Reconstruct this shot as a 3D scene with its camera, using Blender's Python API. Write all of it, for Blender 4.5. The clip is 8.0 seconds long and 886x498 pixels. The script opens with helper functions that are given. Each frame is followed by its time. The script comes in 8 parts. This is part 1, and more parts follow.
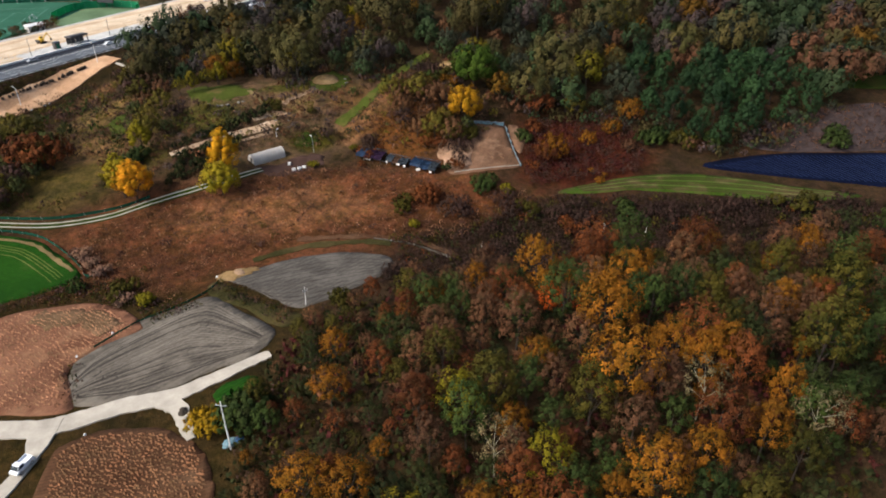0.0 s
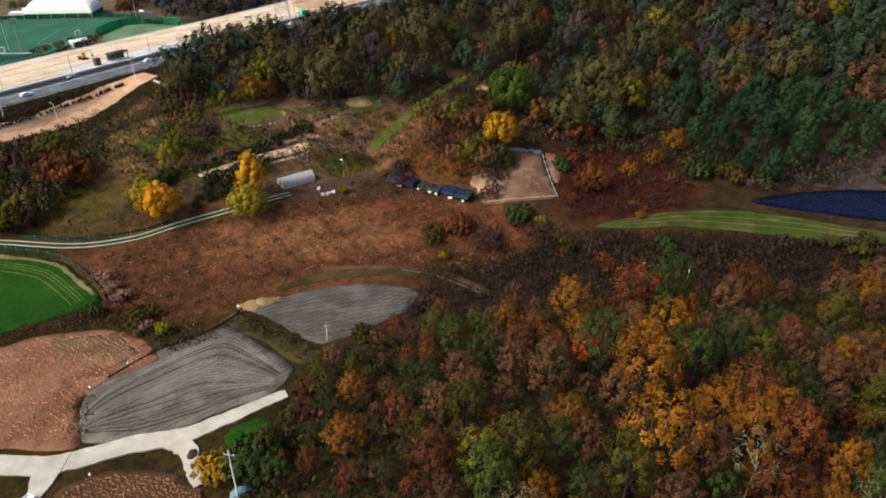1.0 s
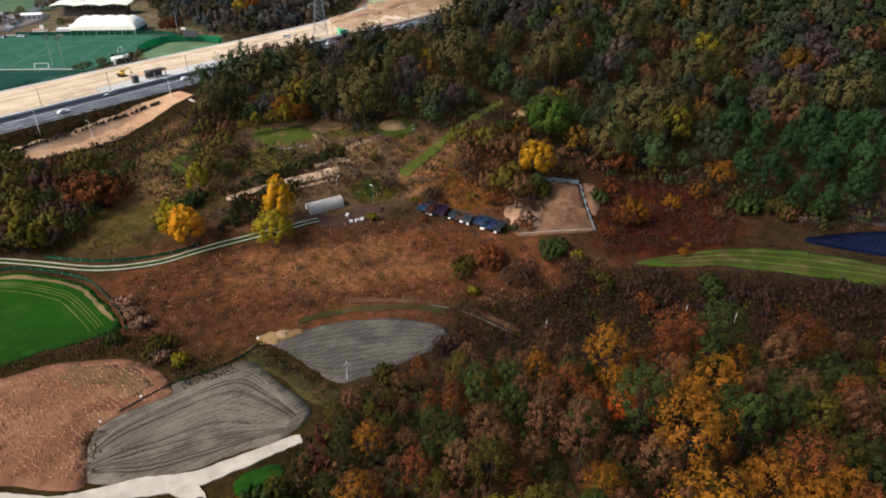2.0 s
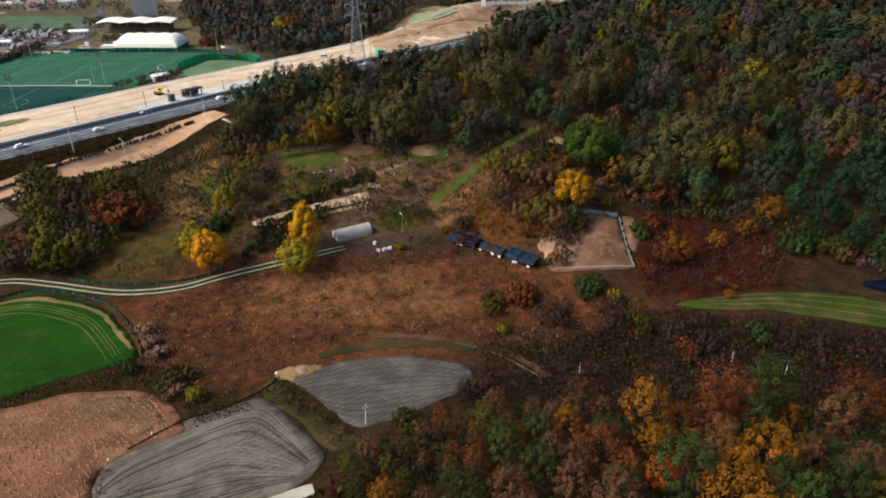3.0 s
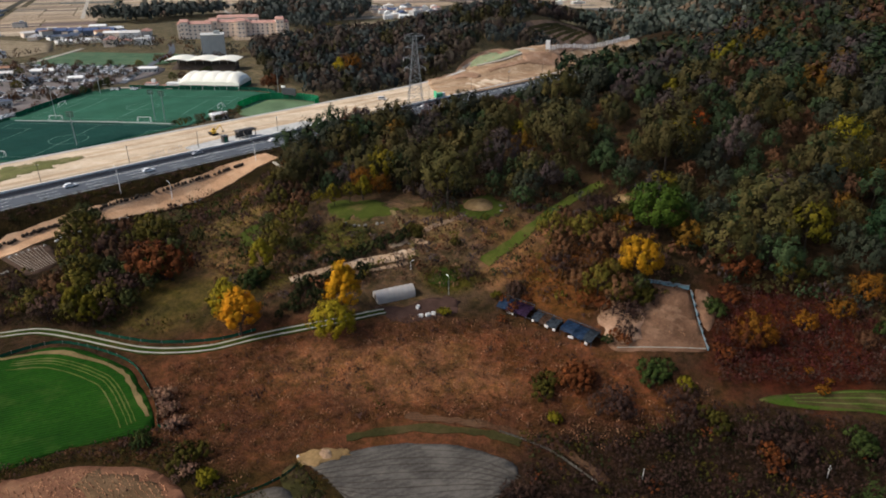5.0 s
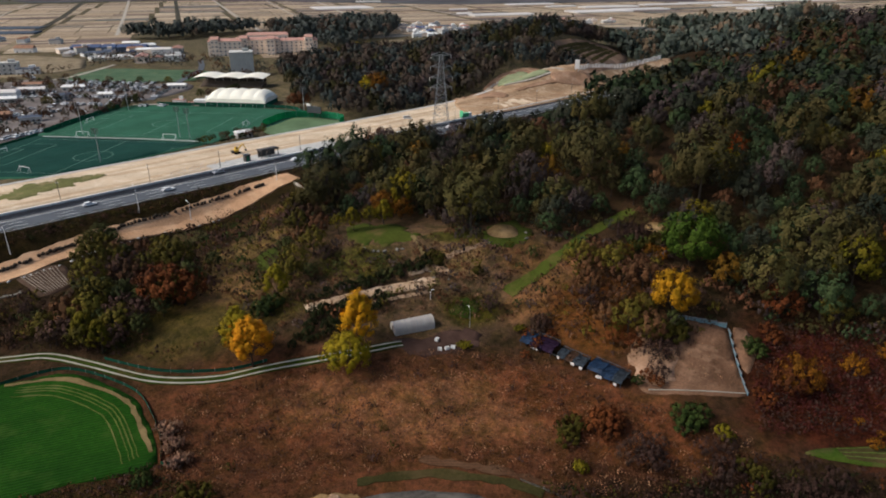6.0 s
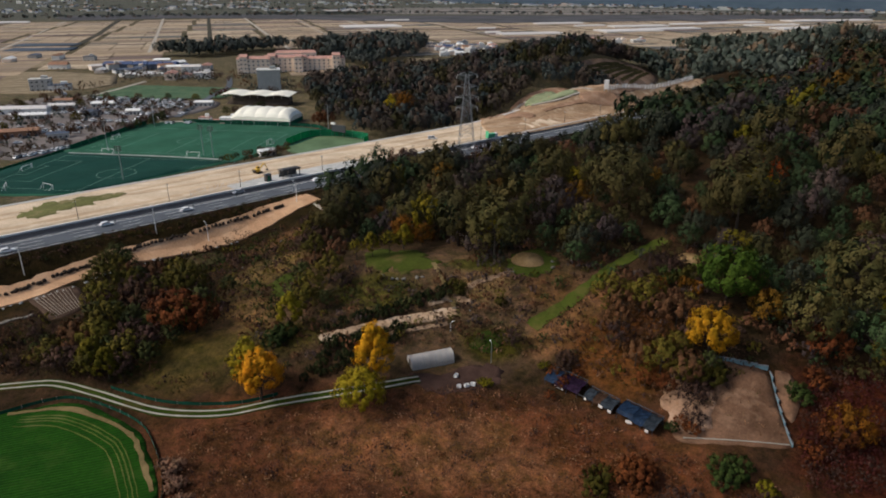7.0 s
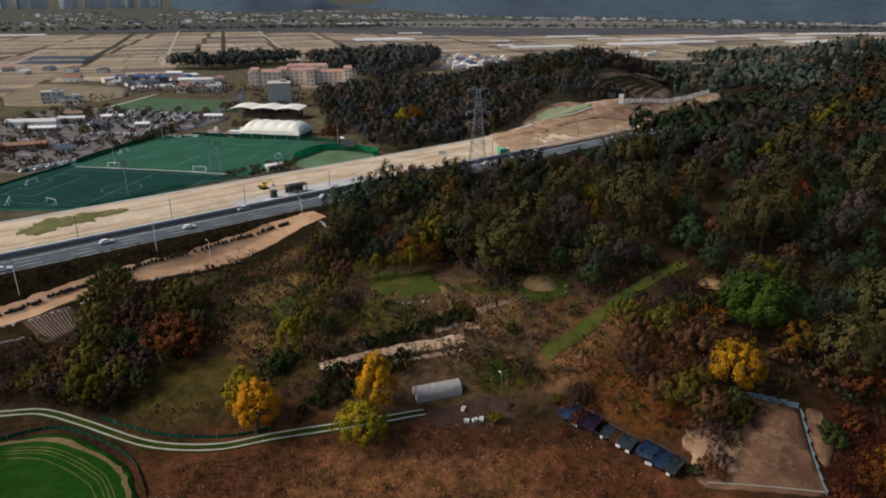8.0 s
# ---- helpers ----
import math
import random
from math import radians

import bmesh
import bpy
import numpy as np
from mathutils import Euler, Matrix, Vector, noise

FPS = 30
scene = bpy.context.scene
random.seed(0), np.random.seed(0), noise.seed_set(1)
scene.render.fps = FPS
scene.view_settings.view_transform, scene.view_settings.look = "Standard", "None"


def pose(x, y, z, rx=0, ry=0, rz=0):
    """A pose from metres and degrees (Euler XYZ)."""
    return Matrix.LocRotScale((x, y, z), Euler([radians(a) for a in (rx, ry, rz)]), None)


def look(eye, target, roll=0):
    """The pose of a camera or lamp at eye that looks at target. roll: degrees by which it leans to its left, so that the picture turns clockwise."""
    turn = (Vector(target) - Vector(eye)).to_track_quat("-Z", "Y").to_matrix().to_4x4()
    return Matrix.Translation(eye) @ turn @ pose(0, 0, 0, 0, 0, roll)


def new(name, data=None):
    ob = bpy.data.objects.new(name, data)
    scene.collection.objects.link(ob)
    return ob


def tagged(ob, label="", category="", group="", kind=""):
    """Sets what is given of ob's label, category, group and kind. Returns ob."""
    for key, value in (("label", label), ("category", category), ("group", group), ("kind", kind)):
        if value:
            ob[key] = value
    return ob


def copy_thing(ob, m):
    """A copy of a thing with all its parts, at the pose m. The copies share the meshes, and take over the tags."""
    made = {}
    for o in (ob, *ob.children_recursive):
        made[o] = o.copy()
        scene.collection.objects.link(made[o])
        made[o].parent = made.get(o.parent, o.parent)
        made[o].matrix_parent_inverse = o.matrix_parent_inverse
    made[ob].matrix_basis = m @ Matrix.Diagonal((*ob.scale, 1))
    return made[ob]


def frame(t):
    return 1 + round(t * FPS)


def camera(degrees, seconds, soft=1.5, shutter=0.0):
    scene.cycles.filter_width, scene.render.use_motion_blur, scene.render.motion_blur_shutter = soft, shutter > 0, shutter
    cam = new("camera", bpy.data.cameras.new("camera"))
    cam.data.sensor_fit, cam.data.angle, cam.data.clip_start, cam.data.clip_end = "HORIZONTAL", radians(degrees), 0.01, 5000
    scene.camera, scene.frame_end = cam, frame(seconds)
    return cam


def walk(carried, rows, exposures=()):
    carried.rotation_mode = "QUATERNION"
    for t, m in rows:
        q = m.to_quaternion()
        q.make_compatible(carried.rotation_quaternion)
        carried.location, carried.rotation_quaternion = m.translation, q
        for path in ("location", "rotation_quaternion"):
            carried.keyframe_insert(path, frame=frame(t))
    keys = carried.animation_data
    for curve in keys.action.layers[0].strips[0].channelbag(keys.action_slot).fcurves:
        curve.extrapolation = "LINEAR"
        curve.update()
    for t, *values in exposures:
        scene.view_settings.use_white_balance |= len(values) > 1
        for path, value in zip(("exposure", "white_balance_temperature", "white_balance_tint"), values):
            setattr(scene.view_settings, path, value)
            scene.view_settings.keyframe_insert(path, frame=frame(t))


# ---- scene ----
cam = camera(66.3, 8.0, 1.9)
METRES, EYE, TILT, LEAN, TURN = 74.0, 92.5, -31.3, 0.0, 0.0
ROWS = [
    (0.0, 0.0, 0.0, 0.0, 0.0, 0.0, -0.0),
    (0.5, 0.0074, 0.0537, 0.0317, 1.44, 0.65, -0.89),
    (1.0, 0.0126, 0.1072, 0.064, 2.88, 1.28, -1.78),
    (1.5, 0.0167, 0.1608, 0.0968, 4.32, 1.89, -2.63),
    (3.0, 0.0205, 0.3206, 0.195, 8.59, 3.69, -5.21),
    (3.5, 0.0175, 0.3739, 0.2279, 10.0, 4.27, -6.04),
    (4.0, 0.0136, 0.4275, 0.2607, 11.24, 4.91, -6.79),
    (4.5, 0.0068, 0.481, 0.2929, 12.22, 5.54, -7.37),
    (6.0, -0.0209, 0.6393, 0.3842, 15.26, 7.18, -9.17),
    (6.5, -0.0337, 0.6924, 0.4152, 16.27, 7.7, -9.78),
    (7.0, -0.0473, 0.7451, 0.4455, 17.27, 8.24, -10.37),
    (7.5, -0.0617, 0.7984, 0.4751, 18.09, 8.6, -10.82),
    (8.0, -0.0776, 0.8512, 0.5051, 18.23, 9.06, -10.89),
]
def eyes():
    return [(t, pose(0, 0, EYE, TILT, LEAN, TURN) @ pose(METRES * x, METRES * y, METRES * z, 90 + pitch, roll, yaw)) for t, x, y, z, yaw, pitch, roll in ROWS]


EXPOSURES = [(0.0, 0.6), (2.0, 0.5), (4.0, 0.25), (6.0, -0.05), (8.0, -0.3)]
walk(cam, eyes(), EXPOSURES)

# ---- light: high thin cloud, soft sun from behind the camera's left shoulder ----
world = bpy.data.worlds.new("sky")
scene.world = world
world.use_nodes = True
wn = world.node_tree.nodes
sky = wn.new("ShaderNodeTexSky")
sky.sky_type = "NISHITA"
sky.sun_disc = False
sky.sun_elevation = radians(44)
sky.sun_rotation = radians(235)
sky.air_density, sky.dust_density = 1.0, 2.5
wn["Background"].inputs["Strength"].default_value = 0.12
world.node_tree.links.new(sky.outputs[0], wn["Background"].inputs["Color"])
sun_data = bpy.data.lights.new("sun", "SUN")
sun_data.energy, sun_data.angle, sun_data.color = 3.4, radians(22), (1.0, 0.94, 0.87)
sun = new("sun", sun_data)
sun.matrix_world = look((-170, -90, 185), (0, 0, 0))


# ---- materials ----
def shader(name, rough=0.9, metal=0.0, gloss=0.25):
    m = bpy.data.materials.new(name)
    m.use_nodes = True
    nt = m.node_tree
    b = nt.nodes["Principled BSDF"]
    b.inputs["Roughness"].default_value = rough
    b.inputs["Metallic"].default_value = metal
    b.inputs["Specular IOR Level"].default_value = gloss
    return m, nt, b


def noise_node(nt, scale, detail=4.0, rough=0.6, space="Object", stretch=None):
    tc = nt.nodes.new("ShaderNodeTexCoord")
    n = nt.nodes.new("ShaderNodeTexNoise")
    n.inputs["Scale"].default_value, n.inputs["Detail"].default_value, n.inputs["Roughness"].default_value = scale, detail, rough
    if stretch:
        mp = nt.nodes.new("ShaderNodeMapping")
        mp.vector_type = "TEXTURE"
        mp.inputs["Scale"].default_value = [1 / v for v in stretch[:3]]
        mp.inputs["Rotation"].default_value = (0, 0, -stretch[3] if len(stretch) > 3 else 0)
        nt.links.new(tc.outputs[space], mp.inputs[0])
        nt.links.new(mp.outputs[0], n.inputs["Vector"])
    else:
        nt.links.new(tc.outputs[space], n.inputs["Vector"])
    return n


def ramp(nt, source, stops):
    r = nt.nodes.new("ShaderNodeValToRGB")
    e = r.color_ramp.elements
    e[0].position, e[0].color = stops[0][0], (*stops[0][1], 1)
    e[1].position, e[1].color = stops[-1][0], (*stops[-1][1], 1)
    for p, c in stops[1:-1]:
        e.new(p).color = (*c, 1)
    nt.links.new(source, r.inputs[0])
    return r


def mix(nt, a, b, fac, kind="MIX"):
    m = nt.nodes.new("ShaderNodeMix")
    m.data_type, m.blend_type = "RGBA", kind
    for sock, v in ((m.inputs[0], fac), (m.inputs[6], a), (m.inputs[7], b)):
        if isinstance(v, bpy.types.NodeSocket):
            nt.links.new(v, sock)
        elif isinstance(v, (int, float)):
            sock.default_value = v
        else:
            sock.default_value = (*v, 1)
    return m.outputs[2]


def bump_from(nt, b, source, strength, dist):
    k = nt.nodes.new("ShaderNodeBump")
    k.inputs["Strength"].default_value, k.inputs["Distance"].default_value = strength, dist
    nt.links.new(source, k.inputs["Height"])
    nt.links.new(k.outputs[0], b.inputs["Normal"])


def plain(name, colour, rough=0.7, metal=0.0, vary=0.25, scale=1.5, grain=12.0, relief=0.0):
    """One paint or stuff with stains at one scale and grain at a finer one."""
    m, nt, b = shader(name, rough, metal, 0.25 if rough < 0.7 else 0.06)
    big, fine = noise_node(nt, scale), noise_node(nt, grain, 3)
    lo = tuple(c * (1 - vary) for c in colour)
    hi = tuple(min(1, c * (1 + vary)) for c in colour)
    one = ramp(nt, big.outputs[0], [(0.3, lo), (0.7, hi)])
    two = ramp(nt, fine.outputs[0], [(0.3, (1 - vary * 0.6,) * 3), (0.7, (1, 1, 1))])
    nt.links.new(mix(nt, one.outputs[0], two.outputs[0], 1.0, "MULTIPLY"), b.inputs["Base Color"])
    if relief:
        bump_from(nt, b, fine.outputs[0], 0.6, relief)
    return m


def foliage(name, dark, light, rough=0.75, spread=0.6, clump=0.35):
    """Leaves: each tree has its own tone, each leaf its own shade."""
    m, nt, b = shader(name, rough, 0.0, 0.06)
    geo, info = nt.nodes.new("ShaderNodeNewGeometry"), nt.nodes.new("ShaderNodeObjectInfo")
    dark = tuple(spread * a + (1 - spread) * b for a, b in zip(dark, light))
    leaf = ramp(nt, geo.outputs["Random Per Island"], [(0.0, dark), (1.0, light)])
    tone = ramp(nt, info.outputs["Random"], [(0.0, (0.62, 0.62, 0.62)), (0.5, (1.0, 0.92, 0.85)), (1.0, (1.25, 1.2, 1.0))])
    col = mix(nt, leaf.outputs[0], tone.outputs[0], 1.0, "MULTIPLY")
    patch = noise_node(nt, clump, 2)
    shade = ramp(nt, patch.outputs[0], [(0.32, (0.58, 0.66, 0.62)), (0.68, (1.34, 1.18, 1.12))])
    nt.links.new(mix(nt, col, shade.outputs[0], 1.0, "MULTIPLY"), b.inputs["Base Color"])
    return m


def ground_cover():
    m, nt, b = shader("ground_cover", 0.95, 0.0, 0.05)
    at = nt.nodes.new("ShaderNodeAttribute")
    at.attribute_name = "cover"
    big, mid, fine = noise_node(nt, 0.09, 5), noise_node(nt, 0.5, 6, 0.7), noise_node(nt, 2.6, 5, 0.75)
    a = ramp(nt, big.outputs[0], [(0.3, (0.6, 0.62, 0.62)), (0.7, (1.25, 1.15, 1.0))])
    c = ramp(nt, mid.outputs[0], [(0.32, (0.45, 0.5, 0.45)), (0.5, (0.95, 0.95, 0.95)), (0.72, (1.5, 1.35, 1.2))])
    d = ramp(nt, fine.outputs[0], [(0.3, (0.5, 0.5, 0.5)), (0.7, (1.35, 1.35, 1.35))])
    col = mix(nt, at.outputs["Color"], a.outputs[0], 1.0, "MULTIPLY")
    col = mix(nt, col, c.outputs[0], 1.0, "MULTIPLY")
    col = mix(nt, col, d.outputs[0], 1.0, "MULTIPLY")
    weeds = ramp(nt, noise_node(nt, 0.22, 6, 0.75).outputs[0], [(0.46, (1.0, 1.0, 1.0)), (0.56, (0.74, 0.82, 0.66)), (0.66, (0.50, 0.60, 0.50))])
    col = mix(nt, col, weeds.outputs[0], 1.0, "MULTIPLY")
    nt.links.new(col, b.inputs["Base Color"])
    bump_from(nt, b, mid.outputs[0], 0.9, 0.8)
    return m


def soil(name, dark, light, straw, row=0.6, turn=0.0, rows_strength=0.5, warp=2.0):
    """Worked soil: rows drawn by the machines, bleached ridges, patches."""
    m, nt, b = shader(name, 0.97, 0.0, 0.06)
    drawn = noise_node(nt, 1.0, 5, 0.65, "Object", (0.9, 0.035, 0.2, turn))
    drag = ramp(nt, drawn.outputs[0], [(0.3, (0.72, 0.72, 0.72)), (0.7, (1.2, 1.2, 1.2))])
    tc = nt.nodes.new("ShaderNodeTexCoord")
    mp = nt.nodes.new("ShaderNodeMapping")
    mp.inputs["Rotation"].default_value = (0, 0, turn)
    nt.links.new(tc.outputs["Object"], mp.inputs[0])
    w = nt.nodes.new("ShaderNodeTexWave")
    w.inputs["Scale"].default_value, w.inputs["Distortion"].default_value = row, warp
    w.inputs["Detail"].default_value, w.inputs["Detail Scale"].default_value = 3.0, 0.35
    nt.links.new(mp.outputs[0], w.inputs["Vector"])
    big, fine = noise_node(nt, 0.07, 5, 0.6), noise_node(nt, 1.7, 5, 0.7)
    base = ramp(nt, big.outputs[0], [(0.32, dark), (0.66, light)])
    rows = ramp(nt, w.outputs[0], [(0.2, (1 - rows_strength,) * 3), (0.8, (1.1, 1.1, 1.1))])
    specks = ramp(nt, fine.outputs[0], [(0.35, (0.75, 0.75, 0.75)), (0.65, (1.15, 1.15, 1.15))])
    col = mix(nt, base.outputs[0], rows.outputs[0], 0.8, "MULTIPLY")
    col = mix(nt, col, specks.outputs[0], 1.0, "MULTIPLY")
    col = mix(nt, col, drag.outputs[0], min(1.0, rows_strength * 2), "MULTIPLY")
    patch = ramp(nt, noise_node(nt, 0.16, 4).outputs[0], [(0.52, (0, 0, 0)), (0.72, (1, 1, 1))])
    nt.links.new(mix(nt, col, straw, patch.outputs[0]), b.inputs["Base Color"])
    bump_from(nt, b, w.outputs[0] if rows_strength > 0.2 else fine.outputs[0], 0.7, 0.2)
    return m


M = {}
M["ground"] = ground_cover()
M["grey_soil"] = soil("grey_soil", (0.0756, 0.0647, 0.0525), (0.1415, 0.1220, 0.0976), (0.1635, 0.1415, 0.1135), 0.22, 0.8, 0.17, 5.0)
# Darker, cooler variant of grey_soil.
M["cool_grey_soil"] = soil("cool_grey_soil", (0.0559, 0.0498, 0.043), (0.1047, 0.0939, 0.08), (0.121, 0.109, 0.0931), 0.22, 0.8, 0.17, 5.0)
M["stubble"] = soil("stubble", (0.1215, 0.0539, 0.0303), (0.2115, 0.0997, 0.0575), (0.2385, 0.1266, 0.0702), 0.5, 0.2, 0.14, 5.0)
M["straw"] = soil("straw", (0.0561, 0.0254, 0.0129), (0.0915, 0.0466, 0.0248), (0.1063, 0.0610, 0.0337), 0.42, 1.35, 0.2, 5.0)
M["young_crop"] = soil("young_crop", (0.0085, 0.0408, 0.0034), (0.0153, 0.0638, 0.0051), (0.0255, 0.0638, 0.0085), 0.35, 0.9, 0.25, 1.5)
M["strip_crop"] = soil("strip_crop", (0.020, 0.046, 0.004), (0.045, 0.070, 0.010), (0.090, 0.070, 0.028), 0.03, 0.3, 0.05, 10.0)
M["turf"] = soil("turf", (0.013, 0.026, 0.003), (0.030, 0.046, 0.006), (0.052, 0.042, 0.012), 0.03, 0.3, 0.04, 14.0)
M["dry_turf"] = soil("dry_turf", (0.1100, 0.0825, 0.0330), (0.1815, 0.1320, 0.0605), (0.2200, 0.1540, 0.0715), 0.03, 0.3, 0.04, 14.0)
M["weedy"] = soil("weedy", (0.022, 0.022, 0.007), (0.050, 0.040, 0.014), (0.080, 0.055, 0.024), 0.03, 0.3, 0.04, 14.0)
M["lawn"] = soil("lawn", (0.0324, 0.0486, 0.0068), (0.0702, 0.0837, 0.0135), (0.1013, 0.0837, 0.0243), 0.03, 0.3, 0.04, 14.0)
M["faded_crop"] = soil("faded_crop", (0.050, 0.080, 0.012), (0.085, 0.105, 0.026), (0.13, 0.12, 0.045), 0.03, 0.3, 0.04, 14.0)
M["furrow"] = soil("furrow", (0.036, 0.031, 0.026), (0.066, 0.057, 0.047), (0.085, 0.074, 0.060), 0.03, 0.3, 0.04, 14.0)
M["ridge"] = soil("ridge", (0.1188, 0.1026, 0.0824), (0.1823, 0.1580, 0.1269), (0.2025, 0.1755, 0.1418), 0.03, 0.3, 0.04, 14.0)
M["graded_sand"] = soil("graded_sand", (0.42, 0.30, 0.19), (0.54, 0.405, 0.27), (0.60, 0.47, 0.33), 0.03, 0.3, 0.04, 14.0)
M["mound_turf"] = soil("mound_turf", (0.1575, 0.0990, 0.0420), (0.2700, 0.1725, 0.0780), (0.3300, 0.2175, 0.1080), 0.03, 0.3, 0.04, 14.0)
M["grave_grass"] = soil("grave_grass", (0.026, 0.040, 0.006), (0.060, 0.072, 0.012), (0.115, 0.080, 0.030), 0.03, 0.3, 0.04, 9.0)
M["track_sand"] = soil("track_sand", (0.34, 0.225, 0.14), (0.48, 0.34, 0.22), (0.55, 0.42, 0.30), 0.05, 0.4, 0.05, 12.0)
M["bare_earth"] = soil("bare_earth", (0.2400, 0.1500, 0.0900), (0.3600, 0.2475, 0.1575), (0.4125, 0.3075, 0.2100), 0.05, 0.4, 0.05, 12.0)
M["sand"] = soil("sand", (0.50, 0.38, 0.26), (0.64, 0.51, 0.365), (0.68, 0.57, 0.43), 0.02, 1.07, 0.06, 14.0)
M["blue_sheet"] = soil("blue_sheet", (0.0016, 0.0034, 0.013), (0.0034, 0.0062, 0.022), (0.0055, 0.0090, 0.028), 0.34, 1.2, 0.6, 0.6)
M["orange_sand"] = soil("orange_sand", (0.4148, 0.2351, 0.1288), (0.5734, 0.3498, 0.2040), (0.6100, 0.3956, 0.2416), 0.03, 0.5, 0.08, 14.0)
M["red_cut"] = soil("red_cut", (0.26, 0.15, 0.09), (0.36, 0.22, 0.14), (0.42, 0.28, 0.19), 0.04, 0.5, 0.15, 12.0)
M["pen_earth"] = soil("pen_earth", (0.0744, 0.0391, 0.0220), (0.1800, 0.0989, 0.0594), (0.2640, 0.1610, 0.1012), 0.05, 0.4, 0.1, 12.0)
M["boulder"] = plain("boulder", (0.17, 0.155, 0.13), 0.9, 0, 0.3, 1.5)
M["rail_grey"] = plain("rail_grey", (0.20, 0.21, 0.22), 0.6, 0.2, 0.15)
M["shed_blue"] = plain("shed_blue", (0.020, 0.046, 0.098), 0.6, 0, 0.5, 0.7, 4.0)
M["shed_grey"] = plain("shed_grey", (0.052, 0.064, 0.078), 0.7, 0, 0.5, 0.7, 4.0)
M["shed_brown"] = plain("shed_brown", (0.10, 0.055, 0.035), 0.8, 0, 0.4, 0.9)
M["shed_plum"] = plain("shed_plum", (0.040, 0.020, 0.046), 0.7, 0, 0.5, 0.7, 4.0)
M["concrete_road"] = plain("concrete_road", (0.40, 0.36, 0.30), 0.9, 0, 0.2, 0.25, 3.0)
M["pale_concrete"] = plain("pale_concrete", (0.33, 0.31, 0.26), 0.9, 0, 0.12, 0.3, 3.0)
M["concrete"] = plain("concrete", (0.5, 0.49, 0.46), 0.85, 0, 0.18, 0.5, 6.0)
M["asphalt_old"] = plain("asphalt_old", (0.095, 0.105, 0.12), 0.85, 0, 0.15, 0.12, 2.0)
M["asphalt_new"] = plain("asphalt_new", (0.020, 0.022, 0.028), 0.8, 0, 0.2, 0.12, 2.0)
M["line_paint"] = plain("line_paint", (0.75, 0.75, 0.72), 0.7, 0, 0.1)
M["white_paint"] = plain("white_paint", (0.78, 0.77, 0.74), 0.6, 0, 0.08)
M["membrane"] = plain("membrane", (0.84, 0.81, 0.69), 0.55, 0, 0.06, 0.2)
M["galvanised"] = plain("galvanised", (0.55, 0.57, 0.58), 0.45, 0.7, 0.12)
M["dark_steel"] = plain("dark_steel", (0.10, 0.09, 0.085), 0.6, 0.5, 0.25)
M["bark"] = plain("bark", (0.05, 0.04, 0.032), 0.95, 0, 0.3, 2.0, 9.0, 0.05)
M["pale_bark"] = plain("pale_bark", (0.30, 0.27, 0.20), 0.9, 0, 0.2, 2.0)
M["film_plastic"] = plain("film_plastic", (0.64, 0.60, 0.56), 0.4, 0, 0.12, 0.6)
M["blue_tarp"] = plain("blue_tarp", (0.022, 0.085, 0.20), 0.5, 0, 0.25, 0.8)
M["teal_panel"] = plain("teal_panel", (0.13, 0.22, 0.26), 0.6, 0, 0.2, 0.8)
M["green_net"] = plain("green_net", (0.018, 0.12, 0.075), 0.8, 0, 0.25, 0.4)
M["pitch"] = soil("pitch", (0.024, 0.088, 0.052), (0.034, 0.115, 0.072), (0.029, 0.100, 0.061), 0.012, 0.2, 0.06, 0.3)
M["pitch_dark"] = soil("pitch_dark", (0.008, 0.040, 0.031), (0.013, 0.054, 0.041), (0.010, 0.046, 0.036), 0.012, 0.2, 0.06, 0.3)
M["car_white"] = plain("car_white", (0.75, 0.76, 0.77), 0.25, 0, 0.04)
M["car_dark"] = plain("car_dark", (0.06, 0.065, 0.07), 0.25, 0, 0.1)
M["car_silver"] = plain("car_silver", (0.42, 0.43, 0.45), 0.3, 0.4, 0.05)
M["glass"] = plain("glass", (0.03, 0.04, 0.05), 0.08, 0, 0.1)
M["rubber"] = plain("rubber", (0.025, 0.025, 0.025), 0.85, 0, 0.2)
M["rust_leaf"] = foliage("rust_leaf", (0.038, 0.0125, 0.0052), (0.124, 0.042, 0.015))
M["red_leaf"] = foliage("red_leaf", (0.1020, 0.0187, 0.0040), (0.2805, 0.0595, 0.0112))
M["ochre_leaf"] = foliage("ochre_leaf", (0.056, 0.0245, 0.0034), (0.19, 0.083, 0.0095))
M["brown_leaf"] = foliage("brown_leaf", (0.036, 0.0195, 0.0112), (0.108, 0.056, 0.031))
M["olive_leaf"] = foliage("olive_leaf", (0.0175, 0.0172, 0.0034), (0.06, 0.056, 0.0105))
M["green_leaf"] = foliage("green_leaf", (0.01, 0.0205, 0.0065), (0.036, 0.057, 0.015))
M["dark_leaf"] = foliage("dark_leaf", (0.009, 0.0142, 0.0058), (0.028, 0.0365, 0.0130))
M["bamboo_leaf"] = foliage("bamboo_leaf", (0.007, 0.022, 0.0095), (0.022, 0.050, 0.021))
M["gold_leaf"] = foliage("gold_leaf", (0.25, 0.125, 0.005), (0.46, 0.245, 0.013))
M["ginkgo_leaf"] = foliage("ginkgo_leaf", (0.150, 0.126, 0.0063), (0.300, 0.252, 0.0168))
M["orange_leaf"] = foliage("orange_leaf", (0.2700, 0.1050, 0.0060), (0.5000, 0.2350, 0.0140))
M["lime_leaf"] = foliage("lime_leaf", (0.0600, 0.0560, 0.0040), (0.1350, 0.1200, 0.0100))
M["bright_leaf"] = foliage("bright_leaf", (0.0136, 0.0304, 0.0042), (0.0408, 0.0759, 0.0112))
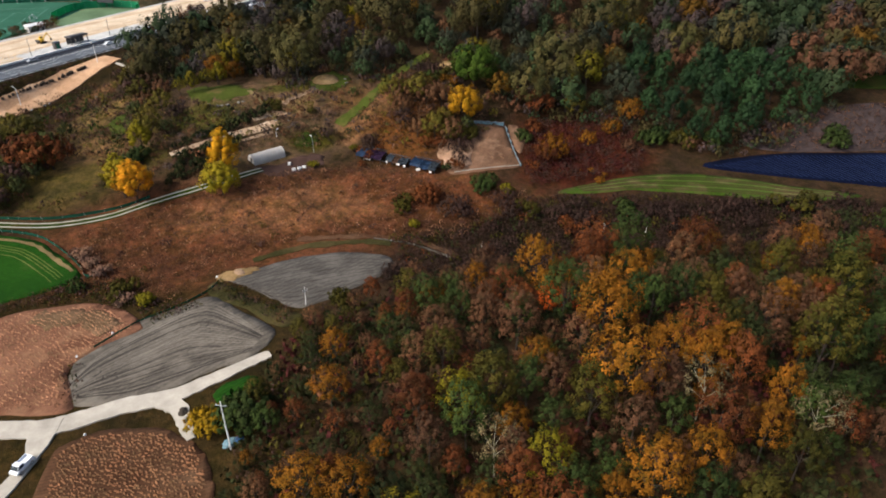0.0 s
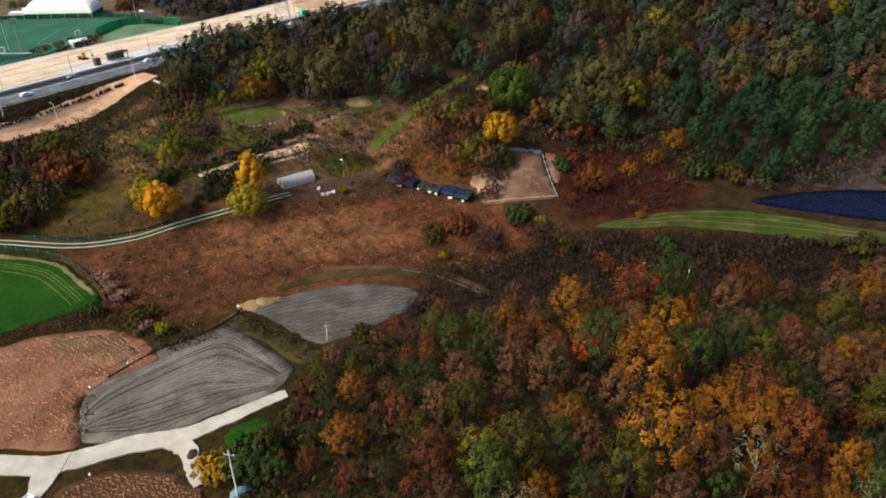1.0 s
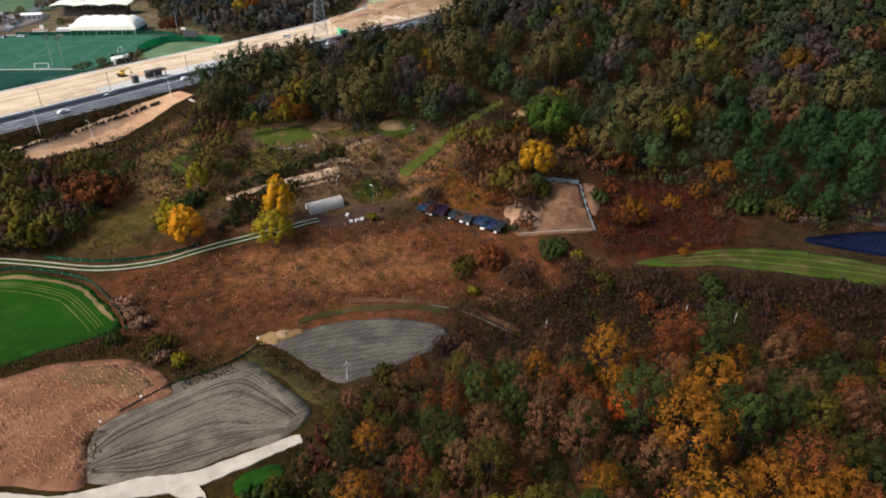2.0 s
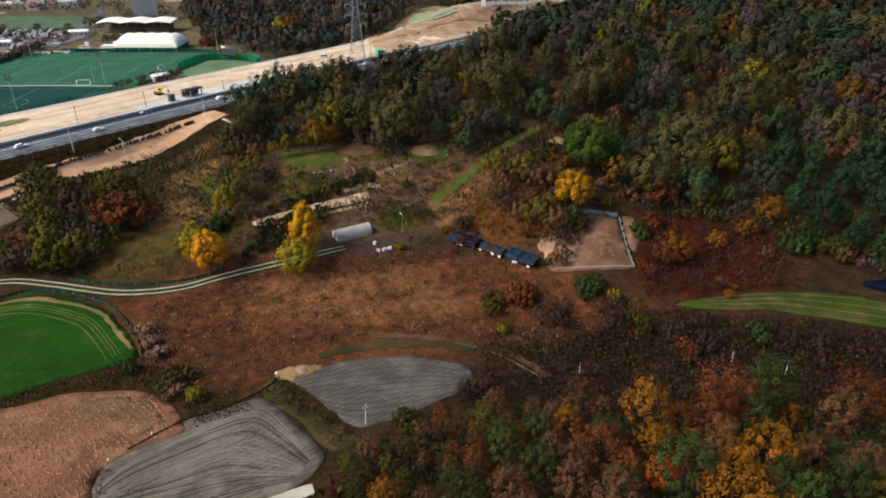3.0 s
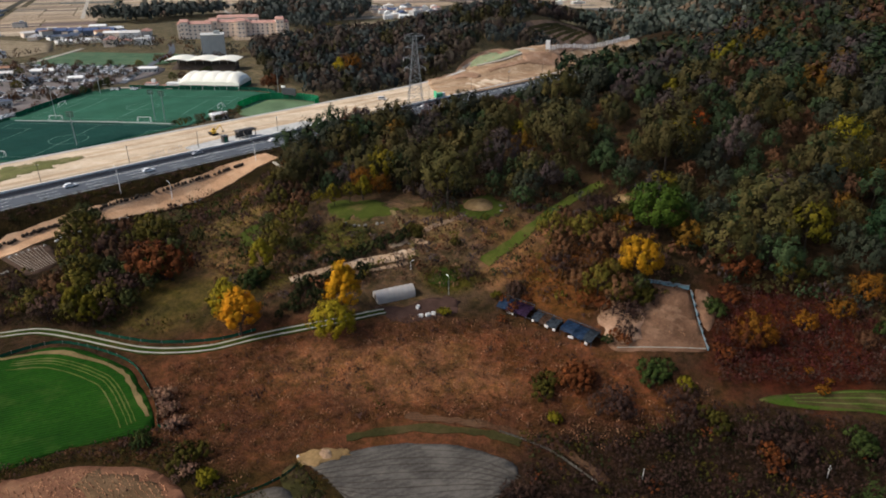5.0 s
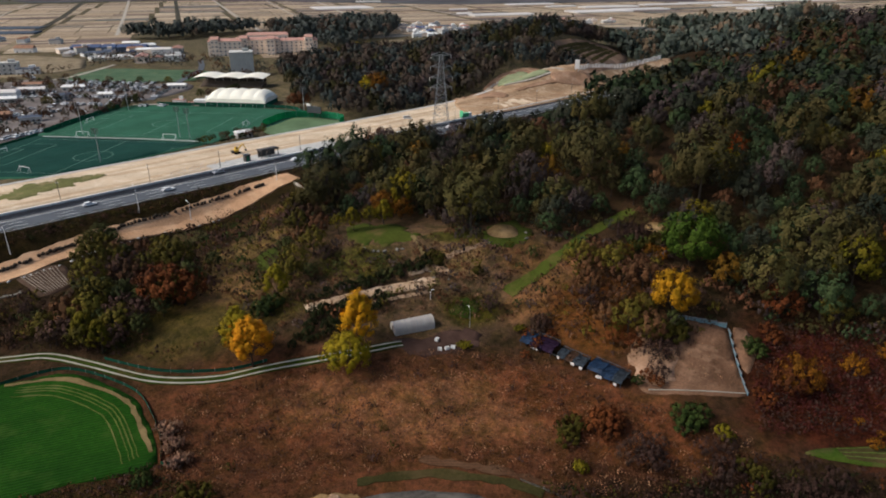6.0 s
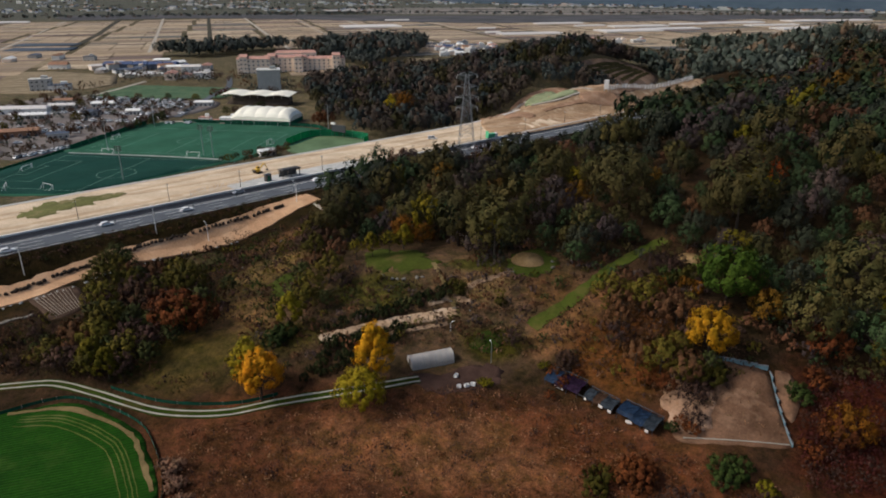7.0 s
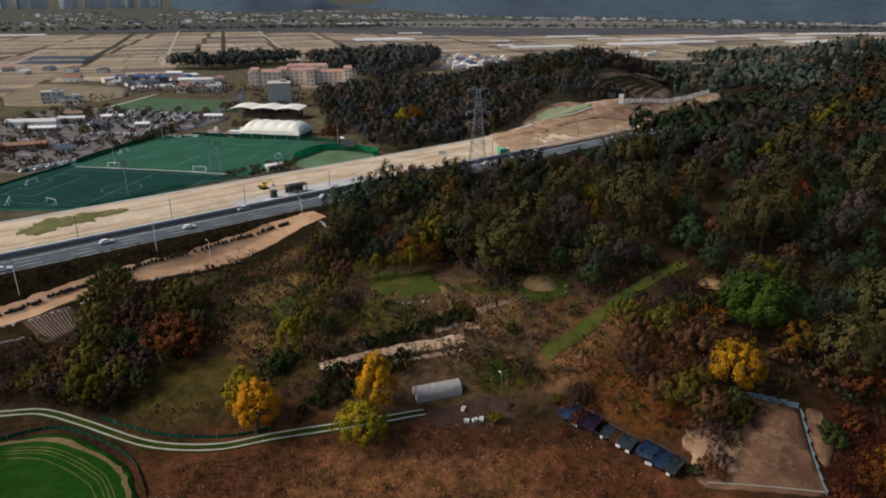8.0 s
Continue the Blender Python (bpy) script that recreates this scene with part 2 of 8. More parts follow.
M["amber_leaf"] = foliage("amber_leaf", (0.120, 0.070, 0.004), (0.290, 0.180, 0.010))
M["reed_leaf"] = foliage("reed_leaf", (0.100, 0.058, 0.042), (0.270, 0.165, 0.125))
# Lit copies of olive_leaf and dark_leaf, brightened against the crowns' own shadow.
M["copse_leaf"] = foliage("copse_leaf", (0.034, 0.032, 0.006), (0.110, 0.096, 0.018))
M["copse_dark"] = foliage("copse_dark", (0.017, 0.025, 0.009), (0.056, 0.066, 0.024))
# Leaves of distant woods: pale blue-grey haze is mixed into the colours.
M["haze_dark"] = foliage("haze_dark", (0.028, 0.040, 0.044), (0.068, 0.086, 0.084), 0.75, 0.3, 0.07)
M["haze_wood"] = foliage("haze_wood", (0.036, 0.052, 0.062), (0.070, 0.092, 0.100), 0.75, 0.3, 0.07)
M["haze_brown"] = foliage("haze_brown", (0.052, 0.042, 0.038), (0.112, 0.087, 0.070), 0.75, 0.3, 0.07)
M["mauve_twig"] = foliage("mauve_twig", (0.03, 0.018, 0.0165), (0.076, 0.047, 0.042))
M["red_twig"] = foliage("red_twig", (0.026, 0.0075, 0.0075), (0.064, 0.0185, 0.0175))
# Hill leaves: lighter, greyer copies, with the distance's paler light in the colour.
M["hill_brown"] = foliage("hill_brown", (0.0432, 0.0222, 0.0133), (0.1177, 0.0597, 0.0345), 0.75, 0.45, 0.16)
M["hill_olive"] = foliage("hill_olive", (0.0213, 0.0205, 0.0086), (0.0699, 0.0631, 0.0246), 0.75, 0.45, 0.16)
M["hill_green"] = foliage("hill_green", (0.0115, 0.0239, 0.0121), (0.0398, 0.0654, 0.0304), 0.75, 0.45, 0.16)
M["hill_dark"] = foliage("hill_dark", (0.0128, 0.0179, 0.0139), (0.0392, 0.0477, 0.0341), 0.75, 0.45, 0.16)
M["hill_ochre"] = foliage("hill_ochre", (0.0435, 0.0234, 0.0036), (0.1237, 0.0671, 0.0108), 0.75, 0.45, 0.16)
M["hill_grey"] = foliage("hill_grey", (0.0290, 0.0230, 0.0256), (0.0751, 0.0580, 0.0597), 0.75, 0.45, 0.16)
M["straw_tuft"] = foliage("straw_tuft", (0.12, 0.066, 0.040), (0.31, 0.185, 0.115))
M["valley_twig"] = foliage("valley_twig", (0.017, 0.0105, 0.0095), (0.050, 0.031, 0.027))
M["pale_twig"] = foliage("pale_twig", (0.075, 0.066, 0.034), (0.20, 0.175, 0.095))
M["scrub"] = foliage("scrub", (0.048, 0.0215, 0.012), (0.14, 0.07, 0.04))


# ---- helpers for meshes ----
def mesh_of(name, verts, faces, mats=(), ids=None, smooth=False):
    me = bpy.data.meshes.new(name)
    if isinstance(verts, np.ndarray):
        nv, (nf, k) = len(verts), faces.shape
        me.vertices.add(nv)
        me.vertices.foreach_set("co", verts.astype(np.float32).ravel())
        me.loops.add(nf * k)
        me.loops.foreach_set("vertex_index", faces.astype(np.int32).ravel())
        me.polygons.add(nf)
        me.polygons.foreach_set("loop_start", np.arange(0, nf * k, k, dtype=np.int32))
        me.update(calc_edges=True)
    else:
        me.from_pydata(verts, [], faces)
    for m in mats:
        me.materials.append(m)
    if ids is not None:
        me.polygons.foreach_set("material_index", np.asarray(ids, dtype=np.int32))
    if smooth:
        me.polygons.foreach_set("use_smooth", np.ones(len(me.polygons), dtype=bool))
    return me


def part(name, bm, material, parent=None, label="", smooth=False):
    """One mesh object out of a bmesh or a mesh, under a thing or a part."""
    if isinstance(bm, bmesh.types.BMesh):
        me = bpy.data.meshes.new(name)
        bm.to_mesh(me)
        bm.free()
    else:
        me = bm
    if not me.materials:
        me.materials.append(material)
    if smooth:
        me.polygons.foreach_set("use_smooth", np.ones(len(me.polygons), dtype=bool))
    ob = new(name, me)
    ob.parent = parent
    return tagged(ob, label) if label else ob


def thing(name, at, label, category, group="", turn=0.0, kind=""):
    e = new(name)
    e.empty_display_size = 0.5
    e.matrix_basis = Matrix.Translation(at) @ Matrix.Rotation(turn, 4, "Z")
    return tagged(e, label, category, group, kind)


def box(bm, c, s, turn=0.0, bevel=0.0, taper=1.0):
    """A box of size s with its centre at c; taper narrows its top."""
    r = bmesh.ops.create_cube(bm, size=1.0)
    vs = r["verts"]
    for v in vs:
        k = taper if v.co.z > 0 else 1.0
        v.co = Vector((v.co.x * s[0] * k, v.co.y * s[1] * k, v.co.z * s[2]))
    if bevel:
        es = list({e for v in vs for e in v.link_edges})
        vs = bmesh.ops.bevel(bm, geom=es, offset=bevel, segments=1, affect="EDGES")["verts"]
        vs = list({v for v in vs})
    m = Matrix.Translation(c) @ Matrix.Rotation(turn, 4, "Z")
    bmesh.ops.transform(bm, matrix=m, verts=vs)


def boxed(c, s, turn=0.0, bevel=0.0, taper=1.0):
    bm = bmesh.new()
    box(bm, c, s, turn, bevel, taper)
    return bm


def tube(bm, a, b, r0, r1=None, n=6):
    a, b = Vector(a), Vector(b)
    r1 = r0 if r1 is None else r1
    q = (b - a).to_track_quat("Z", "Y").to_matrix()
    rings = []
    for p, r in ((a, r0), (b, r1)):
        rings.append([bm.verts.new(p + q @ Vector((r * math.cos(6.2832 * i / n), r * math.sin(6.2832 * i / n), 0))) for i in range(n)])
    for i in range(n):
        bm.faces.new((rings[0][i], rings[0][(i + 1) % n], rings[1][(i + 1) % n], rings[1][i]))
    bm.faces.new(rings[0][::-1])
    bm.faces.new(rings[1])


def piped(a, b, r0, r1=None, n=6):
    bm = bmesh.new()
    tube(bm, a, b, r0, r1, n)
    return bm


# ---- the lie of the land ----
def ss(a, b, v):
    t = np.clip((v - a) / (b - a), 0.0, 1.0)
    return t * t * (3 - 2 * t)


def hump(x, y, cx, cy, sx, sy, amp):
    return amp * np.exp(-0.5 * (((x - cx) / sx) ** 2 + ((y - cy) / sy) ** 2))


def road_side(x, y):
    """Metres beyond the highway's far edge."""
    return -0.88 * (x + 188) + 0.475 * (y - 268)


def height(x, y):
    x = np.asarray(x, float); y = np.asarray(y, float)
    front = -3.5 + 6.0 * ss(148, 192, y) + ss(196, 242, y) * (7.5 - 2.0 * ss(-110, -140, x))
    front = front + hump(x, y, 14, 328, 84, 44, 17) + hump(x, y, 5, 222, 18, 18, 6)
    front = front + hump(x, y, 165, 470, 110, 95, 55)
    front = front + hump(x, y, -88, 201, 22, 12, 4.8) + hump(x, y, -82, 232, 26, 12, 4.0) + hump(x, y, -45, 250, 15, 12, 1.6) + hump(x, y, -152, 246, 17, 24, -6.5)
    front = front + hump(x, y, 42, 92, 50, 30, 17)
    d = road_side(x, y)
    front = front + (11 - front) * ss(-34 - 90 * ss(265, 335, y), -19, d) * ss(760, 640, y)
    back = 2 + 9.0 * ss(54, 41, d) + hump(x, y, -108, 668, 72, 70, 33) * ss(45, 110, d)
    back = back + hump(x, y, -90, 562, 34, 46, 11) * ss(5, 35, d) + 7.0 * np.exp(-0.5 * ((d - 25) / 9.5) ** 2) * ss(500, 580, y) * ss(780, 700, y) + hump(x, y, 190, 900, 240, 90, 26)
    h = front + (back - front) * ss(0, 12, d)
    return h * ss(1500, 1000, y)


def H(x, y):
    return float(height(x, y))


def waves(x, y, s=1.0):
    """A smooth uneven field between about -1 and 1."""
    x, y = np.asarray(x, float) * s, np.asarray(y, float) * s
    return (np.sin(0.21 * x + 1.3 * np.sin(0.13 * y)) + np.sin(0.17 * y + 1.7 * np.sin(0.11 * x + 1)) + np.sin(0.37 * (x + y) + 2) * 0.6 + np.sin(0.43 * (x - y) + 0.5) * 0.6) / 3.2


def inside(px, py, poly):
    px, py = np.asarray(px, float), np.asarray(py, float)
    r = np.zeros(px.shape, bool)
    n = len(poly)
    for i in range(n):
        (x0, y0), (x1, y1) = poly[i], poly[(i + 1) % n]
        cross = (y0 > py) != (y1 > py)
        with np.errstate(divide="ignore", invalid="ignore"):
            r ^= cross & (px < (x1 - x0) * (py - y0) / (y1 - y0 + 1e-12) + x0)
    return r


def axis(fine0, fine1, step, lo, hi, grow=1.16):
    v = list(np.arange(fine0, fine1 + 0.1, step))
    s, p = step, fine1
    while p < hi:
        s *= grow
        p += s
        v.append(p)
    s, p = step, fine0
    while p > lo:
        s *= grow
        p -= s
        v.insert(0, p)
    return np.array(v)


def cover_colour(x, y):
    """What grows where: woodland floor, scrub, dry grass, turf, tilled plain; haze greys the far plain."""
    w = waves(x, y) * 0.5 + waves(x, y, 3.1) * 0.35
    col = np.empty(x.shape + (3,))
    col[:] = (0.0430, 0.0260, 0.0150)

    def lay(mask, c):
        k = np.clip(mask, 0, 1)[..., None]
        col[:] = col * (1 - k) + np.array(c) * k

    def spot(cx, cy, rx, ry, turn=0.0, edge=0.35):
        c, s = math.cos(turn), math.sin(turn)
        u, v = (x - cx) * c + (y - cy) * s, -(x - cx) * s + (y - cy) * c
        return ss(1 + edge, 1 - edge, np.hypot(u / rx, v / ry) + w * 0.35)

    d = road_side(x, y)
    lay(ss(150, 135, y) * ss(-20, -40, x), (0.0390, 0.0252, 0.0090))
    lay(spot(-48, 168, 66, 24, 0.25), (0.1180, 0.0465, 0.0235))
    lay(spot(-38, 176, 40, 10, 0.2), (0.2080, 0.0930, 0.0460))
    lay(spot(-5, 180, 26, 9, -0.3), (0.1400, 0.0510, 0.0240))
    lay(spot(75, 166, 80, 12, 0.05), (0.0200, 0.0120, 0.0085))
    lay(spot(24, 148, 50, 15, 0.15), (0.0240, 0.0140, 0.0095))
    lay(spot(44, 202, 22, 20), (0.0650, 0.0170, 0.0090))
    lay(spot(-68.3, 221.6, 46, 30, 0.2), (0.1150, 0.0720, 0.0450))
    lay(spot(-53.5, 240.3, 30, 12, 0.2), (0.1280, 0.0800, 0.0490))
    lay(spot(-81.6, 220.7, 12, 7, 0.5), (0.0800, 0.0720, 0.0190))
    lay(spot(-56.3, 241.2, 9, 4, 0.3), (0.0760, 0.0700, 0.0180))
    lay(spot(-91.8, 196.9, 9, 6, 0.6), (0.0900, 0.0700, 0.0200))
    lay(spot(-33.6, 235.7, 7, 9, -0.4), (0.1500, 0.0800, 0.0370))
    lay(spot(-25.5, 224, 6, 15, -0.45), (0.2300, 0.1150, 0.0560))
    lay(spot(-51, 230.3, 7, 7), (0.2241, 0.1404, 0.0702))
    lay(spot(-12, 214, 13, 14), (0.1250, 0.0500, 0.0160))
    lay(spot(-43.7, 212, 8, 6), (0.0635, 0.0520, 0.0108))
    lay(spot(-114.5, 188.1, 17, 15, 0.5), (0.0850, 0.0620, 0.0200))
    lay(spot(-115.8, 202.9, 12, 9, 0.5), (0.2000, 0.1150, 0.0520))
    lay(spot(-124, 226, 16, 10, 0.9), (0.1750, 0.1150, 0.0480))
    lay(spot(-141, 260.9, 15, 14, 0.9), (0.1600, 0.0850, 0.0440))
    lay(spot(125, 215, 40, 13, 0.1), (0.0570, 0.0289, 0.0170))
    lay(ss(-50, -40, d) * ss(-17, -19, d), (0.0290, 0.0192, 0.0075))
    lay(ss(50, 62, d), (0.145, 0.118, 0.080))
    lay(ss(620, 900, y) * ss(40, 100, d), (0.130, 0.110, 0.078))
    # Haze put into the colour: ground turns grey with range from the eye.
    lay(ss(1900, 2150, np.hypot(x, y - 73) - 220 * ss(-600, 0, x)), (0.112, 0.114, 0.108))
    return col


def terrain():
    xs = axis(-262, 170, 2.0, -11000, 6000)
    ys = np.concatenate([axis(52, 330, 2.0, -500, 330)[:-1], axis(334, 700, 5.0, 334, 8000)])
    ys = np.unique(ys)
    X, Y = np.meshgrid(xs, ys, indexing="xy")
    Z = height(X, Y) + 0.0
    nx, ny = len(xs), len(ys)
    i = np.arange(nx * ny).reshape(ny, nx)
    F = np.stack([i[:-1, :-1], i[:-1, 1:], i[1:, 1:], i[1:, :-1]], -1).reshape(-1, 4)
    me = mesh_of("ground", np.stack([X, Y, Z], -1).reshape(-1, 3), F, [M["ground"]], None, True)
    att = me.color_attributes.new("cover", "FLOAT_COLOR", "POINT")
    rgba = np.ones((nx * ny, 4), np.float32)
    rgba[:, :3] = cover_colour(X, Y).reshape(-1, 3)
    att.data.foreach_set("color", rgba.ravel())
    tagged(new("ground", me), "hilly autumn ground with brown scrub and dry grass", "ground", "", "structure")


terrain()


def rounded(poly, n=5, closed=True):
    """A Catmull-Rom line through the corners of an outline."""
    out, k = [], len(poly)
    last = k if closed else k - 1
    for i in range(last):
        p = [Vector(poly[j % k]) if closed else Vector(poly[min(max(j, 0), k - 1)]) for j in (i - 1, i, i + 1, i + 2)]
        for s in range(n):
            t = s / n
            out.append(0.5 * ((2 * p[1]) + (p[2] - p[0]) * t + (2 * p[0] - 5 * p[1] + 4 * p[2] - p[3]) * t * t + (3 * p[1] - p[0] - 3 * p[2] + p[3]) * t ** 3))
    if not closed:
        out.append(Vector(poly[-1]))
    return out


def patch(name, poly, material, label, category, lift=0.12, step=3.0, rough=0.25, n=5, kind="structure", parent=None, relief=0.0):
    """A sheet of soil or turf with that outline, laid on the ground with a small edge."""
    from mathutils.geometry import delaunay_2d_cdt
    rim = rounded(poly, n)
    rng = random.Random(len(name) * 7 + int(poly[0][0]))
    rim = [p + Vector((rng.uniform(-rough, rough), rng.uniform(-rough, rough))) for p in rim]
    tup = [(p.x, p.y) for p in rim]
    xs, ys = [p[0] for p in tup], [p[1] for p in tup]
    gx, gy = np.meshgrid(np.arange(min(xs) + step / 2, max(xs), step), np.arange(min(ys) + step / 2, max(ys), step))
    ok = inside(gx, gy, tup)
    pts = [Vector(p) for p in tup] + [Vector((a, b)) for a, b in zip(gx[ok], gy[ok])]
    edges = [(i, (i + 1) % len(tup)) for i in range(len(tup))]
    vo, _, fo, *_ = delaunay_2d_cdt(pts, edges, [], 1, 1e-4)
    V = [(p.x, p.y, H(p.x, p.y) + lift + (relief * (float(waves(p.x, p.y, 4.0)) + abs(float(waves(p.x, p.y, 1.7)))) if i >= len(tup) else 0.0)) for i, p in enumerate(vo)]
    me = mesh_of(name, V, [tuple(f) for f in fo], [material], None, True)
    bm = bmesh.new()
    bm.from_mesh(me)
    rimmed = [e for e in bm.edges if e.is_boundary]
    ext = bmesh.ops.extrude_edge_only(bm, edges=rimmed)
    for v in ext["geom"]:
        if isinstance(v, bmesh.types.BMVert):
            v.co.z -= lift + 0.5
    bmesh.ops.recalc_face_normals(bm, faces=bm.faces)
    bm.to_mesh(me)
    bm.free()
    ob = new(name, me)
    ob.parent = parent
    if not parent:
        tagged(ob, label, category, "", kind)
    return ob


def ribbon_mesh(name, line, width, material, lift=0.15, side=0.0, wobble=0.0, n=6, thick=0.5, smooth_line=True, zfix=None):
    """A strip along a line on the ground; side shifts it to the line's left."""
    pts = rounded(line, n, False) if smooth_line else [Vector(p) for p in line]
    rng = random.Random(int(abs(line[0][0]) * 13) + len(pts))
    V, F = [], []
    for i, p in enumerate(pts):
        d = (pts[min(i + 1, len(pts) - 1)] - pts[max(i - 1, 0)]).normalized()
        nrm = Vector((-d.y, d.x))
        w = width(i / (len(pts) - 1)) if callable(width) else width
        l, r = side + w / 2 + rng.uniform(-wobble, wobble), side - w / 2 + rng.uniform(-wobble, wobble)
        for k in (l, (l + r) / 2, r):
            q = p + nrm * k
            z = (H(q.x, q.y) if zfix is None else zfix) + lift
            V.append((q.x, q.y, z))
        for k in (l, r):
            q = p + nrm * k
            V.append((q.x, q.y, (H(q.x, q.y) if zfix is None else zfix) + lift - thick))
        if i:
            a, b = (i - 1) * 5, i * 5
            F += [(a, a + 1, b + 1, b), (a + 1, a + 2, b + 2, b + 1), (a + 3, a, b, b + 3), (a + 2, a + 4, b + 4, b + 2)]
    return mesh_of(name, V, F, [material])


def strip(name, line, width, material, label="", category="", lift=0.15, side=0.0, wobble=0.0, parent=None, n=6, zfix=None, smooth_line=True):
    ob = new(name, ribbon_mesh(name, line, width, material, lift, side, wobble, n, 0.5, smooth_line, zfix))
    ob.parent = parent
    if not parent:
        tagged(ob, label, category, "", "structure")
    return ob


# ---- fields and roads on the near side ----
FIELD = patch("field_grey", [(-78, 111), (-71, 123), (-63, 129), (-56, 134), (-47, 127), (-37, 118), (-39, 109), (-47, 105), (-53, 101), (-65, 97), (-73, 98)], M["grey_soil"], "grey ploughed field with curved tractor marks", "field", 0.14)
FIELD_UPPER = patch("field_grey_upper", [(-54.5, 142), (-49, 146.6), (-37, 152.4), (-24, 154), (-13.5, 150.6), (-16.5, 141), (-23.5, 133), (-33, 127), (-41, 132.5), (-49.5, 139)], M["cool_grey_soil"], "dark grey ploughed field beside the wood", "field", 0.14)
patch("bank_pale", [(-57, 142), (-55, 145.5), (-50, 147.5), (-47, 146.5), (-50, 143.6), (-53.5, 141)], M["mound_turf"], "pale bare earth bank at a field corner", "field", 0.22, 2.0, 0.7)
strip("field_verge", [(-50, 151), (-37, 157), (-22, 159), (-14, 158)], 2.2, M["weedy"], "green grass verge along the grey field", "verge", 0.16, 0, 0.5)
strip("field_bank", [(-40, 160), (-30, 161), (-20, 161), (-6, 158), (4, 151)], 1.8, M["straw"], "dry straw-coloured bank above the grey field", "bank", 0.20, 0, 0.5)
rngf = random.Random(61)
for field, top, low, fs in ((FIELD, [(-76, 104), (-74, 112), (-68, 121), (-57, 131.5), (-48, 126), (-39, 117)], [(-72, 98.5), (-68, 98), (-62, 98.5), (-54, 101), (-47, 105.5), (-40.5, 110)], 24), (FIELD_UPPER, [(-54, 141), (-47, 145.5), (-36, 151), (-22, 153.5), (-12, 149.5)], [(-40, 132.5), (-37, 129), (-33, 127.5), (-24, 132), (-16, 140)], 10)):
    for i in range(fs):
        f = 0.03 + 0.93 * i / fs + rngf.uniform(-0.012, 0.012)
        pts = [tuple(Vector(p).lerp(Vector(q), f * rngf.uniform(0.97, 1.03))) for p, q in zip(top, low)]
        a, b = rngf.choice((0, 0, 1)), rngf.choice((0, 0, 1))
        strip("furrow", pts[a:len(pts) - b], rngf.uniform(0.14, 0.4), M[rngf.choice(("furrow", "ridge", "ridge")) if field == FIELD else "furrow"], "", "", 0.165 + 0.002 * i, 0, 0.07, field)
for x, y, a in ((-71, 106, 0.6), (-69.5, 104.5, 1.0), (-68, 105.5, 0.2), (-66.5, 104.5, 1.3), (-56, 122, 0.3), (-54.5, 121, 0.9), (-53, 122, 1.2)):
    strip("wheel_mark", [(x - 1.2 * math.cos(a), y - 1.2 * math.sin(a)), (x, y), (x + 1.0 * math.cos(a + 0.8), y + 1.0 * math.sin(a + 0.8))], 0.22, M["furrow"], "", "", 0.21, 0, 0.03, FIELD)
patch("field_gap", [(-57, 135), (-56, 141), (-44, 131), (-32, 124), (-36, 119), (-46, 128)], M["weedy"], "rough weedy strip between two ploughed fields", "verge", 0.08)
patch("field_stubble", [(-112, 118), (-106, 124), (-99, 129), (-85, 132), (-77, 130), (-68, 122), (-74, 116), (-78, 108), (-73, 99), (-73, 95), (-86, 95), (-100, 96)], M["stubble"], "reddish-brown stubble field with bleached straw", "field", 0.16)
patch("field_weeds", [(-96, 127), (-88, 130), (-80, 128.5), (-74, 123.5), (-77, 120), (-84, 124), (-90, 122)], soil("stubble_weeds", (0.095, 0.058, 0.030), (0.140, 0.085, 0.046), (0.18, 0.105, 0.060), 0.03, 0.3, 0.04, 14.0), "weedy olive patch on the stubble field", "field", 0.19, 2.0, 1.3)
patch("field_green", [(-150, 150), (-141, 159), (-132, 163), (-114, 161), (-105, 156), (-92, 144), (-97, 138), (-106, 132), (-114, 124), (-135, 128)], M["young_crop"], "bright green field of young winter crop", "field", 0.14)
strip("field_headland", [(-146, 156), (-132, 162), (-114, 160), (-105, 155), (-95, 147)], 1.1, M["dry_turf"], "yellowed headland curving round the green field", "verge", 0.24, -0.8, 0.3)
for k, w in ((1.2, 0.22), (1.9, 0.3), (2.6, 0.2), (3.8, 0.25)):
    strip("tractor_line", [(-142, 156 + 1 - k * 0.3), (-131, 160.5 - k * 0.3), (-115, 158.5 - k * 0.3), (-106, 153.5 - k * 0.3), (-96, 145.5 - k * 0.3)], w, M["faded_crop"], "thin yellowed tractor line in the green field", "verge", 0.23, -k, 0.12)
patch("field_corn", [(-70, 84), (-67, 88), (-61, 90), (-51, 89), (-43, 84), (-39, 78), (-38, 72), (-50, 66), (-66, 70)], M["straw"], "harvested field with rows of dry stalks", "field", 0.16)
patch("grass_plot", [(-44, 99), (-39, 102), (-36, 100), (-39, 96), (-43, 95)], M["young_crop"], "small bright green grass plot beside the lane", "verge", 0.14)

LANE = [(-108, 86), (-95, 90), (-83, 91), (-76, 91), (-69, 93), (-62, 96), (-53, 98), (-46, 102), (-39, 106.8), (-35.8, 108.8)]
strip("lane", LANE, lambda t: 4.6 - 2.0 * max(0, t - 0.6) / 0.4, M["concrete_road"], "pale concrete farm lane", "road", 0.28, 0, 0.18)
strip("lane_spur", [(-75, 93), (-74, 88), (-73.5, 84), (-74, 79), (-76, 70)], lambda t: 6.0 - 3.2 * min(1, t * 2), M["concrete_road"], "pale concrete lane branching off downhill", "road", 0.36, 0, 0.15)
